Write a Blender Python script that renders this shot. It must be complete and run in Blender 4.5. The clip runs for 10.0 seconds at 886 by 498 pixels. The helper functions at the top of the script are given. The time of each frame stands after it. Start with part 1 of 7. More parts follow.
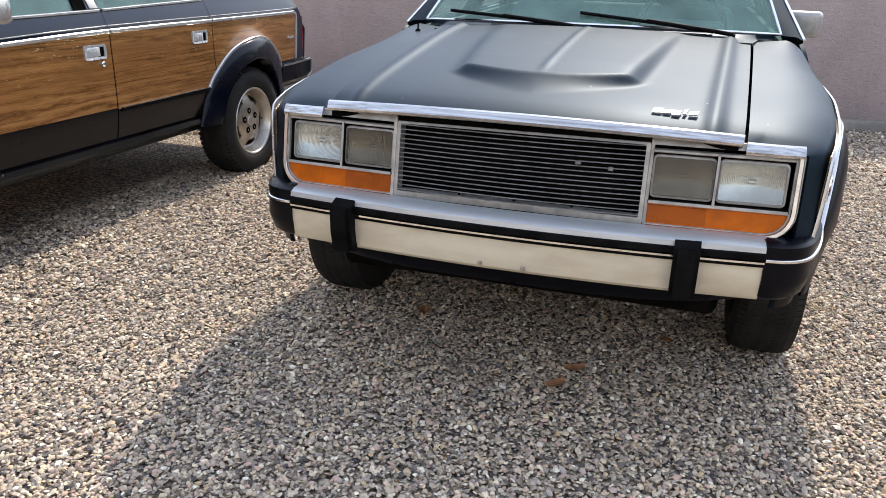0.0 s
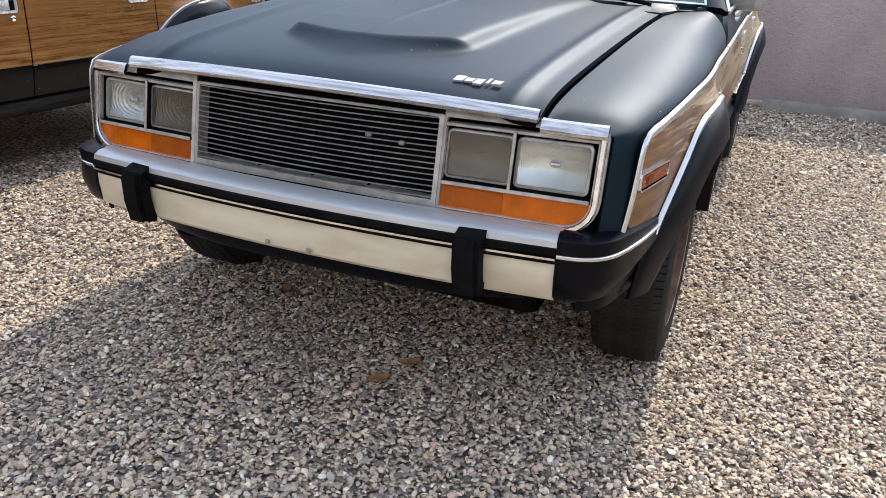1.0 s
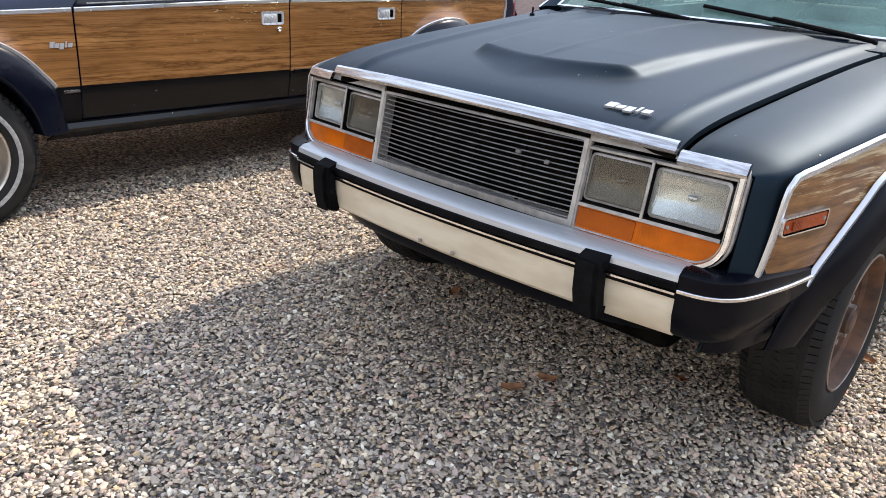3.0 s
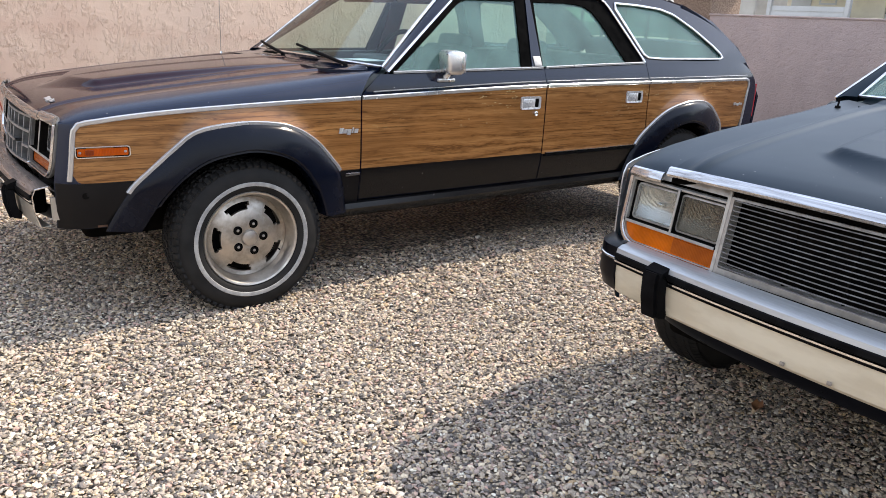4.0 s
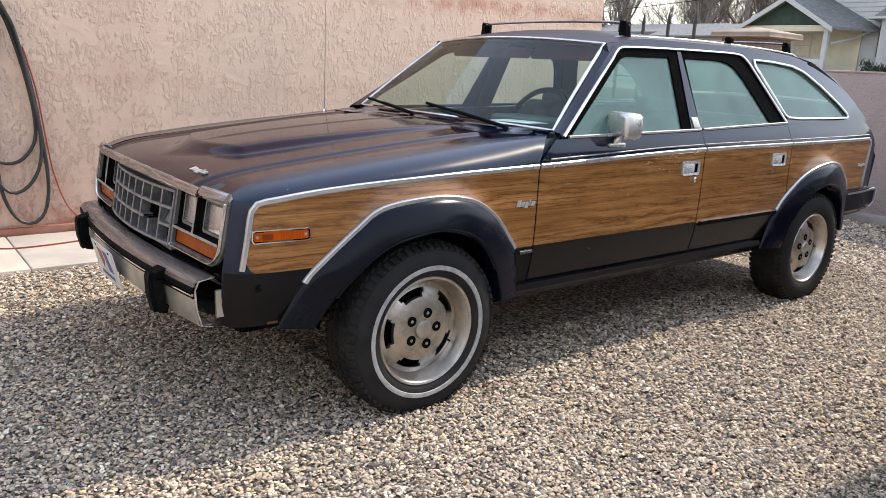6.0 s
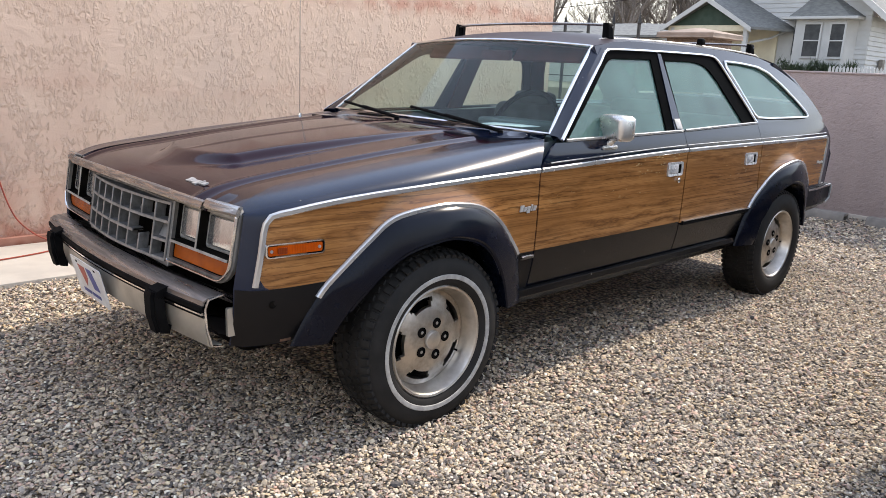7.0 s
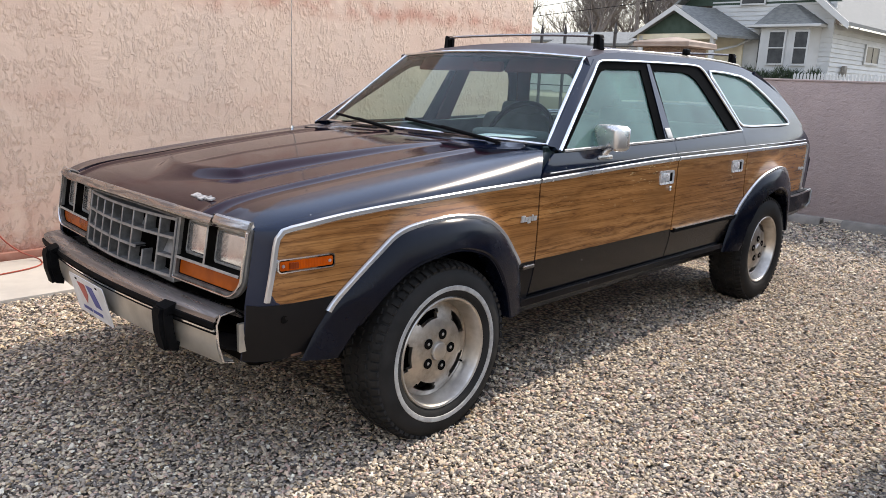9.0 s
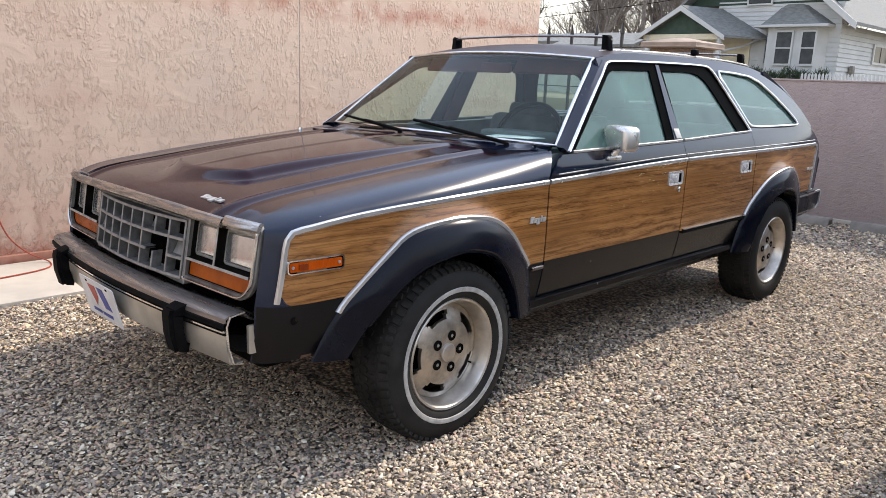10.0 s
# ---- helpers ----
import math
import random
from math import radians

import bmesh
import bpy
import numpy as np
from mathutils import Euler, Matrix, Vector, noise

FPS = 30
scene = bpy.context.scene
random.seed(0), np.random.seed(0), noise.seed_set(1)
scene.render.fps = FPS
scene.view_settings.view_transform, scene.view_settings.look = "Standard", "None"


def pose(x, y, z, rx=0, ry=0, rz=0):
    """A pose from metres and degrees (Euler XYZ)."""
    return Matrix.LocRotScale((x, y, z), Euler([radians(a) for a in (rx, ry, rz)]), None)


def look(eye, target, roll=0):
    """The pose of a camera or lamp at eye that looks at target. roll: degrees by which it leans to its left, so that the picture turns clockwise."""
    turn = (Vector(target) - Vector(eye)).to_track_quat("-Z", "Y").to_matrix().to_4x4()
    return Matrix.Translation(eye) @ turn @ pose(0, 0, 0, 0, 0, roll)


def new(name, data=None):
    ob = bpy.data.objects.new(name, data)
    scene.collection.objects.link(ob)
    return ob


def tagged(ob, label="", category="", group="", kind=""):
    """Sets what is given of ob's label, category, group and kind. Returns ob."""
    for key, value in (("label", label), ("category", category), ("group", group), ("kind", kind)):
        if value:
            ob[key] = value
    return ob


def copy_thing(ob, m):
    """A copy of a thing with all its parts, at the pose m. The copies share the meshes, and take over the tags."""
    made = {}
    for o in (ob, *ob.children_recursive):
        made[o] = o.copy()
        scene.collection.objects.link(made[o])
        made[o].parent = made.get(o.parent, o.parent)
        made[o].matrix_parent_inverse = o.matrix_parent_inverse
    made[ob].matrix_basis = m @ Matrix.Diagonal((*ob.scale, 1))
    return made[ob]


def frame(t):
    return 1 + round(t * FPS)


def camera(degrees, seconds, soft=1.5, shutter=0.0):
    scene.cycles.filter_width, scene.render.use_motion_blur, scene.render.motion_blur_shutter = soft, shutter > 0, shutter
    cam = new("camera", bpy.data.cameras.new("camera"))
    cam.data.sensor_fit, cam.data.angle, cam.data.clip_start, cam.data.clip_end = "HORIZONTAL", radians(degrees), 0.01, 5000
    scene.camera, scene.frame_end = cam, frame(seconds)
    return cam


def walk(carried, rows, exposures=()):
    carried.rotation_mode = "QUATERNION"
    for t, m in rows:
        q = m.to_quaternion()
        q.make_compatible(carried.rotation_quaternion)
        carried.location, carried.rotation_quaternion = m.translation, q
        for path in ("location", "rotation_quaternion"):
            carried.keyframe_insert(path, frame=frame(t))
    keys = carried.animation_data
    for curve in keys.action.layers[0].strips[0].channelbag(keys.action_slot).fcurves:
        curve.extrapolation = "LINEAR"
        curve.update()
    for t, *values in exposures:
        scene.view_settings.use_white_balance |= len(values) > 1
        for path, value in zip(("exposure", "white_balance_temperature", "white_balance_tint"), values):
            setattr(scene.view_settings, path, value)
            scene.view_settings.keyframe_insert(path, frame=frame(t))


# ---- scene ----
cam = camera(61.0, 10.0, soft=0.5)
METRES, EYE, TILT, LEAN, TURN = 3.280, 1.2126, 0.0, 0.0, 17.5
ROWS = [
    (0.0, 0.0, 0.0, 0.0, 0.51, -20.38, -1.37),
    (0.5, 0.1258, 0.0302, -0.0003, 1.96, -21.05, -1.89),
    (1.0, 0.2109, 0.0734, -0.0143, 6.2, -22.16, -2.49),
    (1.5, 0.2876, 0.084, -0.0138, 10.76, -22.87, -2.7),
    (2.0, 0.3281, 0.0771, -0.0108, 15.14, -23.21, -3.08),
    (3.5, 0.229, 0.0456, -0.0029, 32.01, -19.71, -2.89),
    (4.0, 0.1334, 0.017, 0.0111, 37.53, -17.4, -2.46),
    (4.5, 0.0438, 0.0224, 0.0072, 40.84, -15.45, -2.37),
    (5.0, -0.0275, 0.0181, 0.016, 40.52, -14.37, -2.52),
    (5.5, -0.1097, -0.0245, 0.0137, 38.15, -13.97, -2.79),
    (6.0, -0.1677, -0.0303, 0.0104, 34.86, -13.86, -2.81),
    (7.5, -0.2695, -0.0713, 0.0126, 27.8, -13.5, -2.57),
    (8.0, -0.2736, -0.0736, 0.0139, 27.05, -13.27, -2.48),
    (8.5, -0.2763, -0.0765, 0.0141, 26.97, -13.06, -2.34),
    (9.0, -0.2788, -0.0771, 0.0142, 27.19, -12.93, -2.25),
    (9.5, -0.2807, -0.0779, 0.0144, 27.44, -12.85, -2.16),
    (10.0, -0.2819, -0.0779, 0.0138, 27.63, -12.84, -2.06),
]
walk(cam, [(t, pose(0, 0, EYE, TILT, LEAN, TURN) @ pose(METRES * x, METRES * y, METRES * z, 90 + pitch, roll, yaw)) for t, x, y, z, yaw, pitch, roll in ROWS],
     exposures=[(t, v, 7530, 12) for t, v in ((0.0, 2.33), (1.0, 2.36), (2.0, 2.42), (3.5, 2.54), (4.2, 2.39), (5.5, 2.31), (7.5, 2.31), (10.0, 2.31))])


# ---- light ----
SUN_TO = Vector((0.08, 1.0, 0.98)).normalized()
world = bpy.data.worlds.new("sky")
scene.world = world
world.use_nodes = True
wn, wl = world.node_tree.nodes, world.node_tree.links
sky = wn.new("ShaderNodeTexSky")
sky.sky_type, sky.sun_disc = "NISHITA", False
sky.sun_elevation = math.asin(SUN_TO.z)
sky.sun_rotation = math.atan2(SUN_TO.x, SUN_TO.y)
sky.air_density, sky.dust_density, sky.ozone_density = 1.0, 0.3, 1.0
veil = wn.new("ShaderNodeMix")
veil.data_type = "RGBA"
veil.inputs[7].default_value = (1.08, 1.08, 1.10, 1)
# haze: thick and white at the horizon, thinner overhead
way, wz, haze = wn.new("ShaderNodeTexCoord"), wn.new("ShaderNodeSeparateXYZ"), wn.new("ShaderNodeValToRGB")
wl.new(way.outputs["Generated"], wz.inputs[0])
wl.new(wz.outputs[2], haze.inputs[0])
for k, (p, v) in enumerate(((0.10, 0.92), (0.32, 0.66), (0.62, 0.50))):
    if k > 1:
        haze.color_ramp.elements.new(p)
    haze.color_ramp.elements[k].position, haze.color_ramp.elements[k].color = p, (v, v, v, 1)
wl.new(haze.outputs[0], veil.inputs[0])
wl.new(sky.outputs[0], veil.inputs[6])
wl.new(veil.outputs[2], wn["Background"].inputs[0])
wn["Background"].inputs[1].default_value = 0.192
sun = new("sun", bpy.data.lights.new("sun", "SUN"))
sun.data.energy, sun.data.angle, sun.data.color = 0.95, radians(1.6), (1.0, 0.95, 0.88)
sun.matrix_world = look(SUN_TO * 30, (0, 0, 0))


# ---- materials ----
def nodes_of(name):
    m = bpy.data.materials.new(name)
    m.use_nodes = True
    t = m.node_tree
    return m, t.nodes, t.links, t.nodes["Principled BSDF"]


def ramp(nt, lk, fac, stops):
    r = nt.new("ShaderNodeValToRGB")
    e = r.color_ramp.elements
    while len(e) < len(stops):
        e.new(0.5)
    for k, (p, c) in enumerate(stops):
        e[k].position, e[k].color = p, (*c, 1)
    lk.new(fac, r.inputs[0])
    return r.outputs[0]


def noise_of(nt, lk, scale, detail=5, stretch=(1, 1, 1), rough=0.55, distort=0.0):
    tc, mp, n = nt.new("ShaderNodeTexCoord"), nt.new("ShaderNodeMapping"), nt.new("ShaderNodeTexNoise")
    mp.inputs["Scale"].default_value = stretch
    n.inputs["Scale"].default_value, n.inputs["Detail"].default_value = scale, detail
    n.inputs["Roughness"].default_value, n.inputs["Distortion"].default_value = rough, distort
    lk.new(tc.outputs["Object"], mp.inputs[0])
    lk.new(mp.outputs[0], n.inputs[0])
    return n.outputs[0]


def mixed(nt, lk, fac, a, b, kind="MIX"):
    m = nt.new("ShaderNodeMix")
    m.data_type, m.blend_type = "RGBA", kind
    for sock, v in ((m.inputs[0], fac), (m.inputs[6], a), (m.inputs[7], b)):
        if isinstance(v, (int, float)):
            sock.default_value = v
        elif isinstance(v, tuple):
            sock.default_value = (*v, 1)
        else:
            lk.new(v, sock)
    return m.outputs[2]


def bumped(nt, lk, bs, height, strength, dist=0.01):
    b = nt.new("ShaderNodeBump")
    b.inputs["Strength"].default_value, b.inputs["Distance"].default_value = strength, dist
    lk.new(height, b.inputs["Height"])
    lk.new(b.outputs[0], bs.inputs["Normal"])


def pbr(name, c1, c2=None, scale=6, rough=0.5, rough2=None, metal=0.0, bump=0.0, bscale=120, coat=0.0, stretch=(1, 1, 1), lo=0.38, hi=0.62):
    m, nt, lk, bs = nodes_of(name)
    c2 = c2 or tuple(v * 0.8 for v in c1)
    n = noise_of(nt, lk, scale, 6, stretch)
    lk.new(ramp(nt, lk, n, [(lo, c1), (hi, c2)]), bs.inputs["Base Color"])
    bs.inputs["Metallic"].default_value = metal
    r2 = rough if rough2 is None else rough2
    mr = nt.new("ShaderNodeMapRange")
    mr.inputs[1].default_value, mr.inputs[2].default_value = lo, hi
    mr.inputs[3].default_value, mr.inputs[4].default_value = rough, r2
    lk.new(n, mr.inputs[0])
    lk.new(mr.outputs[0], bs.inputs["Roughness"])
    bs.inputs["Coat Weight"].default_value = coat
    bs.inputs["Coat Roughness"].default_value = 0.06
    if bump:
        bumped(nt, lk, bs, noise_of(nt, lk, bscale, 4), bump, 0.002)
    return m


def paint(name, base, worn, rough, wear):
    """Aged dark car paint: haze patches, dust and tiny chips."""
    m, nt, lk, bs = nodes_of(name)
    big = noise_of(nt, lk, 2.3, 6)
    fine = noise_of(nt, lk, 60, 3)
    col = ramp(nt, lk, big, [(0.35, base), (0.7, worn)])
    chips = ramp(nt, lk, fine, [(0.735, (0, 0, 0)), (0.755, (1, 1, 1))])
    col = mixed(nt, lk, chips, col, (0.20, 0.19, 0.18))
    lk.new(col, bs.inputs["Base Color"])
    mr = nt.new("ShaderNodeMapRange")
    mr.inputs[1].default_value, mr.inputs[2].default_value = 0.3, 0.7
    mr.inputs[3].default_value, mr.inputs[4].default_value = rough, rough + wear
    lk.new(big, mr.inputs[0])
    lk.new(mr.outputs[0], bs.inputs["Roughness"])
    return m


def woodgrain(name, dark, mid, light, bleach=0.0):
    """Printed plank grain: long wavering lines with fine fibres, drawn along y."""
    m, nt, lk, bs = nodes_of(name)
    tc, mp, w = nt.new("ShaderNodeTexCoord"), nt.new("ShaderNodeMapping"), nt.new("ShaderNodeTexWave")
    mp.inputs["Scale"].default_value = (1.0, 0.16, 1.0)
    mp.inputs["Rotation"].default_value = (0.035, 0, 0)
    w.bands_direction = "Z"
    for key, v in (("Scale", 6.5), ("Distortion", 9.0), ("Detail", 4.0), ("Detail Scale", 2.6), ("Detail Roughness", 0.62)):
        w.inputs[key].default_value = v
    lk.new(tc.outputs["Object"], mp.inputs[0])
    lk.new(mp.outputs[0], w.inputs[0])
    warp = noise_of(nt, lk, 3.0, 5, (1, 0.30, 2.6), 0.6, 0.5)
    fibre = noise_of(nt, lk, 34, 6, (1, 0.07, 5.0), 0.72)
    col = ramp(nt, lk, w.outputs[1], [(0.0, tuple((p + q) / 2 for p, q in zip(dark, mid))), (0.08, mid), (0.5, tuple((p + q) / 2 for p, q in zip(light, mid))), (1.0, light)])
    col = mixed(nt, lk, ramp(nt, lk, warp, [(0.36, (0, 0, 0)), (0.64, (0.8, 0.8, 0.8))]), col, mid)
    col = mixed(nt, lk, ramp(nt, lk, fibre, [(0.48, (0, 0, 0)), (0.64, (0.48, 0.48, 0.48))]), col, dark)
    w2, mp2 = nt.new("ShaderNodeTexWave"), nt.new("ShaderNodeMapping")
    mp2.inputs["Scale"].default_value = (1.0, 0.075, 1.0)
    mp2.inputs["Rotation"].default_value = (-0.02, 0, 0)
    w2.bands_direction = "Z"
    for key, v in (("Scale", 17.0), ("Distortion", 7.0), ("Detail", 5.0), ("Detail Scale", 1.6), ("Detail Roughness", 0.66)):
        w2.inputs[key].default_value = v
    lk.new(tc.outputs["Object"], mp2.inputs[0])
    lk.new(mp2.outputs[0], w2.inputs[0])
    part_of = noise_of(nt, lk, 2.2, 4, (1, 0.5, 3.0))
    thin = mixed(nt, lk, 1.0, ramp(nt, lk, w2.outputs[1], [(0.0, (0.62, 0.62, 0.62)), (0.13, (0, 0, 0))]), ramp(nt, lk, part_of, [(0.36, (0.15, 0.15, 0.15)), (0.60, (1, 1, 1))]), "MULTIPLY")
    col = mixed(nt, lk, thin, col, tuple(v * 0.6 for v in dark))
    bs.inputs["Roughness"].default_value = 0.22
    if not bleach:
        speck = ramp(nt, lk, noise_of(nt, lk, 58, 4, (1, 0.45, 1.6), 0.6), [(0.625, (0, 0, 0)), (0.66, (0.75, 0.75, 0.75))])
        area = ramp(nt, lk, noise_of(nt, lk, 2.4, 3, (1, 0.8, 1.5)), [(0.50, (0, 0, 0)), (0.60, (1, 1, 1))])
        sp, hz = nt.new("ShaderNodeSeparateXYZ"), nt.new("ShaderNodeMapRange")
        lk.new(tc.outputs["Object"], sp.inputs[0])
        hz.inputs[1].default_value, hz.inputs[2].default_value = 0.70, 0.80
        lk.new(sp.outputs[2], hz.inputs[0])
        yz = nt.new("ShaderNodeMapRange")
        yz.inputs[1].default_value, yz.inputs[2].default_value = 0.50, 0.75
        lk.new(sp.outputs[1], yz.inputs[0])
        worn = mixed(nt, lk, 1.0, mixed(nt, lk, 1.0, mixed(nt, lk, 1.0, speck, area, "MULTIPLY"), hz.outputs[0], "MULTIPLY"), yz.outputs[0], "MULTIPLY")
        col = mixed(nt, lk, worn, col, (0.52, 0.40, 0.20))
    if bleach:
        coarse = noise_of(nt, lk, 3.4, 9, (1, 0.30, 2.6), 0.70)
        crack = noise_of(nt, lk, 16, 9, (1, 0.16, 4.0), 0.72)
        sm = nt.new("ShaderNodeMix")
        sm.inputs[0].default_value = 0.54
        lk.new(coarse, sm.inputs[2])
        lk.new(crack, sm.inputs[3])
        big = sm.outputs[0]
        sp, hz = nt.new("ShaderNodeSeparateXYZ"), nt.new("ShaderNodeMapRange")
        lk.new(tc.outputs["Object"], sp.inputs[0])
        hz.inputs[1].default_value, hz.inputs[2].default_value = 0.55, 0.90
        hz.inputs[3].default_value, hz.inputs[4].default_value = -0.13, 0.10
        lean = nt.new("ShaderNodeMath")
        lean.operation, lean.inputs[1].default_value = "MULTIPLY_ADD", 0.09
        lk.new(sp.outputs[1], lean.inputs[0])
        lk.new(sp.outputs[2], lean.inputs[2])
        lk.new(lean.outputs[0], hz.inputs[0])
        ad = nt.new("ShaderNodeMath")
        lk.new(big, ad.inputs[0])
        lk.new(hz.outputs[0], ad.inputs[1])
        peel = ramp(nt, lk, ad.outputs[0], [(0.512, (0, 0, 0)), (0.552, (1, 1, 1))])
        pale = mixed(nt, lk, ramp(nt, lk, fibre, [(0.50, (0, 0, 0)), (0.60, (0.9, 0.9, 0.9))]), (0.47, 0.36, 0.215), (0.19, 0.105, 0.045))
        col = mixed(nt, lk, peel, col, pale)
        bs.inputs["Roughness"].default_value = 0.34
    lk.new(col, bs.inputs["Base Color"])
    return m


def fluted(name, col, axis, scale, rough=0.12, metal=0.0, strength=0.5, trans=0.0, patch=False):
    """Moulded lens: parallel flutes as relief."""
    m, nt, lk, bs = nodes_of(name)
    tc, w = nt.new("ShaderNodeTexCoord"), nt.new("ShaderNodeTexWave")
    w.bands_direction = axis
    w.inputs["Scale"].default_value = scale
    lk.new(tc.outputs["Object"], w.inputs[0])
    bumped(nt, lk, bs, w.outputs[1], strength, 0.003)
    n = noise_of(nt, lk, 10, 2) if patch else noise_of(nt, lk, 14, 4)
    lk.new(ramp(nt, lk, n, [(0.40, col), (0.62, tuple(v * (0.55 if patch else 0.72) for v in col))]), bs.inputs["Base Color"])
    bs.inputs["Roughness"].default_value, bs.inputs["Metallic"].default_value = rough, metal
    bs.inputs["Transmission Weight"].default_value = trans
    bs.inputs["Coat Weight"].default_value = 0.0
    bs.inputs["Coat Roughness"].default_value = 0.05
    return m


def pane(name, tint, dust, gloss=0.05, film=(0.26, 0.50, 0.44), flutes=0):
    """A thin pane: see-through, mirrored by Fresnel, with a film of dust that can carry painted sky reflection."""
    m, nt, lk, bs = nodes_of(name)
    nt.remove(bs)
    out = nt["Material Output"]
    tr, gl, df = [nt.new("ShaderNodeBsdf" + k) for k in ("Transparent", "Glossy", "Diffuse")]
    fr = nt.new("ShaderNodeLayerWeight")
    fr.inputs[0].default_value = 0.5
    tr.inputs[0].default_value = (*tint, 1)
    gl.inputs["Roughness"].default_value = gloss
    df.inputs[0].default_value = (*film, 1)
    m1, m2 = nt.new("ShaderNodeMixShader"), nt.new("ShaderNodeMixShader")
    n = noise_of(nt, lk, 5, 6)
    veil = ramp(nt, lk, n, [(0.3, (dust * 0.5,) * 3), (0.7, (dust,) * 3)])
    if flutes:
        tc, wv = nt.new("ShaderNodeTexCoord"), nt.new("ShaderNodeTexWave")
        wv.inputs["Scale"].default_value = flutes
        lk.new(tc.outputs["Object"], wv.inputs[0])
        veil = mixed(nt, lk, 1.0, veil, ramp(nt, lk, wv.outputs[1], [(0.0, (0.55,) * 3), (1.0, (1.3,) * 3)]), "MULTIPLY")
        bump = nt.new("ShaderNodeBump")
        bump.inputs["Strength"].default_value, bump.inputs["Distance"].default_value = 0.15, 0.002
        lk.new(wv.outputs[1], bump.inputs["Height"])
        lk.new(bump.outputs[0], gl.inputs["Normal"])
    lk.new(veil, m1.inputs[0])
    lk.new(tr.outputs[0], m1.inputs[1])
    lk.new(df.outputs[0], m1.inputs[2])
    pw = nt.new("ShaderNodeMath")
    pw.operation, pw.inputs[1].default_value = "POWER", 4.5
    lk.new(fr.outputs["Facing"], pw.inputs[0])
    mul = nt.new("ShaderNodeMath")
    mul.operation, mul.inputs[1].default_value, mul.inputs[2].default_value = "MULTIPLY_ADD", 0.55, 0.04
    mul.use_clamp = True
    lk.new(pw.outputs[0], mul.inputs[0])
    lk.new(mul.outputs[0], m2.inputs[0])
    lk.new(m1.outputs[0], m2.inputs[1])
    lk.new(gl.outputs[0], m2.inputs[2])
    lk.new(m2.outputs[0], out.inputs[0])
    return m


def gravel_mat(name, islands):
    m, nt, lk, bs = nodes_of(name)
    stops = [(0.0, (0.04, 0.038, 0.04)), (0.10, (0.14, 0.125, 0.118)), (0.22, (0.33, 0.275, 0.225)), (0.34, (0.52, 0.435, 0.33)), (0.44, (0.24, 0.22, 0.21)), (0.54, (0.62, 0.53, 0.40)),
             (0.64, (0.40, 0.365, 0.335)), (0.73, (0.52, 0.335, 0.28)), (0.81, (0.80, 0.71, 0.55)), (0.89, (0.46, 0.325, 0.18)), (0.95, (0.66, 0.60, 0.52)), (1.0, (0.90, 0.85, 0.74))]
    stops = [(p, tuple(max(0.02, min(0.95, v * k + 0.018)) for v, k in zip(c, (1.09, 1.06, 1.00)))) for p, c in stops]
    if islands:
        g = nt.new("ShaderNodeNewGeometry")
        col = ramp(nt, lk, g.outputs["Random Per Island"], stops)
        n = noise_of(nt, lk, 90, 4)
        col = mixed(nt, lk, ramp(nt, lk, n, [(0.45, (0, 0, 0)), (0.75, (0.35, 0.35, 0.35))]), col, (0.20, 0.17, 0.15))
        big = noise_of(nt, lk, 0.9, 4)
        col = mixed(nt, lk, 0.5, col, ramp(nt, lk, big, [(0.35, (0.72, 0.71, 0.72)), (0.65, (1, 0.96, 0.90))]), "MULTIPLY")
        bumped(nt, lk, bs, noise_of(nt, lk, 260, 3), 0.25, 0.002)
    else:
        tc, v = nt.new("ShaderNodeTexCoord"), nt.new("ShaderNodeTexVoronoi")
        v.inputs["Scale"].default_value = 62
        lk.new(tc.outputs["Object"], v.inputs[0])
        sep = nt.new("ShaderNodeSeparateColor")
        lk.new(v.outputs["Color"], sep.inputs[0])
        col = ramp(nt, lk, sep.outputs[0], stops)
        # shade in the gaps between stones, multiplied into the colour
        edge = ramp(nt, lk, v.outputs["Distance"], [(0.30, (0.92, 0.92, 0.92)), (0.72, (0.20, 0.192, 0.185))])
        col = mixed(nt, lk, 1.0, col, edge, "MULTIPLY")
        bumped(nt, lk, bs, v.outputs["Distance"], 1.0, -0.012)
    lk.new(col, bs.inputs["Base Color"])
    bs.inputs["Roughness"].default_value = 0.82
    return m


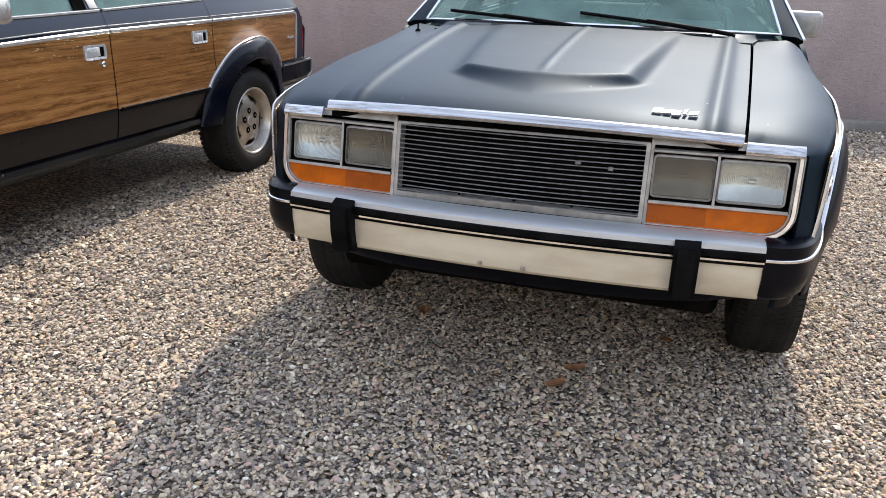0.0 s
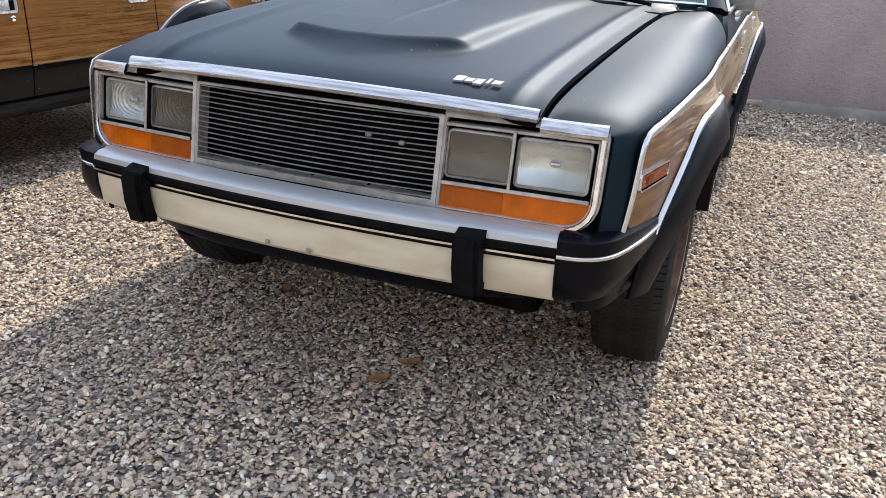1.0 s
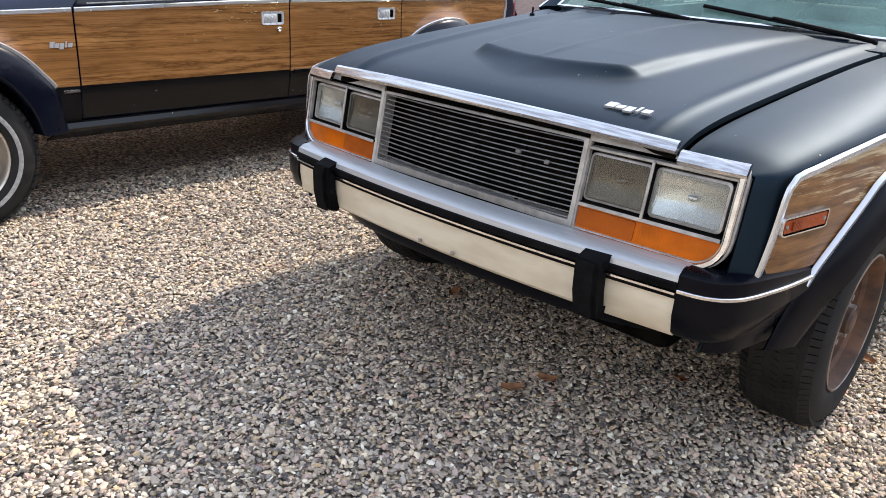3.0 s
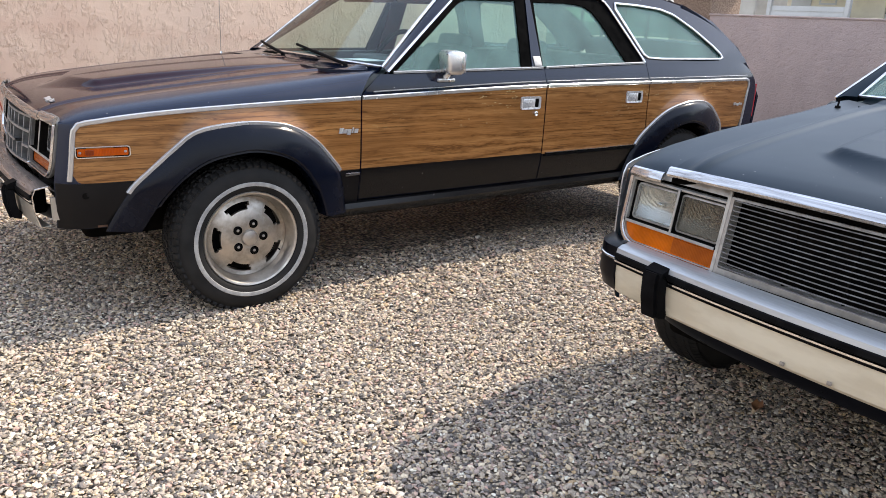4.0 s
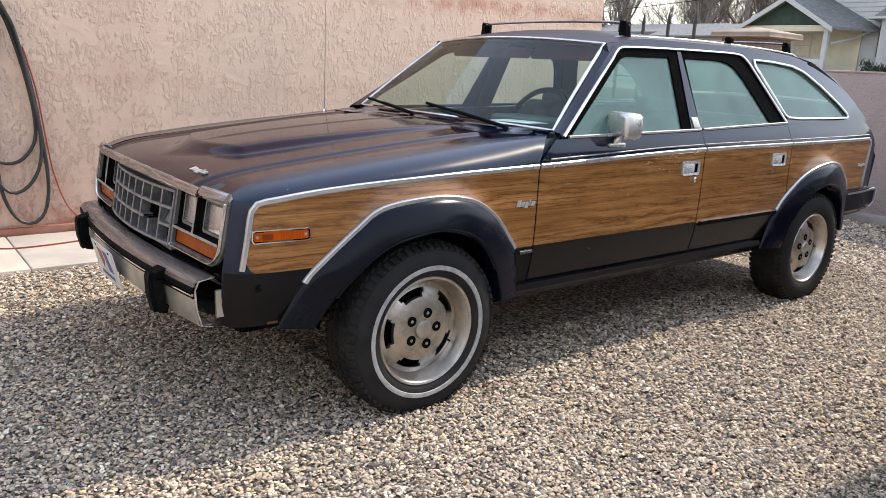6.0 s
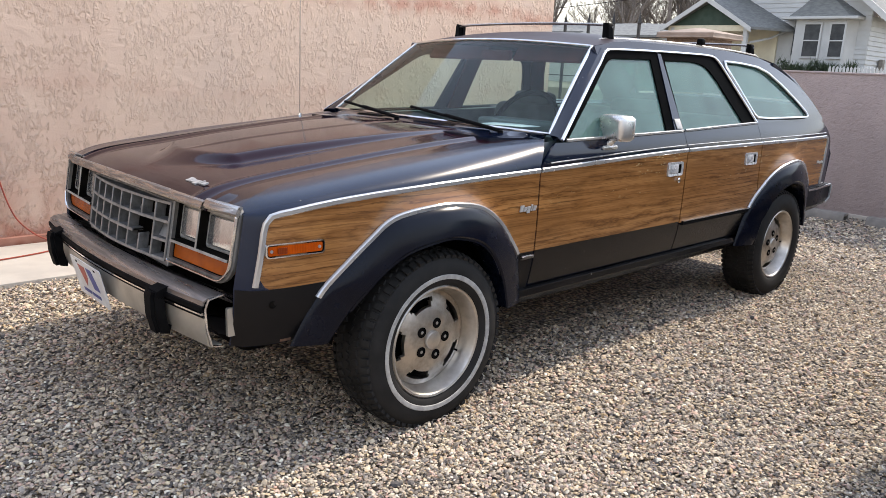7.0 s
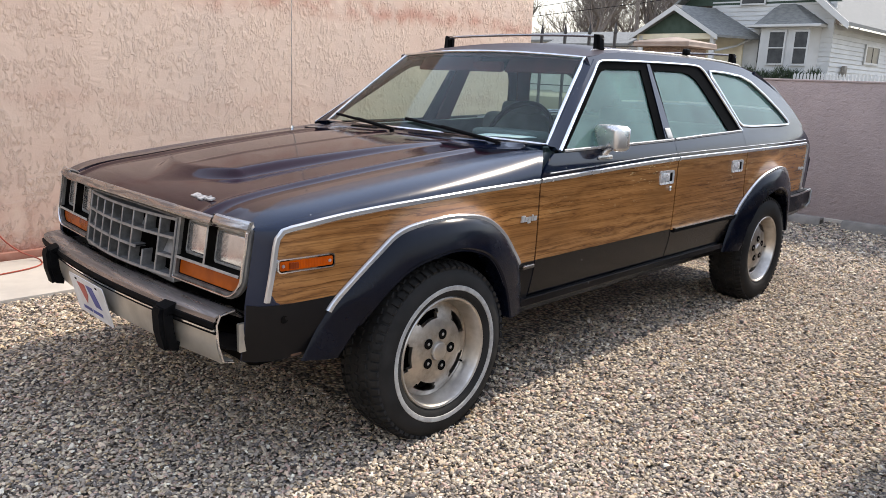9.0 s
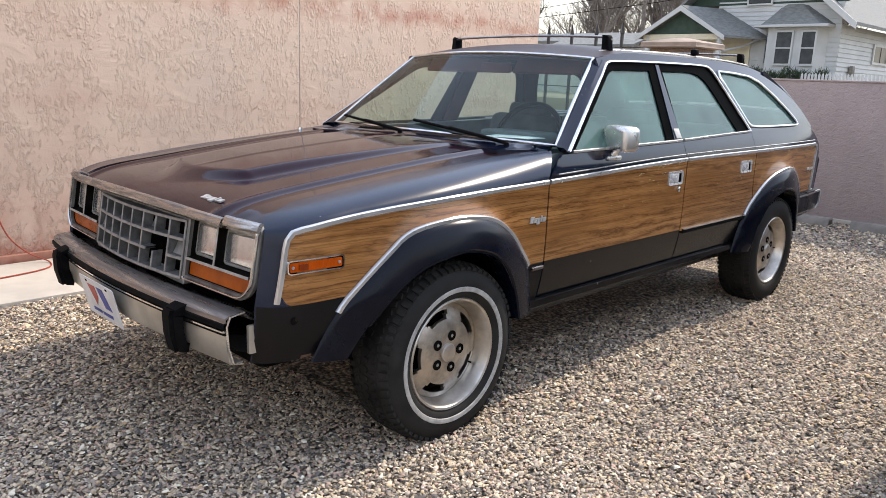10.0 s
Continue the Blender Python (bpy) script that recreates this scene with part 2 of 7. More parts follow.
def stucco(name):
    """Skip-trowelled stucco, pink-beige, with faded red bands and a stained foot."""
    m, nt, lk, bs = nodes_of(name)
    tc, sp = nt.new("ShaderNodeTexCoord"), nt.new("ShaderNodeSeparateXYZ")
    lk.new(tc.outputs["Object"], sp.inputs[0])
    big = noise_of(nt, lk, 1.1, 6)
    mid = noise_of(nt, lk, 7, 6)
    col = ramp(nt, lk, big, [(0.32, (0.585, 0.418, 0.330)), (0.5, (0.655, 0.490, 0.388)), (0.68, (0.60, 0.458, 0.372))])
    wob = nt.new("ShaderNodeMath")
    wob.operation, wob.inputs[1].default_value = "MULTIPLY_ADD", 0.30
    lk.new(big, wob.inputs[0])
    lk.new(sp.outputs[2], wob.inputs[2])
    z = nt.new("ShaderNodeMapRange")
    z.inputs[1].default_value, z.inputs[2].default_value = 0.0, 3.2
    lk.new(wob.outputs[0], z.inputs[0])
    k = [(0.0, 0.9), (0.07, 0.75), (0.13, 0.35), (0.22, 0.06), (0.335, 0.0), (0.36, 0.16), (0.385, 0.0), (0.565, 0.02), (0.60, 0.72), (0.64, 0.16), (0.72, 0.05), (0.76, 0.40), (0.80, 0.05)]
    bands = ramp(nt, lk, z.outputs[0], [(p, (v, v, v)) for p, v in k])
    patch = ramp(nt, lk, mid, [(0.36, (0.1, 0.1, 0.1)), (0.60, (1, 1, 1))])
    fac = mixed(nt, lk, 1.0, bands, patch, "MULTIPLY")
    col = mixed(nt, lk, fac, col, (0.45, 0.19, 0.13))
    lk.new(col, bs.inputs["Base Color"])
    bs.inputs["Roughness"].default_value = 0.8
    crumb = ramp(nt, lk, noise_of(nt, lk, 36, 4, (1, 1, 0.6), 0.6, 0.4), [(0.43, (0, 0, 0)), (0.62, (1, 1, 1))])
    where = ramp(nt, lk, noise_of(nt, lk, 7.0, 8, (1, 1.0, 0.7), 0.70), [(0.46, (0, 0, 0)), (0.54, (1, 1, 1))])
    sweep = noise_of(nt, lk, 6, 3, (1, 0.5, 1.2), 0.5, 1.5)
    fine = noise_of(nt, lk, 90, 4)
    h = mixed(nt, lk, 1.0, crumb, where, "MULTIPLY")
    h = mixed(nt, lk, 0.5, h, sweep)
    h = mixed(nt, lk, 0.12, h, fine)
    bumped(nt, lk, bs, h, 1.0, 0.017)
    return m


def rendered(name, c1, c2):
    """Rough sprayed wall render: lumps in relief, pits as painted shade, faint dirt runs."""
    m, nt, lk, bs = nodes_of(name)
    col = ramp(nt, lk, noise_of(nt, lk, 2.2, 7, (1, 1, 0.6), 0.65), [(0.36, c1), (0.66, c2)])
    # pits exist in colour alone: dark spots for the shade inside them
    pits = ramp(nt, lk, noise_of(nt, lk, 26, 4, (1, 1, 1.4), 0.6), [(0.30, (1, 1, 1)), (0.42, (0, 0, 0))])
    col = mixed(nt, lk, mixed(nt, lk, 1.0, pits, (0.5, 0.5, 0.5), "MULTIPLY"), col, tuple(v * 0.55 for v in c2))
    lk.new(col, bs.inputs["Base Color"])
    bs.inputs["Roughness"].default_value = 0.88
    lumps = noise_of(nt, lk, 17, 6, (1, 1, 1.3), 0.68, 0.6)
    bumped(nt, lk, bs, mixed(nt, lk, 0.25, lumps, noise_of(nt, lk, 80, 3)), 1.0, 0.022)
    return m


def dim(m, spec):
    """Lower the surface's mirror strength: weathered plastic and rubber."""
    m.node_tree.nodes["Principled BSDF"].inputs["Specular IOR Level"].default_value = spec
    return m


M = {}
M["paint_a"] = dim(paint("navy_paint", (0.0030, 0.0058, 0.0160), (0.0055, 0.0098, 0.0235), 0.07, 0.08), 0.33)
M["fender_a"] = dim(paint("navy_fender_paint", (0.0038, 0.0090, 0.0250), (0.0062, 0.0130, 0.0320), 0.20, 0.08), 0.33)
M["skirt_a"] = paint("pitted_black_fender_foot", (0.0035, 0.0035, 0.0045), (0.010, 0.009, 0.009), 0.22, 0.25)
M["roof_a"] = dim(paint("faded_roof_paint", (0.016, 0.010, 0.016), (0.024, 0.014, 0.021), 0.42, 0.10), 0.18)
M["hood_a"] = dim(paint("maroon_hood_paint", (0.012, 0.0024, 0.0065), (0.016, 0.0046, 0.0100), 0.07, 0.05), 0.26)
M["paint_b"] = dim(paint("dull_blue_paint", (0.0082, 0.0178, 0.0265), (0.0115, 0.0222, 0.0325), 0.48, 0.06), 0.25)
M["paint_b"].node_tree.nodes["Principled BSDF"].inputs["Specular Tint"].default_value = (0.92, 0.95, 1.0, 1)
for m in (M["paint_b"],):
    p = m.node_tree.nodes["Principled BSDF"]
    p.inputs["Metallic"].default_value, p.inputs["Coat Weight"].default_value, p.inputs["Coat Roughness"].default_value = 0.80, 0.0, 0.12
M["flare"] = dim(pbr("flare_plastic", (0.0016, 0.0020, 0.0042), (0.0032, 0.0036, 0.0062), 9, 0.26, 0.38, bump=0.05, bscale=300), 0.12)
M["flare_a"] = dim(pbr("navy_flare_paint", (0.0016, 0.0028, 0.0075), (0.0030, 0.0046, 0.0105), 7, 0.18, 0.30, bump=0.03, bscale=200), 0.40)
M["black"] = dim(pbr("black_rubber", (0.0035, 0.0035, 0.004), (0.008, 0.008, 0.0085), 20, 0.5, 0.65, bump=0.15, bscale=200), 0.05)
M["frame"] = dim(pbr("black_window_frame", (0.002, 0.002, 0.002), (0.004, 0.004, 0.004), 20, 0.3, 0.4), 0.03)
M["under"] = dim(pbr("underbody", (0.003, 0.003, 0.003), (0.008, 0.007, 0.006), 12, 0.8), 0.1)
M["lower_a"] = dim(paint("lower_black_paint", (0.003, 0.003, 0.0035), (0.007, 0.006, 0.006), 0.14, 0.12), 0.26)
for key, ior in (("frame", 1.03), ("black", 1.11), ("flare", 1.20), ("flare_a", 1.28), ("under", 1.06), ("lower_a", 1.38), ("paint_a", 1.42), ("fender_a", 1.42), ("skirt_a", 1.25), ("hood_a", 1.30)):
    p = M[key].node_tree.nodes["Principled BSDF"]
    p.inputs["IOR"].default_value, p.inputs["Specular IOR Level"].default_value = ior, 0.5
# the hood's maroon runs over onto the tops of the fenders, to a ragged edge
nt, lk = M["fender_a"].node_tree.nodes, M["fender_a"].node_tree.links
bs = nt["Principled BSDF"]
tc, sp, ab = nt.new("ShaderNodeTexCoord"), nt.new("ShaderNodeSeparateXYZ"), nt.new("ShaderNodeMath")
lk.new(tc.outputs["Object"], sp.inputs[0])
ab.operation = "ABSOLUTE"
lk.new(sp.outputs[0], ab.inputs[0])
edge_at = ramp(nt, lk, sp.outputs[1], [(0.0, (0.645,) * 3), (0.25, (0.675,) * 3)])
nose_at = nt.new("ShaderNodeMapRange")
for k, v in ((1, -0.68), (2, -0.48), (3, 0.062), (4, 0.0)):
    nose_at.inputs[k].default_value = v
lk.new(sp.outputs[1], nose_at.inputs[0])
rag = nt.new("ShaderNodeMath")
rag.operation, rag.inputs[1].default_value = "MULTIPLY_ADD", 0.05
lk.new(noise_of(nt, lk, 11, 5), rag.inputs[0])
lk.new(ab.outputs[0], rag.inputs[2])
lim1, lim2, over = nt.new("ShaderNodeMath"), nt.new("ShaderNodeMath"), nt.new("ShaderNodeMath")
lk.new(edge_at, lim1.inputs[0])
lk.new(nose_at.outputs[0], lim1.inputs[1])
lim2.inputs[1].default_value = 0.025
lk.new(lim1.outputs[0], lim2.inputs[0])
over.operation = "LESS_THAN"
lk.new(rag.outputs[0], over.inputs[0])
lk.new(lim2.outputs[0], over.inputs[1])
lk.new(mixed(nt, lk, over.outputs[0], bs.inputs["Base Color"].links[0].from_socket, (0.011, 0.0026, 0.0065)), bs.inputs["Base Color"])
lk.new(mixed(nt, lk, over.outputs[0], bs.inputs["Roughness"].links[0].from_socket, (0.10, 0.10, 0.10)), bs.inputs["Roughness"])
M["chrome"] = pbr("chrome_trim", (0.78, 0.79, 0.80), (0.62, 0.62, 0.62), 25, 0.08, 0.24, metal=1.0)
M["trim"] = pbr("anodised_trim", (0.61, 0.62, 0.63), (0.52, 0.53, 0.535), 5, 0.20, 0.28, metal=0.70)
M["lipchrome"] = pbr("scratched_lip_chrome", (0.58, 0.58, 0.59), (0.32, 0.32, 0.33), 22, 0.08, 0.30, metal=1.0, stretch=(0.12, 6, 8))
M["dullchrome"] = pbr("worn_chrome_trim", (0.50, 0.48, 0.46), (0.26, 0.245, 0.24), 18, 0.16, 0.42, metal=1.0, stretch=(0.5, 3, 6))
M["alu"] = pbr("brushed_bumper", (0.47, 0.495, 0.51), (0.41, 0.435, 0.45), 30, 0.30, 0.40, metal=0.45, stretch=(0.15, 4, 4))
M["alu_a"] = pbr("tarnished_bumper", (0.34, 0.31, 0.29), (0.20, 0.18, 0.17), 14, 0.22, 0.45, metal=0.8, stretch=(0.4, 4, 4))
M["cream"] = pbr("cream_bumper_face", (0.66, 0.60, 0.47), (0.55, 0.48, 0.36), 5, 0.38, 0.55, stretch=(1, 1, 3))
M["satin"] = pbr("satin_bumper_face", (0.55, 0.52, 0.46), (0.42, 0.39, 0.34), 7, 0.3, 0.45, metal=0.7)
M["wood_a"] = woodgrain("woodgrain_vinyl", (0.068, 0.026, 0.0095), (0.235, 0.100, 0.031), (0.365, 0.170, 0.058))
M["wood_b"] = woodgrain("bleached_woodgrain_vinyl", (0.055, 0.022, 0.008), (0.160, 0.068, 0.020), (0.255, 0.118, 0.040), 1.0)
M["tyre"] = dim(pbr("tyre_rubber", (0.010, 0.0098, 0.0095), (0.021, 0.020, 0.019), 14, 0.65, 0.85, bump=0.2, bscale=90), 0.2)
M["white"] = pbr("tyre_stripe", (0.36, 0.355, 0.34), (0.26, 0.255, 0.245), 40, 0.7)
M["alloy"] = pbr("cast_alloy", (0.62, 0.59, 0.55), (0.45, 0.42, 0.38), 12, 0.30, 0.5, metal=1.0, bump=0.05)
M["rust"] = pbr("rusty_steel", (0.13, 0.060, 0.030), (0.055, 0.034, 0.025), 13, 0.75, 0.9, bump=0.3)
M["lip_b"] = pbr("worn_rim_lip", (0.30, 0.26, 0.22), (0.10, 0.075, 0.06), 9, 0.35, 0.6, metal=0.7)
M["alloy_face"] = pbr("dirty_cast_alloy", (0.56, 0.52, 0.47), (0.34, 0.305, 0.26), 16, 0.34, 0.55, metal=1.0, bump=0.08)
M["nut"] = pbr("lug_steel", (0.34, 0.31, 0.28), (0.20, 0.175, 0.155), 40, 0.35, 0.5, metal=0.3)
M["grille_a"] = pbr("silver_grille_plastic", (0.30, 0.30, 0.295), (0.20, 0.20, 0.195), 30, 0.35, 0.5, metal=0.4)
# darker copy of the grille plastic: shade inside the cells, as colour
M["grille_shade"] = pbr("shaded_grille_inside", (0.13, 0.13, 0.128), (0.07, 0.07, 0.069), 30, 0.5, 0.6)
M["slat"] = pbr("grey_grille_slat", (0.18, 0.176, 0.172), (0.10, 0.098, 0.096), 30, 0.35, 0.5, metal=0.3)
M["bezel"] = pbr("bezel_plastic", (0.44, 0.425, 0.40), (0.31, 0.30, 0.28), 25, 0.4, 0.55, metal=0.4)
M["bezel_dk"] = pbr("dull_dark_bezel", (0.15, 0.148, 0.142), (0.09, 0.088, 0.084), 25, 0.4, 0.55, metal=0.4)
M["lamp"] = pane("headlamp_glass", (0.89, 0.91, 0.90), 0.12, 0.03, (0.50, 0.50, 0.47), 75)
M["lamp_a"] = fluted("bright_headlamp_lens", (0.85, 0.86, 0.85), "X", 75, 0.10, 0.85, 0.10)
M["lamp_old"] = pane("aged_headlamp_glass", (0.60, 0.59, 0.55), 0.10, 0.04, (0.30, 0.28, 0.24), 75)
M["reflector"] = fluted("lamp_reflector", (0.80, 0.80, 0.79), "X", 75, 0.16, 1.0, 0.25, 0.0, True)
M["amber"] = dim(fluted("amber_lens", (0.58, 0.118, 0.002), "X", 60, 0.2, 0.0, 0.2), 0.25)
M["amber_mid"] = dim(fluted("deep_amber_lens", (0.46, 0.068, 0.004), "Y", 60, 0.2, 0.0, 0.2), 0.25)
M["amber_old"] = dim(fluted("dull_amber_lens", (0.38, 0.075, 0.003), "X", 60, 0.25, 0.0, 0.2), 0.25)
M["amber_dark"] = dim(fluted("brown_amber_block", (0.20, 0.030, 0.004), "Y", 60, 0.3, 0.0, 0.2), 0.25)
M["marker_red"] = dim(fluted("faded_marker_lens", (0.30, 0.052, 0.012), "Y", 60, 0.25, 0.0, 0.15), 0.25)
M["red"] = fluted("red_lens", (0.32, 0.012, 0.02), "Z", 60, 0.14, 0.0, 0.3)
M["mirror_chrome"] = pbr("dulled_mirror_chrome", (0.74, 0.73, 0.72), (0.60, 0.59, 0.58), 20, 0.22, 0.36, metal=0.85)
M["mirror_grey"] = pbr("grey_mirror_shell", (0.40, 0.39, 0.38), (0.30, 0.29, 0.28), 20, 0.3, 0.45, metal=0.4)
M["badge"] = pbr("badge_metal", (0.62, 0.62, 0.61), (0.46, 0.46, 0.45), 30, 0.25, 0.4, metal=0.5)
M["flap"] = pbr("handle_flap", (0.70, 0.71, 0.72), (0.58, 0.59, 0.60), 30, 0.22, 0.34, metal=0.5)
# strong pale green film: dust, and sky reflection painted as diffuse colour
M["glass"] = pane("tinted_window", (0.40, 0.62, 0.55), 0.29, 0.0)
m, nt, lk, bs = nodes_of("clear_inner_face")
nt.remove(bs)
clear = nt.new("ShaderNodeBsdfTransparent")
lk.new(clear.outputs[0], nt["Material Output"].inputs[0])
M["clear"] = m
M["glass_far"] = pane("clean_side_window", (0.66, 0.80, 0.76), 0.05, 0.0)
M["wshield"] = pane("windshield_glass", (0.78, 0.88, 0.84), 0.020, 0.0)
M["wshield_dusty"] = pane("dusty_windshield_glass", (0.72, 0.86, 0.82), 0.34, 0.0)
M["seat"] = pbr("blue_grey_upholstery", (0.06, 0.075, 0.085), (0.09, 0.11, 0.12), 10, 0.8, bump=0.2)
M["dash"] = pbr("dashboard_vinyl", (0.05, 0.075, 0.08), (0.075, 0.10, 0.105), 10, 0.6, bump=0.2)
M["liner"] = pbr("maroon_headliner", (0.10, 0.018, 0.020), (0.07, 0.013, 0.015), 10, 0.85)
M["paper"] = pbr("paper", (0.55, 0.68, 0.70), (0.7, 0.75, 0.75), 20, 0.8)
M["plate"] = pbr("plate_white", (0.72, 0.72, 0.72), (0.6, 0.6, 0.6), 14, 0.4)
M["platered"] = pbr("plate_red", (0.42, 0.06, 0.05), None, 14, 0.4)
M["plateblue"] = pbr("plate_blue", (0.04, 0.06, 0.28), None, 14, 0.4)
M["gravel"] = gravel_mat("pebbles", True)
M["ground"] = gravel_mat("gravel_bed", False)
M["stucco"] = stucco("pink_stucco")
M["lowwall"] = rendered("mauve_wall_render", (0.43, 0.350, 0.335), (0.355, 0.292, 0.280))
M["footing"] = pbr("rust_stained_footing", (0.22, 0.08, 0.05), (0.30, 0.14, 0.10), 7, 0.85, bump=0.4, bscale=30)
M["concrete"] = pbr("concrete", (0.52, 0.475, 0.41), (0.43, 0.39, 0.34), 3.5, 0.85, bump=0.25, bscale=60)
M["concrete_dk"] = pbr("weathered_concrete", (0.25, 0.23, 0.205), (0.17, 0.157, 0.14), 7, 0.9, bump=0.4, bscale=40)
M["charger"] = pbr("charger_plastic", (0.018, 0.019, 0.021), (0.026, 0.027, 0.029), 8, 0.38, 0.46)
M["grey"] = pbr("grey_mark", (0.16, 0.16, 0.17), None, 8, 0.4)
M["cable"] = pbr("black_cable", (0.016, 0.016, 0.017), (0.026, 0.026, 0.027), 20, 0.45, 0.55)
M["orange"] = pbr("orange_cord", (0.34, 0.055, 0.03), (0.24, 0.045, 0.025), 20, 0.5)
M["siding"] = pbr("white_siding", (0.50, 0.51, 0.51), (0.44, 0.45, 0.45), 1.2, 0.6)
M["siding_cr"] = pbr("cream_porch_paint", (0.66, 0.60, 0.45), (0.58, 0.52, 0.40), 2, 0.6)
M["shingle"] = pbr("grey_shingles", (0.14, 0.147, 0.147), (0.20, 0.207, 0.20), 5, 0.9, bump=0.4, bscale=30, stretch=(1, 1, 3))
M["green"] = pbr("green_gable_shingles", (0.022, 0.045, 0.032), (0.035, 0.06, 0.045), 4, 0.8)
M["winglass"] = dim(pbr("house_window_glass", (0.035, 0.04, 0.045), (0.06, 0.065, 0.07), 3, 0.3), 0.2)
M["bark"] = pbr("grey_bark", (0.12, 0.10, 0.085), (0.19, 0.16, 0.14), 10, 0.9)
M["iron"] = pbr("black_iron", (0.015, 0.015, 0.016), (0.035, 0.03, 0.027), 12, 0.55)
M["stonepost"] = pbr("aggregate_pillar", (0.15, 0.10, 0.075), (0.26, 0.19, 0.14), 60, 0.9, bump=0.8, bscale=70, lo=0.45, hi=0.55)
M["cap"] = pbr("sandstone_cap", (0.34, 0.26, 0.21), (0.27, 0.21, 0.17), 6, 0.85, bump=0.2)
M["bush"] = pbr("juniper_green", (0.022, 0.045, 0.022), (0.05, 0.07, 0.035), 8, 0.8)
M["dirt"] = pbr("far_ground", (0.20, 0.17, 0.12), (0.26, 0.22, 0.16), 0.3, 0.95)
M["shed"] = pbr("pale_shed_wall", (0.55, 0.53, 0.49), (0.47, 0.45, 0.41), 1.5, 0.8)
M["straw"] = pbr("dry_straw", (0.50, 0.38, 0.20), (0.40, 0.29, 0.15), 30, 0.8)
M["leaf"] = pbr("dry_leaf", (0.22, 0.09, 0.04), (0.30, 0.14, 0.06), 30, 0.8)


# ---- mesh tools ----
def curve_at(tab, v):
    """Smooth curve through a table of (v, value)."""
    n = len(tab)
    if v <= tab[0][0]:
        return tab[0][1]
    if v >= tab[-1][0]:
        return tab[-1][1]
    k = max(i for i in range(n - 1) if tab[i][0] <= v)
    (x0, y0), (x1, y1) = tab[k], tab[k + 1]

    def slope(i):
        if i == 0 or i == n - 1:
            j = min(max(i, 1), n - 1)
            return (tab[j][1] - tab[j - 1][1]) / (tab[j][0] - tab[j - 1][0])
        a = (tab[i][1] - tab[i - 1][1]) / (tab[i][0] - tab[i - 1][0])
        b = (tab[i + 1][1] - tab[i][1]) / (tab[i + 1][0] - tab[i][0])
        return 0 if a * b <= 0 else 2 * a * b / (a + b)

    h, t = x1 - x0, (v - x0) / (x1 - x0)
    return (2 * t ** 3 - 3 * t * t + 1) * y0 + (t ** 3 - 2 * t * t + t) * h * slope(k) + (-2 * t ** 3 + 3 * t * t) * y1 + (t ** 3 - t * t) * h * slope(k + 1)


def resample(pts, n, smooth=True):
    """n points along a polyline, evenly by length, rounded where smooth."""
    p = [Vector(q) for q in pts]
    if smooth and len(p) > 2:
        q = []
        for i in range(len(p) - 1):
            a, b, c, d = p[max(i - 1, 0)], p[i], p[i + 1], p[min(i + 2, len(p) - 1)]
            for k in range(8):
                t = k / 8
                q.append(0.5 * (2 * b + (c - a) * t + (2 * a - 5 * b + 4 * c - d) * t * t + (3 * b - a - 3 * c + d) * t ** 3))
        p = q + [p[-1]]
    acc = [0.0]
    for a, b in zip(p, p[1:]):
        acc.append(acc[-1] + (b - a).length)
    out, k = [], 0
    for i in range(n):
        s = acc[-1] * i / (n - 1)
        while k < len(p) - 2 and acc[k + 1] < s:
            k += 1
        f = (s - acc[k]) / max(acc[k + 1] - acc[k], 1e-9)
        out.append(p[k].lerp(p[k + 1], min(max(f, 0), 1)))
    return out


def part(name, bm, material, parent=None, label="", sharp=38):
    me = bpy.data.meshes.new(name)
    bmesh.ops.recalc_face_normals(bm, faces=bm.faces) if len(bm.faces) < 60000 else None
    lim = radians(sharp)
    for f in bm.faces:
        f.smooth = True
    for e in bm.edges:
        if len(e.link_faces) == 2 and e.calc_face_angle(0) > lim:
            e.smooth = False
    bm.to_mesh(me)
    bm.free()
    for m in (material if isinstance(material, (list, tuple)) else (material,)):
        me.materials.append(m)
    ob = new(name, me)
    if parent is not None:
        ob.parent = parent
    if label:
        ob["label"] = label
    return ob


def thing(name, label, category, at=None, group="", kind=""):
    ob = new(name)
    ob.empty_display_size = 0.2
    if at is not None:
        ob.matrix_basis = at
    return tagged(ob, label, category, group, kind)


def add(bm, verts, faces):
    vs = [bm.verts.new(v) for v in verts]
    for f in faces:
        try:
            bm.faces.new([vs[i] for i in f])
        except ValueError:
            pass
    return vs


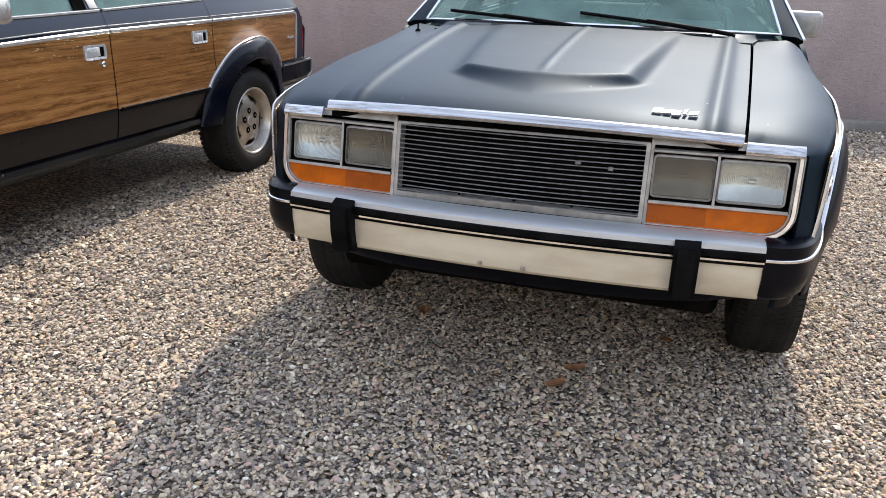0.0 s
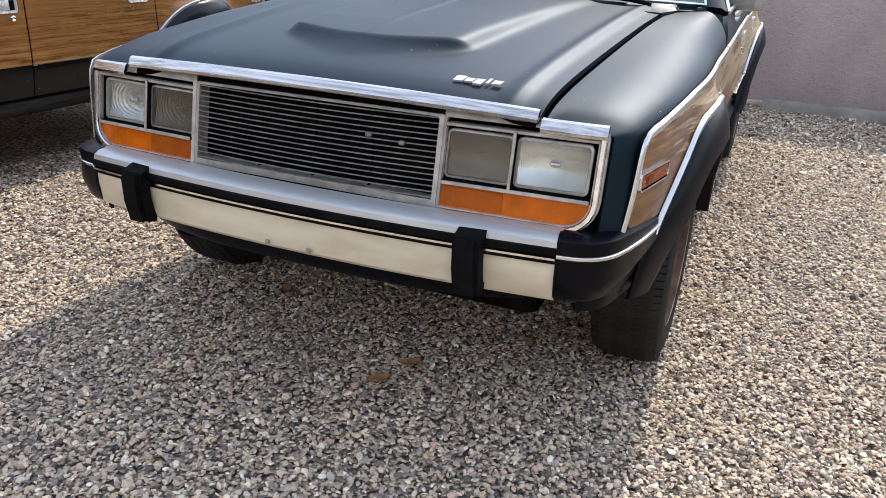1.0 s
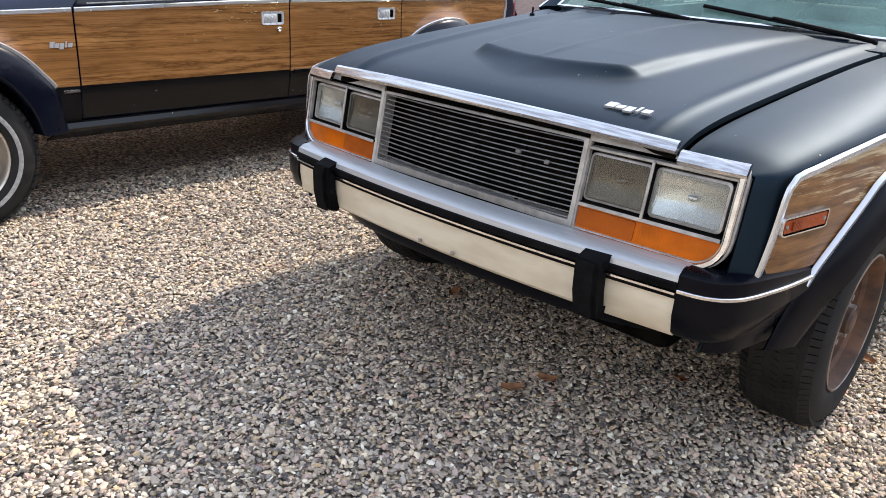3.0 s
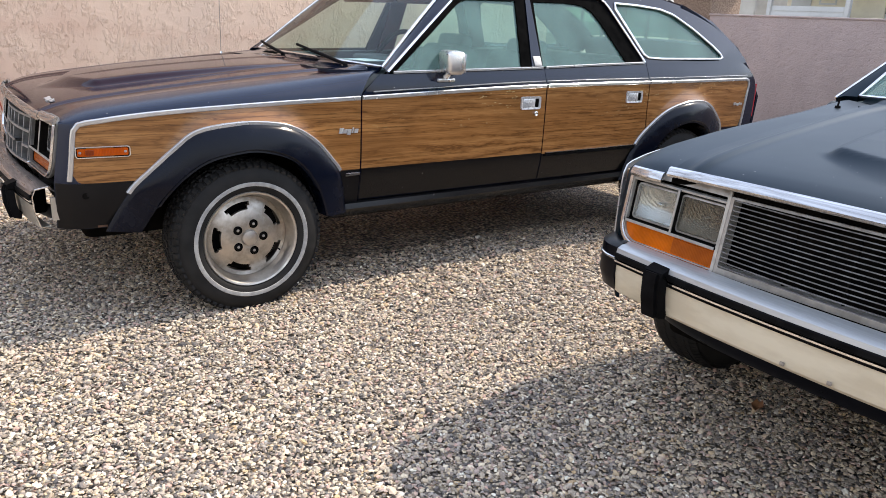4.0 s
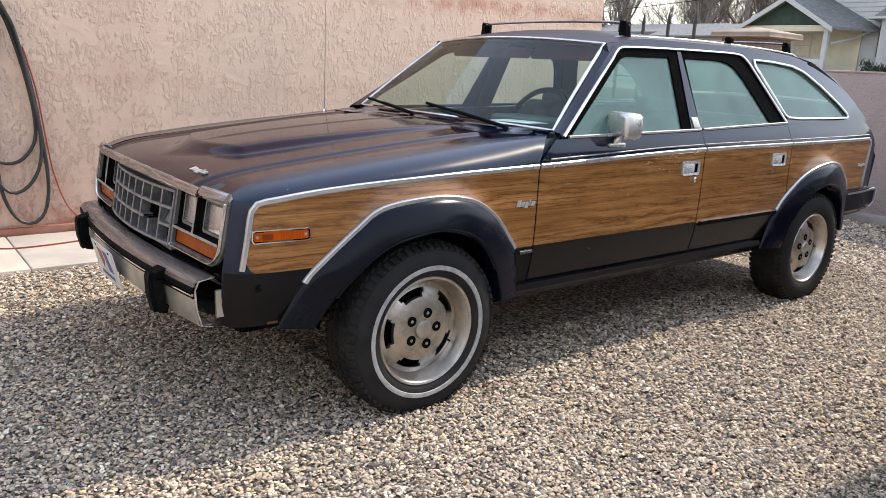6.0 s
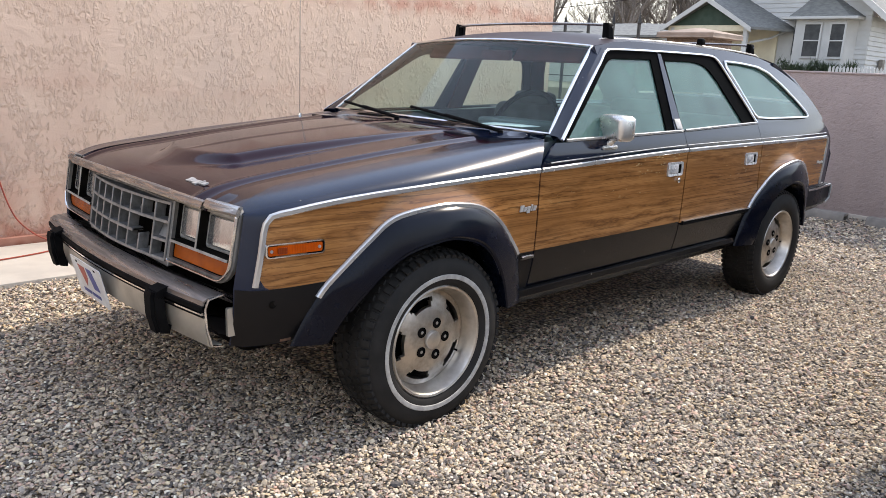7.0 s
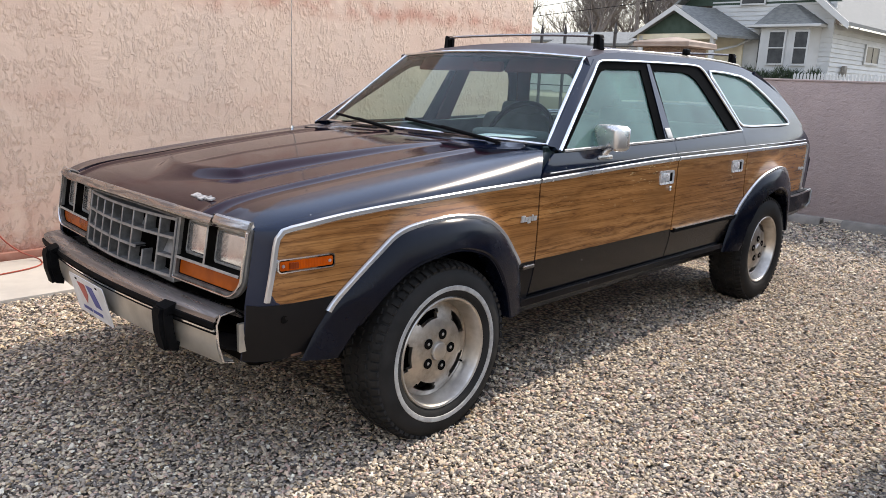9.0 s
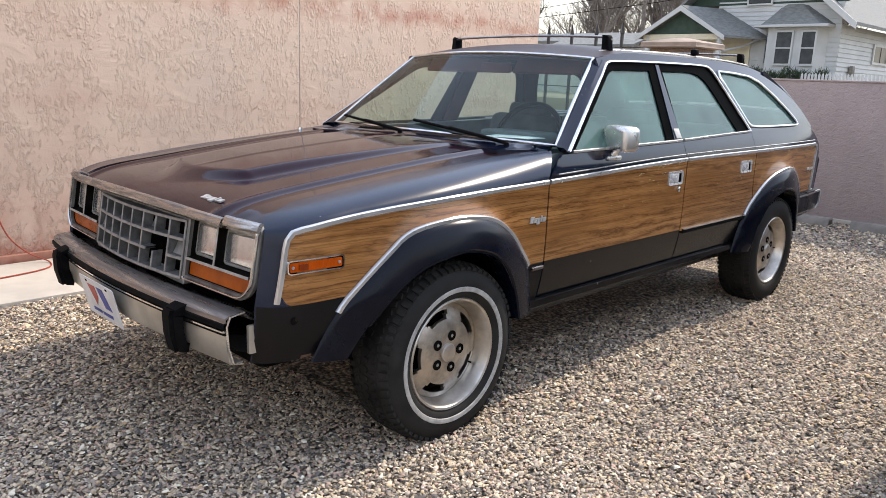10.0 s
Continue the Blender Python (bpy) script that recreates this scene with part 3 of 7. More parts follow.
def solid(P, th, hint, bm=None):
    """A sheet of points P[row][column] given the thickness th, away from hint."""
    bm = bm or bmesh.new()
    R, C = len(P), len(P[0])
    hint = Vector(hint)
    N = []
    for r in range(R):
        row = []
        for c in range(C):
            du = P[r][min(c + 1, C - 1)] - P[r][max(c - 1, 0)]
            dv = P[min(r + 1, R - 1)][c] - P[max(r - 1, 0)][c]
            n = du.cross(dv)
            n = n.normalized() if n.length > 1e-12 else hint.normalized()
            row.append(n if n.dot(hint) >= 0 else -n)
        N.append(row)
    verts = [P[r][c] for r in range(R) for c in range(C)] + [P[r][c] - N[r][c] * th for r in range(R) for c in range(C)]
    o = R * C
    faces = []
    for r in range(R - 1):
        for c in range(C - 1):
            a, b, d, e = r * C + c, r * C + c + 1, (r + 1) * C + c + 1, (r + 1) * C + c
            faces += [(a, b, d, e), (o + e, o + d, o + b, o + a)]
    rim = [(r, 0) for r in range(R)] + [(R - 1, c) for c in range(1, C)] + [(r, C - 1) for r in range(R - 2, -1, -1)] + [(0, c) for c in range(C - 2, 0, -1)]
    for (r0, c0), (r1, c1) in zip(rim, rim[1:] + rim[:1]):
        a, b = r0 * C + c0, r1 * C + c1
        faces.append((a, b, o + b, o + a))
    add(bm, verts, faces)
    return bm


def ribbon(pts, normals, width, height, bm=None, closed=False):
    """A rounded moulding laid along pts, standing off along normals."""
    bm = bm or bmesh.new()
    n = len(pts)
    prof = [(-0.5, -0.15), (-0.48, 0.55), (-0.3, 1.0), (0.3, 1.0), (0.48, 0.55), (0.5, -0.15)]
    verts = []
    for i in range(n):
        a = pts[(i - 1) % n] if closed or i else pts[i]
        b = pts[(i + 1) % n] if closed or i < n - 1 else pts[i]
        t = (b - a).normalized()
        nn = normals[i].normalized()
        s = nn.cross(t).normalized()
        verts += [pts[i] + s * (u * width) + nn * (v * height) for u, v in prof]
    k = len(prof)
    faces = []
    for i in range(n if closed else n - 1):
        j = (i + 1) % n
        faces += [(i * k + m, i * k + (m + 1) % k, j * k + (m + 1) % k, j * k + m) for m in range(k)]
    if not closed:
        faces += [tuple(range(k)), tuple(range((n - 1) * k, n * k))]
    add(bm, verts, faces)
    return bm


def ring(outer, inner, th, hint, bm=None):
    """A flat frame between two loops with as many points."""
    bm = bm or bmesh.new()
    n, h = len(outer), Vector(hint).normalized() * th
    verts = list(outer) + list(inner) + [p - h for p in outer] + [p - h for p in inner]
    faces = []
    for i in range(n):
        j = (i + 1) % n
        faces += [(i, j, n + j, n + i), (2 * n + i, 3 * n + i, 3 * n + j, 2 * n + j), (i, 2 * n + i, 2 * n + j, j), (n + i, n + j, 3 * n + j, 3 * n + i)]
    add(bm, verts, faces)
    return bm


def slabbed(loop, th, hint, bm=None):
    """A plate: a loop of points given thickness."""
    bm = bm or bmesh.new()
    n, h = len(loop), Vector(hint).normalized() * th
    add(bm, list(loop) + [p - h for p in loop], [tuple(range(n)), tuple(range(2 * n - 1, n - 1, -1))] + [(i, (i + 1) % n, n + (i + 1) % n, n + i) for i in range(n)])
    return bm


def box(c, s, bevel=0.0, seg=2, bm=None, turn=None):
    one = bmesh.new()
    bmesh.ops.create_cube(one, size=1)
    bmesh.ops.scale(one, vec=s, verts=one.verts)
    if bevel:
        bmesh.ops.bevel(one, geom=one.edges[:], offset=bevel, segments=seg, affect="EDGES", profile=0.5)
    mat4 = Matrix.Translation(c) @ (turn if turn is not None else Matrix.Identity(4))
    bmesh.ops.transform(one, matrix=mat4, verts=one.verts)
    if bm is None:
        return one
    idx = {v: i for i, v in enumerate(one.verts)}
    add(bm, [v.co.copy() for v in one.verts], [tuple(idx[v] for v in f.verts) for f in one.faces])
    one.free()
    return bm


def tube(pts, r, n=8, bm=None, taper=1.0):
    bm = bm or bmesh.new()
    pts = [Vector(p) for p in pts]
    verts, up = [], Vector((0.31, 0.17, 0.94))
    m = len(pts)
    for i, p in enumerate(pts):
        t = (pts[min(i + 1, m - 1)] - pts[max(i - 1, 0)]).normalized()
        a = t.cross(up)
        a = a.normalized() if a.length > 1e-3 else t.cross(Vector((1, 0, 0))).normalized()
        b = t.cross(a)
        rr = r * (1 + (taper - 1) * i / max(m - 1, 1))
        verts += [p + (a * math.cos(k * math.tau / n) + b * math.sin(k * math.tau / n)) * rr for k in range(n)]
    faces = [(i * n + k, i * n + (k + 1) % n, (i + 1) * n + (k + 1) % n, (i + 1) * n + k) for i in range(m - 1) for k in range(n)]
    faces += [tuple(range(n)), tuple(range((m - 1) * n, m * n))]
    add(bm, verts, faces)
    return bm


def lathe(prof, n, c=(0, 0, 0), s=1, bm=None, closed=False, a0=0.0, a1=math.tau):
    """Turns (radius, place along x) about the x axis."""
    bm = bm or bmesh.new()
    c = Vector(c)
    full = abs(a1 - a0 - math.tau) < 1e-6
    cols = n if full else n + 1
    k = len(prof)
    verts = [c + Vector((s * a, r * math.cos(a0 + (a1 - a0) * i / n), r * math.sin(a0 + (a1 - a0) * i / n))) for i in range(cols) for r, a in prof]
    faces = []
    for i in range(n):
        j = (i + 1) % cols
        faces += [(i * k + m, i * k + (m + 1) % k, j * k + (m + 1) % k, j * k + m) for m in range(k if closed else k - 1)]
    add(bm, verts, faces)
    bmesh.ops.remove_doubles(bm, verts=bm.verts, dist=1e-5)
    return bm


def V(x, y, z):
    return Vector((x, y, z))


# ---- station wagon: car-local metres, x across, y back from the front axle, z up from the ground ----
PLAN = [(-0.672, 0.715), (-0.655, 0.750), (-0.62, 0.774), (-0.56, 0.792), (-0.45, 0.812), (-0.28, 0.830), (0.0, 0.840), (0.5, 0.847), (2.4, 0.849), (3.0, 0.840), (3.4, 0.822), (3.62, 0.795)]
TUCK = [(0.28, -0.07), (0.40, -0.03), (0.55, -0.004), (0.70, 0.0), (0.90, 0.0), (0.95, -0.012), (1.03, -0.047), (1.06, -0.055)]
TRIM = [(-0.626, 0.800), (-0.382, 0.834), (0.016, 0.859), (0.535, 0.876), (1.641, 0.910), (2.458, 0.916), (3.5, 0.921)]
BELT = [(0.60, 0.975), (0.70, 0.978), (1.58, 0.998), (2.3, 1.020), (3.3, 1.035), (3.42, 1.028), (3.50, 0.99), (3.56, 0.93), (3.60, 0.86)]
FLARE_F = [(-0.535, 0.390), (-0.453, 0.541), (-0.39, 0.609), (-0.28, 0.708), (-0.20, 0.765), (-0.06, 0.790), (0.08, 0.788), (0.20, 0.762), (0.305, 0.700), (0.385, 0.615), (0.440, 0.535), (0.466, 0.365)]
LIP_F = [(-0.425, 0.375), (-0.325, 0.537), (-0.20, 0.642), (-0.075, 0.680), (0.043, 0.684), (0.193, 0.631), (0.300, 0.504), (0.347, 0.365)]
FLARE_R = [(2.285, 0.35), (2.37, 0.549), (2.468, 0.656), (2.62, 0.756), (2.817, 0.799), (3.015, 0.774), (3.156, 0.677), (3.20, 0.600), (3.235, 0.42)]
LIP_R = [(2.43, 0.345), (2.49, 0.50), (2.58, 0.62), (2.70, 0.675), (2.82, 0.685), (2.96, 0.64), (3.07, 0.52), (3.12, 0.38)]
HOODZ = [(-0.69, 0.829), (-0.655, 0.848), (-0.61, 0.864), (-0.53, 0.880), (-0.40, 0.897), (0.0, 0.944), (0.30, 0.974), (0.50, 0.987), (0.66, 0.991)]
FENDZ = [(-0.672, 0.808), (-0.645, 0.829), (-0.59, 0.849), (-0.50, 0.866), (-0.38, 0.882), (0.0, 0.925), (0.35, 0.957), (0.66, 0.985)]
REAR_AXLE = 2.776


def side(y, z, off=0.0):
    """Half width of the body; the panel swells out over each wheel."""
    out = 0.0
    for yc in (0.0, REAR_AXLE):
        if abs(y - yc) < 0.5:
            rise = max(z - curve_at(FLARE_F if yc == 0.0 else FLARE_R, y), 0.0)
            out += 0.040 * math.exp(-((y - yc) / 0.28) ** 2) * math.exp(-rise / 0.042)
    return curve_at(PLAN, y) + curve_at(TUCK, z) + out + off


def house_half(z):
    return 0.80 - (z - 1.03) * 0.53


def roof_edge(y):
    return curve_at([(1.10, 1.368), (1.14, 1.371), (1.30, 1.395), (1.5, 1.407), (2.15, 1.408), (2.72, 1.390), (2.95, 1.362)], y)


def hood_half(y):
    return 0.565 + 0.065 * (y + 0.69) / 1.33


def hood_top(x, y, scoop=0.0):
    w = hood_half(y)
    z = curve_at(HOODZ, y) - 0.016 * (x / w) ** 2
    ax = abs(x)
    edge = -0.505 + scoop + 0.10 * (min(ax, 0.30) / 0.24) ** 1.5
    run = 0.052 * max(0.0, 1 - ax / 0.31) + 0.013
    u = min(max((y - edge + run) / (2 * run), 0.0), 1.0)
    up = u ** 1.8
    flank = 1 / (1 + math.exp((ax - 0.280 - 0.115 * (y + 0.25)) / 0.010))
    z += 0.030 * up * flank * max(0.22, 1 - 0.95 * max(0, y + 0.25))
    z += 0.010 * math.exp(-((abs(x) - w + 0.075) / 0.022) ** 2)
    z += 0.004 * math.exp(-(x / 0.010) ** 2) * min(max((y - edge - 0.05) / 0.12, 0.0), 1.0)
    return z


def crown(y):
    """How far the fender's top edge lies inside its flank."""
    return curve_at([(-0.667, 0.135), (-0.3, 0.155), (0.1, 0.15), (0.66, 0.085)], y)


def door_front(z):
    return 0.5395 + 0.12 * max(0.0, (z - 0.878) / 0.105) ** 1.4


def arch(y, floor, r=0.42):
    z = floor
    for yc in (0.0, REAR_AXLE):
        d = r * r - (y - yc) ** 2
        if d > 0:
            z = max(z, 0.315 + math.sqrt(d))
    return z


def span(a, b, n):
    return [a + (b - a) * i / (n - 1) for i in range(n)]


def flare_height(y):
    tab = FLARE_F if y < 1.2 else FLARE_R
    for (a, za), (b, zb) in zip(tab, tab[1:]):
        if a <= y <= b:
            return za + (zb - za) * (y - a) / (b - a)
    return 0.0


def sheet(ys, lo, hi, nz, off, s):
    return [[V(s * side(y, lo(y) + (hi(y) - lo(y)) * k / nz, off), y, lo(y) + (hi(y) - lo(y)) * k / nz) for y in ys] for k in range(nz + 1)]


def on_side(pts, s, off=0.0):
    return [V(s * side(y, z, off), y, z) for y, z in pts]


def on_glass(pts, s, off=0.0):
    return [V(s * (house_half(z) + off - 0.05 * max(0.0, y - 2.6) ** 2), y, z) for y, z in pts]


def moulding(name, yz, s, width, height, mat, parent, n=30, smooth=True, label="", off=0.0, glass=False):
    p = resample([(0, y, z) for y, z in yz], n, smooth)
    q = (on_glass if glass else on_side)([(v.y, v.z) for v in p], s, off)
    nn = V(s, 0, 0.5) if glass else V(s, 0, 0)
    return part(name, ribbon(q, [nn] * n, width, height), mat, parent, label)


def tyre_mesh(tread):
    prof = [(0.192, 0.078), (0.205, 0.094), (0.222, 0.101), (0.250, 0.1035), (0.278, 0.098), (0.298, 0.086), (0.309, 0.070), (0.3135, 0.045), (0.3145, 0.0)]
    prof = prof + [(r, -a) for r, a in prof[-2::-1]]
    return lathe(prof, 72)


def tread_mesh(n):
    bm = bmesh.new()
    for i in range(n):
        a = math.tau * i / n
        for row, (x, w, ln, turn) in enumerate([(0.078, 0.030, 0.020, 0.0), (0.040, 0.026, 0.021, 0.35), (0.0, 0.022, 0.020, -0.3), (-0.040, 0.026, 0.021, 0.35), (-0.078, 0.030, 0.020, 0.0)]):
            aa = a + (0.5 * math.tau / n if row % 2 else 0)
            r = 0.3125 if abs(x) < 0.06 else 0.3045
            m = Matrix.Rotation(aa, 4, "X") @ Matrix.Translation((x, 0, r)) @ Matrix.Rotation(turn, 4, "Z") @ Matrix.Rotation(0.42 * (1 if x > 0.06 else -1 if x < -0.06 else 0), 4, "Y")
            v = [m @ Vector((sx * w / 2, sy * ln / 2, z)) for z, k in ((-0.004, 1.0), (0.007, 0.9)) for sx, sy in ((-k, -k), (k, -k), (k, k), (-k, k))]
            add(bm, v, [(4, 5, 6, 7), (0, 1, 5, 4), (1, 2, 6, 5), (2, 3, 7, 6), (3, 0, 4, 7)])
    return bm


def alloy_face(bm):
    """Dished cast face with five windows near the rim."""
    radii = [0.034, 0.05, 0.075, 0.100, 0.118, 0.134, 0.150, 0.156, 0.170]
    prof = [(0.03, 0.060), (0.05, 0.062), (0.10, 0.056), (0.15, 0.040), (0.172, 0.030)]
    n = 100

    def gone(i, r0, r1):
        a = ((i + 0.5) / n * 5) % 1.0
        return r0 >= 0.117 and r1 <= 0.151 and abs(a - 0.5) < (0.285 if r0 > 0.13 else 0.245)

    idx = {}
    for lay, dx in ((0, 0.0), (1, -0.016)):
        for i in range(n):
            for k, r in enumerate(radii):
                a = math.tau * i / n
                idx[lay, i, k] = bm.verts.new((curve_at(prof, r) + dx, r * math.cos(a), r * math.sin(a)))
    for i in range(n):
        j = (i + 1) % n
        for k in range(len(radii) - 1):
            if gone(i, radii[k], radii[k + 1]):
                continue
            bm.faces.new((idx[0, i, k], idx[0, j, k], idx[0, j, k + 1], idx[0, i, k + 1]))
            bm.faces.new((idx[1, i, k + 1], idx[1, j, k + 1], idx[1, j, k], idx[1, i, k]))
            for di in (-1, 1):
                if gone(i + di, radii[k], radii[k + 1]) and not gone(i, radii[k], radii[k + 1]):
                    e = j if di == 1 else i
                    bm.faces.new((idx[0, e, k], idx[0, e, k + 1], idx[1, e, k + 1], idx[1, e, k]))
            if k + 2 < len(radii) and gone(i, radii[k + 1], radii[k + 2]):
                bm.faces.new((idx[0, i, k + 1], idx[0, j, k + 1], idx[1, j, k + 1], idx[1, i, k + 1]))
            if k and gone(i, radii[k - 1], radii[k]):
                bm.faces.new((idx[0, i, k], idx[0, j, k], idx[1, j, k], idx[1, i, k]))
    return bm


WHEEL_MESH = {}


def wheel(car, x, y, s, kind, stripe, turn=0, size=1.0):
    """A wheel > tyre, tread, rim, cap, nuts; its face towards +x or -x by s."""
    hub = part("wheel", lathe([(0.150, -0.06), (0.150, 0.0), (0.03, 0.005), (0.0001, 0.005)], 32), M["under"], car)
    hub.matrix_basis = pose(x, y, 0.303, 0, 0, 0 if s > 0 else 180) @ pose(0, 0, 0, turn) @ Matrix.Scale(size, 4)

    def sub(name, make, mat, label=""):
        key = (name, kind)
        if key not in WHEEL_MESH:
            ob = part(name, make(), mat, hub, label)
            WHEEL_MESH[key] = ob.data
            return ob
        ob = new(name, WHEEL_MESH[key])
        ob.parent = hub
        if label:
            ob["label"] = label
        return ob

    sub("tyre", lambda: tyre_mesh(True), M["tyre"])
    if kind == "alloy":
        sub("tread", lambda: tread_mesh(64), M["tyre"])
    else:
        for xx in (-0.056, -0.020, 0.020, 0.056):
            rib = sub("tread_rib", lambda: lathe([(0.3115, -0.0145), (0.3175, -0.0125), (0.3175, 0.0125), (0.3115, 0.0145)], 72), M["tyre"])
            rib.matrix_basis = pose(xx, 0, 0)
        sub("tread", lambda: tread_mesh(92), M["tyre"])
    if stripe:
        sub("whitewall_stripe", lambda: lathe([(0.2245, 0.1012), (0.226, 0.1042), (0.233, 0.1053), (0.2405, 0.1052), (0.242, 0.1035)], 72), M["white"], "dirty white tyre stripe")
    if kind == "alloy":
        rim = [(0.198, 0.080), (0.201, 0.088), (0.197, 0.093), (0.190, 0.090), (0.184, 0.078), (0.178, 0.050), (0.170, 0.028), (0.168, -0.07), (0.192, -0.09)]
        sub("rim", lambda: lathe(rim, 64), M["alloy"], "polished alloy rim lip")
        sub("wheel_face", lambda: alloy_face(bmesh.new()), M["alloy_face"], "cast alloy face with five slots")
        sub("centre_cap", lambda: lathe([(0.0335, 0.050), (0.0335, 0.066), (0.030, 0.071), (0.018, 0.074), (0.0001, 0.075)], 28), M["alloy"])
        for k in range(5):
            a = math.tau * k / 5
            p = (0.050, 0.060 * math.cos(a), 0.060 * math.sin(a))
            # near-black disc: the shade of a lug hole as colour, nothing is sunk
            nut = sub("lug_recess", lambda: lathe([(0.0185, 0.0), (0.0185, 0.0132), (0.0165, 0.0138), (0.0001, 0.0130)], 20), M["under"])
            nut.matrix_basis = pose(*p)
            nut = sub("lug_nut", lambda: lathe([(0.0070, 0.0), (0.0070, 0.0130), (0.005, 0.0142), (0.0001, 0.0142)], 6), M["nut"])
            nut.matrix_basis = pose(*p)
        valve = sub("valve_stem", lambda: lathe([(0.0035, 0.0), (0.0035, 0.02), (0.0001, 0.022)], 8), M["black"])
        valve.matrix_basis = pose(0.03, 0.155 * math.cos(-0.5), 0.155 * math.sin(-0.5))
    else:
        rim = [(0.197, 0.084), (0.200, 0.094), (0.194, 0.096), (0.187, 0.086), (0.181, 0.060), (0.168, 0.050), (0.163, 0.010), (0.150, -0.004), (0.110, 0.026), (0.085, 0.030), (0.070, 0.018), (0.045, 0.016)]
        sub("rim", lambda: lathe(rim, 64), M["rust"], "rusty steel wheel")
        sub("rim_lip", lambda: lathe([(0.193, 0.0945), (0.196, 0.0985), (0.201, 0.0965), (0.2015, 0.092)], 64), M["lip_b"], "bare steel rim lip")
        sub("hub_cap", lambda: lathe([(0.046, 0.01), (0.046, 0.052), (0.038, 0.060), (0.038, 0.078), (0.030, 0.086), (0.0001, 0.087)], 28), M["rust"], "rusty hub")
        for k in range(5):
            a = math.tau * (k + 0.2) / 5
            nut = sub("lug_nut", lambda: lathe([(0.0125, 0.0), (0.0125, 0.026), (0.009, 0.030), (0.009, 0.044), (0.0001, 0.045)], 6), M["nut"], "bright lug nut")
            nut.matrix_basis = pose(0.026, 0.068 * math.cos(a), 0.068 * math.sin(a))
    return hub


def rounded(x0, x1, z0, z1, r, n=4, rs=None):
    """A rounded rectangle as (x, z) loop; rs: a radius for each corner (bl, br, tr, tl)."""
    rs = rs or (r,) * 4
    out = []
    for (cx, cz), a0, q in zip(((x0, z0), (x1, z0), (x1, z1), (x0, z1)), (180, 270, 0, 90), rs):
        sx, sz = (1 if cx == x0 else -1), (1 if cz == z0 else -1)
        for k in range(n + 1):
            a = radians(a0 + 90 * k / n)
            out.append((cx + sx * q + q * math.cos(a), cz + sz * q + q * math.sin(a)))
    return out


def badge(name, parent, c, along, up, out, length, height, label):
    """A worn chrome nameplate as plain bars."""
    bm = bmesh.new()
    along, up, out, c = Vector(along).normalized(), Vector(up).normalized(), Vector(out).normalized(), Vector(c)
    lean = along * 0.22
    for at, w, lo, hi in ((-0.39, 0.20, -0.5, 0.5), (-0.18, 0.17, -0.5, 0.22), (0.02, 0.17, -0.8, 0.22), (0.19, 0.06, -0.5, 0.5), (0.37, 0.18, -0.5, 0.22)):
        loop = [c + along * length * (at + sx * w / 2) + (up + lean) * height * z + out * 0.004 for sx, z in ((-1, lo), (1, lo), (1, hi), (-1, hi))]
        slabbed(loop, 0.005, out, bm)
    return part(name, bm, M["badge"], parent, label)


def shape_nose(car, ahead, wide):
    """Rake and sweep the front face, and set the whole nose forward and wider."""
    todo = [(ob, False) for ob in car.children]
    while todo:
        ob, bumper = todo.pop()
        if ob.name.startswith("wheel") and not ob.name.startswith("wheel_"):
            continue
        bumper = bumper or ob.name.startswith(("front_bumper", "side_", "woodgrain_panel", "wheel_flare"))
        todo += [(c, bumper) for c in ob.children]
        for v in ob.data.vertices:
            x, y, z = v.co
            q = min(max((-0.36 - y) / 0.24, 0.0), 1.0)
            if q > 0:
                q = q * q * (3 - 2 * q)
                rake = 0.0 if bumper else 0.06 * min(x * x, 0.55) + 0.17 * (max(z, 0.585) - 0.8) - 0.011
                v.co = (x * (1 + wide * q), y + (rake - ahead) * q, z)


def coated(ob):
    """Keep the tint and dust of a pane on its outer face alone."""
    for f in ob.data.polygons[1:]:
        f.material_index = 1
    return ob


def coated_sheet(ob, rows, columns):
    """The same for a curved pane made as a sheet."""
    n = 2 * (rows - 1) * (columns - 1)
    for i, f in enumerate(ob.data.polygons):
        f.material_index = 0 if i < n and i % 2 == 0 else 1
    return ob


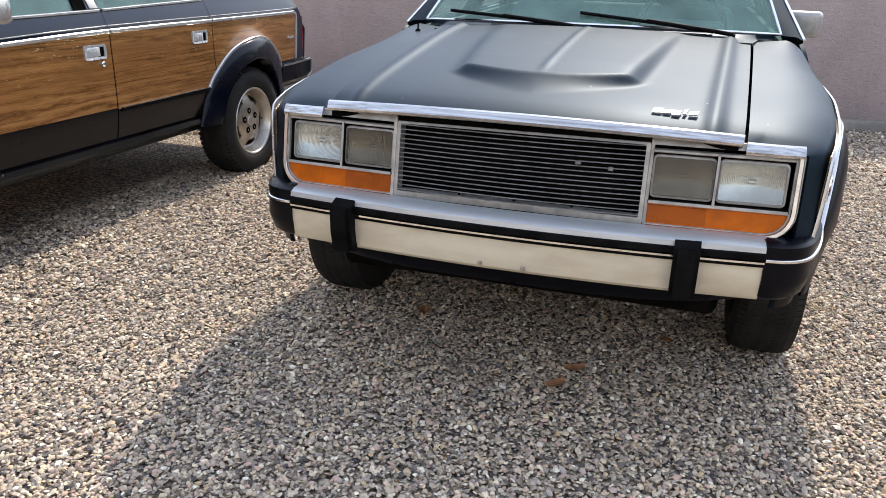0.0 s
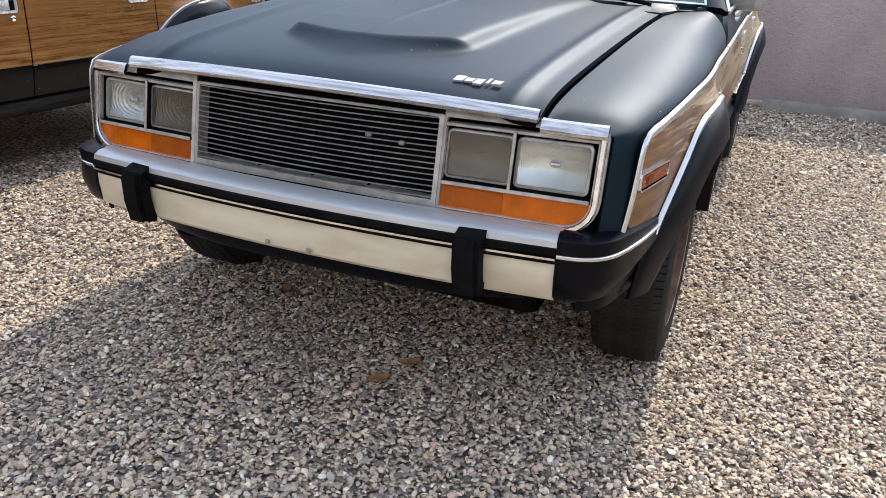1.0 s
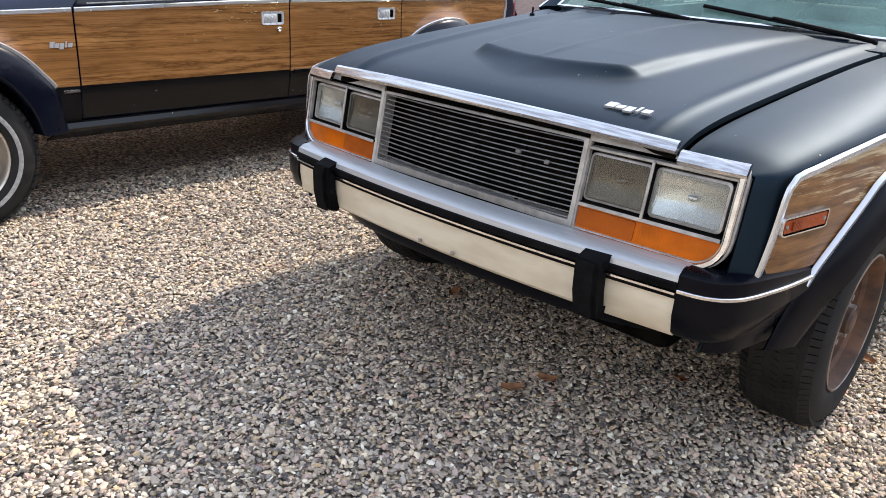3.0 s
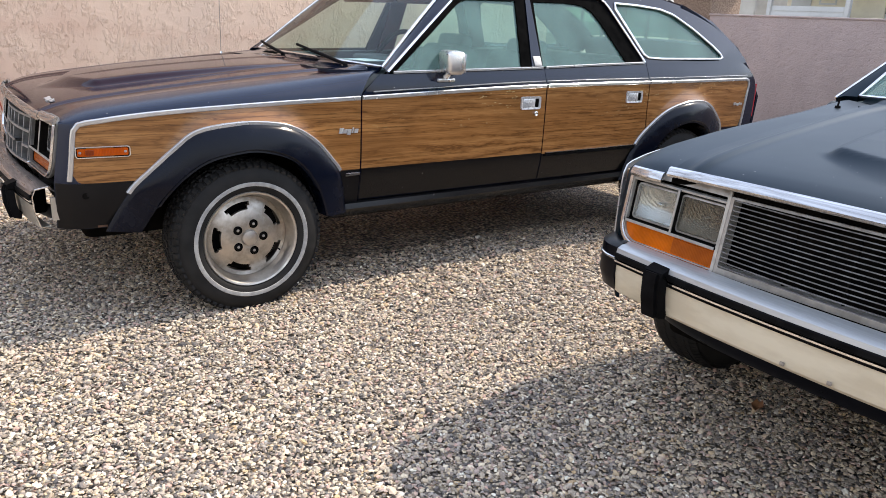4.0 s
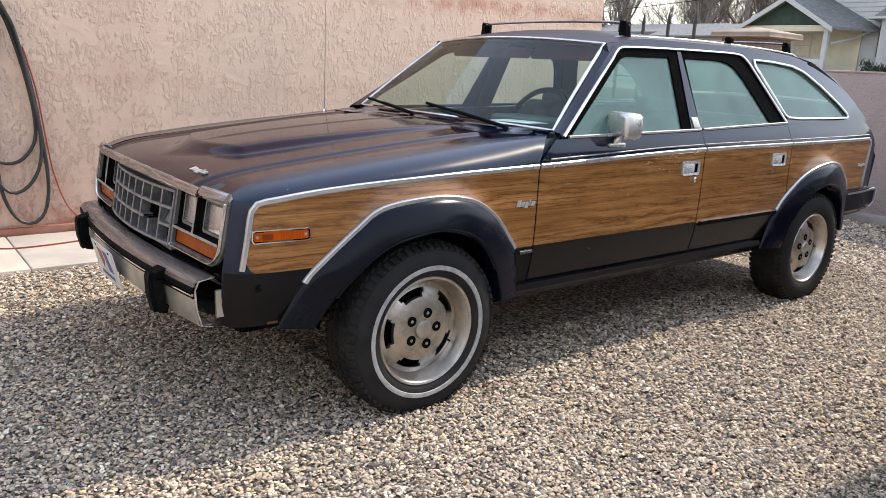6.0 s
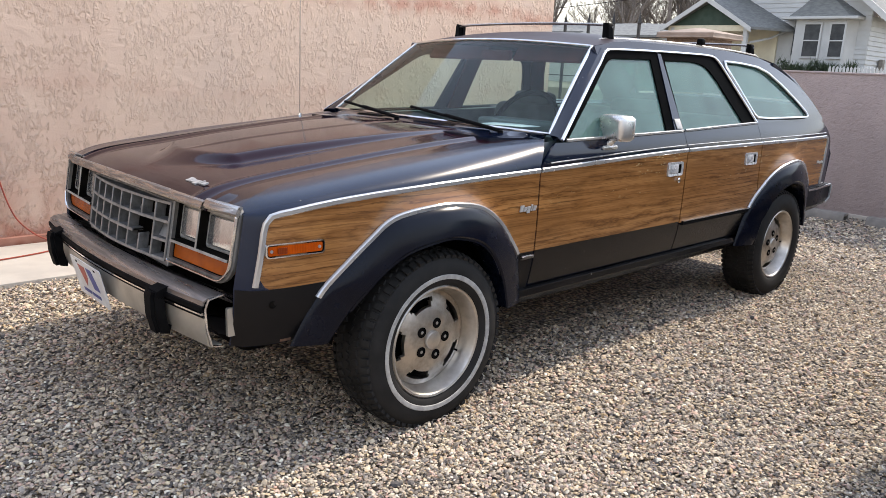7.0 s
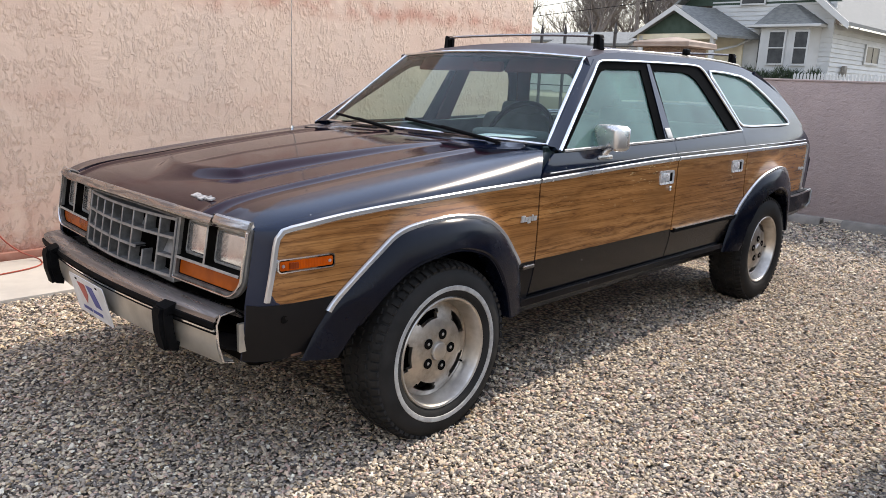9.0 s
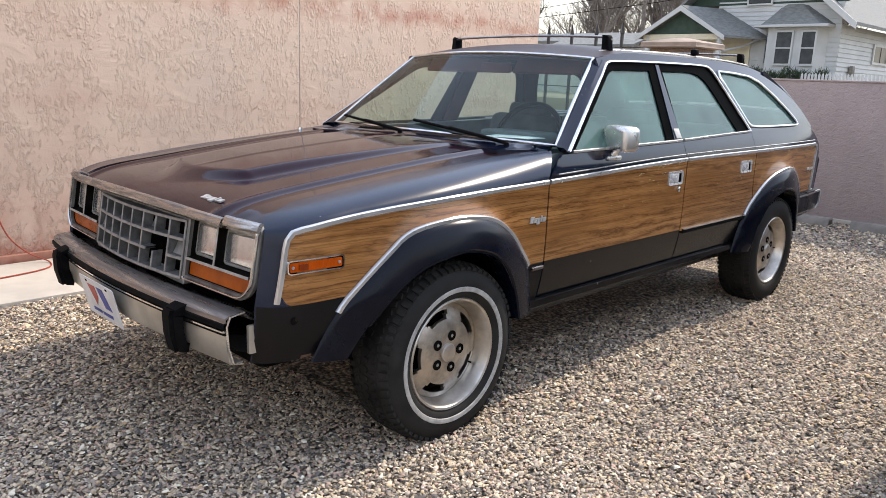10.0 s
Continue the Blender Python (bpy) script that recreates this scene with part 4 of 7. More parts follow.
def wagon(name, label, at, o):
    car = thing(name, label, "car", at)
    P, W = o["paint"], o["wood"]
    # -- sides --
    for s in (1, -1):
        # front fender: flank, rounded crown, flat top to the hood gap
        us = [i / 44 for i in range(45)]
        rows = []
        for k in range(12):
            rows.append([])
            for u in us:
                y = -0.667 + u * (0.536 + 0.667)
                lo, hi = arch(y, 0.40 if y < 0 else 0.345), curve_at(TRIM, y)
                z = lo + (hi - lo) * k / 11
                rows[-1].append(V(s * side(y, z), y, z))
        for k in range(1, 9):
            q = k / 8
            rows.append([])
            for u in us:
                y = -0.667 + u * (0.536 + 0.12 * q ** 1.3 + 0.667)
                zt, zf = curve_at(TRIM, y), curve_at(FENDZ, y)
                a = q * math.pi / 2
                rows[-1].append(V(s * (side(y, zt) - crown(y) * (1 - math.cos(a))), y, zt + (zf - zt) * math.sin(a)))
        for k in range(1, 4):
            rows.append([])
            for u in us:
                y = -0.667 + u * (0.656 + 0.667)
                x0, x1 = side(y, curve_at(TRIM, y)) - crown(y), hood_half(y) + 0.006 + o["gap"]
                zf = curve_at(FENDZ, y)
                rows[-1].append(V(s * (x0 + (x1 - x0) * k / 3), y, zf + (curve_at(HOODZ, y) - 0.018 - zf) * k / 3))
        part("front_fender", solid(rows, 0.010, (s, 0, 0.6)), o["fender"], car)
        # doors and quarter
        rows = []
        for k in range(21):
            rows.append([])
            for u in span(0, 1, 26):
                z = 0.405 + (curve_at(BELT, 0.54 + u * 1.1) - 0.405) * k / 20
                y = door_front(z) + (1.642 - door_front(z)) * u
                rows[-1].append(V(s * side(y, z), y, z))
        fd = part("front_door", solid(rows, 0.014, (s, 0, 0)), P, car)
        ys = span(1.6455, 2.450, 24)
        rd = part("rear_door", solid(sheet(ys, lambda y: arch(y, 0.405), lambda y: curve_at(BELT, y), 14, 0, s), 0.014, (s, 0, 0)), P, car)
        ys = span(2.454, 3.60, 40)
        qp = part("rear_quarter_panel", solid(sheet(ys, lambda y: arch(y, 0.44), lambda y: curve_at(BELT, y), 14, 0, s), 0.014, (s, 0, 0)), P, car)
        # dark lower doors
        for par, a, b, top in ((fd, 0.5425, 1.639, 0.556), (rd, 1.648, 2.372, 0.546)):
            part("lower_panel", solid(sheet(span(a, b, 16), lambda y: max(0.41, 0.0), lambda y: top if y < 2.29 else top, 5, 0.003, s), 0.004, (s, 0, 0)), o["lower"], par, "black lower door paint")
        # woodgrain film
        ys = [-0.632, -0.622, -0.611, -0.600] + span(-0.58, 0.534, 40)

        def hi_f(y):
            return min(curve_at(TRIM, y) - 0.008, 0.600 + (y + 0.633) / 0.033 * 0.2) if y < -0.600 else curve_at(TRIM, y) - 0.008

        def lo_f(y):
            return min(max(0.583 if y < -0.3 else 0.556, flare_height(y) - 0.012), hi_f(y) - 0.004)

        part("woodgrain_panel", solid(sheet(ys, lo_f, hi_f, 10, 0.004, s), 0.005, (s, 0, 0)), W, car)
        part("woodgrain_panel", solid(sheet(span(0.5425, 1.639, 20), lambda y: 0.557, lambda y: curve_at(TRIM, y) - 0.008, 8, 0.004, s), 0.005, (s, 0, 0)), W, fd)
        part("woodgrain_panel", solid(sheet(span(1.648, 2.448, 24), lambda y: max(0.550, flare_height(y) - 0.012), lambda y: curve_at(TRIM, y) - 0.008, 8, 0.004, s), 0.005, (s, 0, 0)), W, rd)
        part("woodgrain_panel", solid(sheet(span(2.456, 3.475, 40), lambda y: min(max(0.615, flare_height(y) - 0.012), 0.90) if y < 3.44 else 0.615 + (y - 3.44) / 0.036 * 0.27, lambda y: curve_at(TRIM, y) - 0.008, 8, 0.004, s), 0.005, (s, 0, 0)), W, qp)
        # dark fender foot before and behind the wheel
        part("fender_skirt", solid(sheet(span(-0.666, -0.425, 10), lambda y: 0.402, lambda y: 0.582, 5, 0.003, s), 0.006, (s, 0, 0)), o["skirt"], car, "dark lower fender")
        part("fender_skirt", solid(sheet(span(0.43, 0.534, 5), lambda y: 0.348, lambda y: 0.555, 5, 0.003, s), 0.006, (s, 0, 0)), o["skirt"], car, "dark lower fender")
        if not o["caps"]:
            # black disc carries the shade of a small hole; the fender isn't pierced
            part("drain_hole", lathe([(0.0125, 0.0), (0.011, 0.002), (0.008, 0.0005), (0.0001, 0.0)], 14, (s * side(-0.575, 0.535, 0.003), -0.575, 0.535), s), M["under"], car)
            part("rust_patch", solid([[V(s * side(y, z, 0.0045), y, z) for y in span(-0.545, -0.515, 5)] for z in (0.404, 0.408, 0.412)], 0.003, (s, 0, 0)), M["rust"], car, "rusty fender edge")
        # bright mouldings
        moulding("side_moulding", [(-0.636, 0.592), (-0.622, 0.69), (-0.610, 0.775), (-0.592, 0.803), (-0.53, 0.815)] + [(y, curve_at(TRIM, y)) for y in span(-0.45, 0.53, 8)], s, 0.020, 0.008, M["trim"], car, 50, True, "", 0.004)
        moulding("side_moulding", [(y, curve_at(TRIM, y)) for y in span(0.543, 1.637, 8)], s, 0.020, 0.008, M["trim"], fd, 24, True, "", 0.004)
        if not o["caps"]:
            moulding("side_moulding", [(y, curve_at(TRIM, y)) for y in span(1.651, 2.446, 8)], s, 0.020, 0.008, M["trim"], rd, 24, True, "", 0.004)
        moulding("side_moulding", [(y, curve_at(TRIM, y)) for y in span(2.459, 3.45, 8)] + [(3.482, 0.905), (3.478, 0.86), (3.446, 0.615)], s, 0.020, 0.008, M["trim"], qp, 40, False, "", 0.004)
        for par, a, b in ((fd, 0.60, 1.637), (rd, 1.651, 2.446), (qp, 2.459, 3.47)) if not o["caps"] else ():
            moulding("pinstripe_moulding", [(y, curve_at(TRIM, y) + 0.023) for y in span(a, b, 6)], s, 0.006, 0.004, M["trim"], par, 16)
        moulding("door_strip", [(1.668, 0.547), (2.365, 0.549)], s, 0.024, 0.012, M["black"], rd, 8, False, "black and chrome rub strip", 0.004)
        moulding("strip_edge", [(1.668, 0.557), (2.365, 0.559)], s, 0.006, 0.014, M["chrome"], rd, 8, False, "", 0.004)
        moulding("fender_strip", [(0.462, 0.535), (0.530, 0.536)], s, 0.016, 0.008, M["dullchrome"], car, 6, False, "", 0.004)
        # rocker
        prof = [(0.405, -0.022), (0.395, 0.012), (0.372, 0.020), (0.350, 0.006), (0.325, -0.030), (0.318, -0.075)]
        part("rocker_moulding", solid([[V(s * (0.825 + dx), y, z) for y in span(0.40, 2.33, 12)] for z, dx in prof], 0.008, (s, 0, 0.2)), o["rocker"], car, "dark rocker panel moulding")
        # flares
        for lab, outer, inner, y0, y1 in (("front", FLARE_F, LIP_F, -0.45, 0.444), ("rear", FLARE_R, LIP_R, 2.37, 3.20)):
            n = 44
            A, B = resample([(0, y, z) for y, z in outer], n), resample([(0, y, z) for y, z in inner], n)
            ctr = V(0, 0 if lab == "front" else REAR_AXLE, 0.315)
            rows = []
            for f, off in ((0.0, 0.002), (0.04, 0.014), (0.2, 0.028), (0.5, 0.040), (0.80, 0.047), (0.95, 0.050), (1.0, 0.045)):
                rows.append([V(s * side(p.y + (q.y - p.y) * f, max(p.z + (q.z - p.z) * f, 0.5), off * min(1.0, (0.30 if lab == "front" else 0.8) + i / 11)), p.y + (q.y - p.y) * f, p.z + (q.z - p.z) * f) for i, (p, q) in enumerate(zip(A, B))])
            rows.append([V(s * side(q.y, max(q.z, 0.5), -0.02), (q + (ctr - q) * 0.03).y, (q + (q - ctr) * 0.02).z) for q in B])
            fl = part("wheel_flare", solid(rows, 0.008, (s, 0, 0.4)), o["flare"], car, "dark plastic wheel flare")
            a = [(p.y, p.z) for p in A if y0 - 0.012 <= p.y <= y1 + 0.012 and p.z > 0.53]
            moulding("flare_trim", a, s, 0.020, 0.010, M["trim"], fl, 44, True, "bright flare edge moulding", 0.006)
        # wheel housings
        for yc in (0.0, REAR_AXLE):
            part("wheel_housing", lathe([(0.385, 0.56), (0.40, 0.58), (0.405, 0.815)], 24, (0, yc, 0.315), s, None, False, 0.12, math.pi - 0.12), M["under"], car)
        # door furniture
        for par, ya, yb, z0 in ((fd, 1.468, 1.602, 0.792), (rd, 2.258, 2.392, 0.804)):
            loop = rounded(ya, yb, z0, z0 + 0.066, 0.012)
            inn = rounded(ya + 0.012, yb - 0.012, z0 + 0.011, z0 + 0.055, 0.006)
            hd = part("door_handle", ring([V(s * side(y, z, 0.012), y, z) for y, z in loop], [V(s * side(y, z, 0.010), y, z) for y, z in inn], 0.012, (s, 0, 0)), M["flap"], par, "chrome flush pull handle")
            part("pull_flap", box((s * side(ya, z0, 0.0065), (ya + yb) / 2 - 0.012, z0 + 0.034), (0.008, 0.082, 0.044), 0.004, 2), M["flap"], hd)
            # black plate paints the shade of the finger recess; the door isn't hollowed
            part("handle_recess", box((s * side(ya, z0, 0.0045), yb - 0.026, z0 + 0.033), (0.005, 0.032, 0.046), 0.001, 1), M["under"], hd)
        part("door_lock", lathe([(0.013, 0.0), (0.013, 0.012), (0.009, 0.014), (0.0001, 0.011)], 16, (s * side(1.572, 0.77, 0.002), 1.572, 0.769), s), M["chrome"], fd)
        # side marker
        loop, inn = rounded(-0.612, -0.440, 0.679, 0.722, 0.010), rounded(-0.6085, -0.4435, 0.6825, 0.7185, 0.008)
        mk = part("side_marker", ring([V(s * side(y, z, 0.013), y, z) for y, z in loop], [V(s * side(y, z, 0.013), y, z) for y, z in inn], 0.012, (s, 0, 0)), M["chrome"], car)
        part("gasket", slabbed([V(s * side(y, z, 0.008), y, z) for y, z in inn], 0.008, (s, 0, 0)), M["under"], mk)
        part("lens", slabbed([V(s * side(y, z, 0.0115), y, z) for y, z in rounded(-0.605, -0.447, 0.6865, 0.7145, 0.005)], 0.008, (s, 0, 0)), o["marker"], mk, "side marker lens")
        part("bulb_shade", slabbed([V(s * side(y, z, 0.0125), y, z) for y, z in rounded(-0.578, -0.552, 0.691, 0.710, 0.002)], 0.003, (s, 0, 0)), o["bulb"], mk, "darker block in the lens")
        for yy in (-0.596, -0.456):
            part("screw", lathe([(0.005, 0.0), (0.005, 0.003), (0.0001, 0.004)], 8, (s * side(yy, 0.70, 0.010), yy, 0.7005), s), M["nut"], mk)
        badge("side_badge", car, (s * side(0.47, 0.735, 0.009), 0.473, 0.736), (0, 1, 0), (0, 0, 1), (s, 0, 0), 0.098, 0.024, "chrome nameplate")
        badge("rear_badge", qp, (s * side(3.37, 0.76, 0.009), 3.37, 0.765), (0, 1, 0), (0, 0, 1), (s, 0, 0), 0.09, 0.016, "small chrome nameplate")
        # ---- side windows ----
        hint = V(s, 0, 0.5)
        fo = [(0.675, 0.984), (0.95, 1.175), (1.11, 1.288), (1.15, 1.315), (1.195, 1.342), (1.25, 1.354), (1.638, 1.362), (1.560, 0.997)]
        fi = [(0.735, 0.990), (0.995, 1.168), (1.13, 1.264), (1.165, 1.288), (1.20, 1.309), (1.245, 1.321), (1.560, 1.327), (1.489, 1.000)]
        fr_f = part("window_frame", ring(on_glass(fo, s), on_glass(fi, s), 0.022, hint), M["frame"], fd, "black window frame")
        coated(part("window_glass", slabbed(on_glass([(y, z) for y, z in fi], s, -0.008), 0.005, hint), (M["glass"] if s > 0 else M["glass_far"], M["clear"]), fr_f, "misty greenish side glass"))
        ro = [(1.600, 0.997), (1.650, 1.362), (1.90, 1.366), (2.10, 1.366), (2.17, 1.360), (2.215, 1.335), (2.262, 1.275), (2.43, 1.022)]
        ri = [(1.637, 1.004), (1.685, 1.328), (1.90, 1.331), (2.00, 1.328), (2.06, 1.318), (2.11, 1.292), (2.155, 1.240), (2.290, 1.018)]
        fr_r = part("window_frame", ring(on_glass(ro, s), on_glass(ri, s), 0.022, hint), M["frame"], rd, "black window frame")
        coated(part("window_glass", slabbed(on_glass(ri, s, -0.008), 0.005, hint), (M["glass"] if s > 0 else M["glass_far"], M["clear"]), fr_r, "misty greenish side glass"))
        qo = [(2.46, 1.020), (2.435, 1.030), (2.285, 1.290), (2.235, 1.360), (2.222, 1.406), (2.45, 1.403), (2.72, 1.388), (2.96, 1.362), (3.23, 1.270), (3.42, 1.130), (3.50, 1.04), (3.49, 1.020), (2.95, 1.020)]
        qi = [(2.480, 1.052), (2.452, 1.066), (2.305, 1.325), (2.317, 1.346), (2.50, 1.342), (2.70, 1.328), (2.82, 1.300), (2.98, 1.222), (3.14, 1.126), (3.225, 1.062), (3.212, 1.046), (2.90, 1.046), (2.60, 1.046)]
        cp = part("rear_pillar", ring(on_glass(qo, s), on_glass(qi, s), 0.03, hint), P, car)
        coated(part("window_glass", slabbed(on_glass(qi, s, -0.008), 0.005, hint), (M["glass"] if s > 0 else M["glass_far"], M["clear"]), cp, "misty greenish quarter glass"))
        q = on_glass([(v.y, v.z) for v in resample([(0, y, z) for y, z in qi + qi[:1]], 60, False)[:-1]], s, 0.002)
        part("window_trim", ribbon(q, [hint] * len(q), 0.014, 0.007, None, True), M["chrome"], cp, "chrome quarter window surround")
        moulding("window_trim", [(0.682, 0.984), (0.95, 1.176), (1.12, 1.296), (1.185, 1.343), (1.25, 1.358), (1.634, 1.367), (1.95, 1.370), (2.16, 1.368), (2.225, 1.350), (2.275, 1.285), (2.437, 1.025)], s, 0.013, 0.008, M["chrome"], car, 60, True, "chrome roof gutter moulding", 0.004, True)
        moulding("belt_moulding", [(0.715, 0.983), (1.10, 0.990), (1.632, 1.000)], s, 0.014, 0.008, M["trim"], fd, 20, True, "", 0.002)
        moulding("belt_moulding", [(1.655, 1.001), (2.0, 1.012), (2.43, 1.024)], s, 0.014, 0.008, M["trim"], rd, 20, True, "", 0.002)
        part("pillar_cover", solid([on_glass([(1.558 + 0.076 * f + (0.071 - 0.041 * f) * g, 1.002 + 0.356 * f) for g in (0.0, 0.1, 0.9, 1.0)], s, 0.005) for f in span(0, 1, 6)], 0.006, hint), P, car, "painted door pillar strip")
        low = [(1.10, 1.290), (1.12, 1.300), (1.185, 1.345), (1.25, 1.358), (1.634, 1.365), (2.23, 1.366)]
        part("roof_side", solid([on_glass([(y, curve_at(low, y) + (roof_edge(y) - curve_at(low, y)) * f) for y in span(1.125, 2.225, 24)], s, 0.001) for f in span(0, 1, 4)], 0.012, hint), P, car, "painted roof edge above the doors")
        part("pillar_emblem", box((s * (house_half(1.035) + 0.009), 1.602, 1.033), (0.004, 0.050, 0.052), 0.0015, 2, None, Matrix.Rotation(-s * 0.487, 4, "Y")), M["bezel"], car, "small square pillar emblem")
        part("pillar_trim", solid([on_glass([(y, z) for y in (1.575, 1.60, 1.665, 1.69)], s, -0.030) for z in span(1.0, 1.365, 6)], 0.012, hint), M["liner"], car, "maroon inner pillar trim")
        part("pillar_trim", solid([on_glass([(2.41 - (z - 1.03) * 0.70 + dy, z) for dy in (-0.06, -0.03, 0.04, 0.07)], s, -0.032) for z in span(1.03, 1.35, 6)], 0.012, hint), M["liner"], car)
        # front pillar between windscreen and door frame
        base, top = V(s * 0.752, 0.700, 0.998), V(s * 0.600, 1.145, 1.370)
        rows = [[base.lerp(top, k / 8) for k in range(9)]]
        fo2 = resample([(0, y, z) for y, z in fo[:5]], 9)
        gl = on_glass([(v.y, v.z) for v in fo2], s, 0.003)
        rows.append([rows[0][k].lerp(gl[k], 0.5) + hint.normalized() * 0.012 for k in range(9)])
        rows.append(gl)
        part("windscreen_pillar", solid(rows, 0.03, hint), P, car)
        # mirror, on the driver's door alone
        if s > 0:
            mr = part("door_mirror", box((s * 0.852, 1.020, 1.030), (0.150, 0.090, 0.108), 0.022, 3, None, Matrix.Rotation(-s * 0.25, 4, "Z")), o["mirror"], car, "chrome door mirror on a stalk")
            part("mirror_glass", box((s * 0.862, 1.066, 1.030), (0.125, 0.004, 0.085), 0.0015, 1, None, Matrix.Rotation(-s * 0.25, 4, "Z")), M["chrome"], mr)
            part("stalk", tube([(s * 0.815, 1.000, 0.945), (s * 0.838, 1.005, 0.965), (s * 0.850, 1.015, 0.99)], 0.015, 10), M["mirror_chrome"], mr)
            part("foot", box((s * 0.832, 1.000, 0.946), (0.034, 0.100, 0.018), 0.006, 2), M["mirror_chrome"], mr)
        # tail lamp and rear bumper end
        part("tail_lamp", solid([[V(s * (side(y, 0.8) - 0.01), y, z) for y in span(3.50, 3.63, 5)] for z in span(0.665, 0.885, 5)], 0.05, (s, 0, 0)), M["red"], car, "red tail lamp")
        # inner trim panels
        part("door_card", solid(sheet(span(0.55, 3.3, 12), lambda y: 0.42 if y < 2.2 else 0.80, lambda y: curve_at(BELT, y) - 0.004, 4, -0.055, s), 0.02, (s, 0, 0)), M["seat"], car, "grey door lining")
    # -- hood --
    ny, nx = 120, 121
    rows = []
    for j in range(ny):
        y = -0.69 + 1.24 * j / (ny - 1)
        w = hood_half(y)
        rows.append([V(w * (2 * i / (nx - 1) - 1), y + 0.075 * (j / (ny - 1)) ** 3 * (2 * i / (nx - 1) - 1) ** 2 + (0.012 * (1 - (2 * i / (nx - 1) - 1) ** 2) * (-1) if j < 14 else 0) * (1 - j / 14 if j < 14 else 0), hood_top(w * (2 * i / (nx - 1) - 1), y, o["scoop"])) for i in range(nx)])
    hood = part("hood", solid(rows, 0.016, (0, 0, 1)), o["hood"], car, "hood with a raised scoop", 60)
    hood.matrix_basis = o["hoodpose"]
    n = 33
    pts = [V(0.565 * (2 * i / (n - 1) - 1), -0.690 - 0.012 * (1 - (2 * i / (n - 1) - 1) ** 2), 0.829 - 0.012 * (2 * i / (n - 1) - 1) ** 2) for i in range(n)]
    lip = part("hood_lip", ribbon(pts, [V(0, -1, 0.35)] * n, 0.030, 0.012), o["lip"], hood, "bright hood lip moulding")
    badge("hood_badge", hood, o["badge"], (1, 0.02, 0), (0, 0.9, 0.35), (0, -0.35, 0.9), 0.120, 0.021, "chrome nameplate")
    # -- front face --
    part("front_panel", box((0, -0.585, 0.70), (1.40, 0.05, 0.24), 0.01, 2), M["under"], car)
    part("header_panel", box((0, -0.662, 0.812), (1.12, 0.03, 0.018), 0.004, 2), M["under"], car)
    for s in (1, -1):
        out = rounded(0.350, 0.720, 0.586, 0.822, 0.01, 6, (0.006, 0.075, 0.03, 0.006))
        inn = rounded(0.358, 0.699, 0.604, 0.805, 0.01, 6, (0.004, 0.056, 0.016, 0.004))
        bz = part("headlamp_bezel", ring([V(s * x, -0.672, z) for x, z in out], [V(s * x, -0.676, z) for x, z in inn], 0.012, (0, -1, 0)), o["bezel"], car, "bright headlamp surround")
        mid = [V(s * (p[0] + q[0]) / 2, -0.6765, (p[1] + q[1]) / 2) for p, q in zip(out, inn)]
        part("bezel_edge", ribbon(mid[:21], [V(0, -1, 0)] * 21, o["edge"], 0.007), M["chrome"], bz, "bright outer edge")
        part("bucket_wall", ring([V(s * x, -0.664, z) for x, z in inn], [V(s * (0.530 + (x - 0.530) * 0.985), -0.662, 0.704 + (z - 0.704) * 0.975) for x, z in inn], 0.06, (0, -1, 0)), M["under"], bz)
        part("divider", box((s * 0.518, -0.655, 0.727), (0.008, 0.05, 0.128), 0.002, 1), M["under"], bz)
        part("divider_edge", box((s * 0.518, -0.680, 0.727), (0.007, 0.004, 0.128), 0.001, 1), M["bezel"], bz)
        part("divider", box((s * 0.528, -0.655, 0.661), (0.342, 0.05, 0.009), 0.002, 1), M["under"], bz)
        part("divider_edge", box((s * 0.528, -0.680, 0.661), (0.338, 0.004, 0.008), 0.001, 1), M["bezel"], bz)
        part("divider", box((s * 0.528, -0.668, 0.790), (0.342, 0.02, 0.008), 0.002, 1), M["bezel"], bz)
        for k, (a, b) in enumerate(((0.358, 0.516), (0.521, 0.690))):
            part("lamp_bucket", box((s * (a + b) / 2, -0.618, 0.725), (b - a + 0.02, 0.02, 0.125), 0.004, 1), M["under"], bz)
            lens, label = o["lamps"][(0 if s > 0 else 2) + k], o["lamp_labels"][(0 if s > 0 else 2) + k]
            if o["clear"]:
                cx, hw, y0 = s * (a + b) / 2, (b - a) / 2 - 0.003, -0.664 + o["recess"]
                bowl = [[V(cx + u * hw, y0 + 0.016 * (2 - abs(u) ** 2.4 - abs(v) ** 2.4), 0.724 + v * 0.052) for u in span(-1, 1, 15)] for v in span(-1, 1, 11)]
                hl = part("headlamp", solid(bowl, 0.002, (0, -1, 0)), M["reflector"], bz, label)
                part("bulb", lathe([(0.0001, -0.012), (0.006, -0.010), (0.008, 0.0), (0.006, 0.010), (0.0001, 0.012)], 12, (cx, y0 + 0.020, 0.724)), M["chrome"], hl)
                face = [V(s * x, y0 - 0.004, z) for x, z in rounded(a + 0.004, b - 0.004, 0.672, 0.776, 0.010)]
                part("lens", slabbed(face, 0.003, (0, -1, 0)), lens, hl, "fluted glass lens").visible_shadow = False
            else:
                hl = part("headlamp", box((s * (a + b) / 2, -0.655 + o["recess"], 0.724), (b - a - 0.006, 0.030, 0.104), 0.012, 3), lens, bz, label)
            ol, il = rounded(a + 0.001, b - 0.001, 0.669, 0.779, 0.012), rounded(a + 0.006, b - 0.006, 0.674, 0.774, 0.009)
            part("lamp_ring", ring([V(s * x, -0.667 + o["recess"], z) for x, z in ol], [V(s * x, -0.669 + o["recess"], z) for x, z in il], 0.012, (0, -1, 0)), M["bezel"], hl)
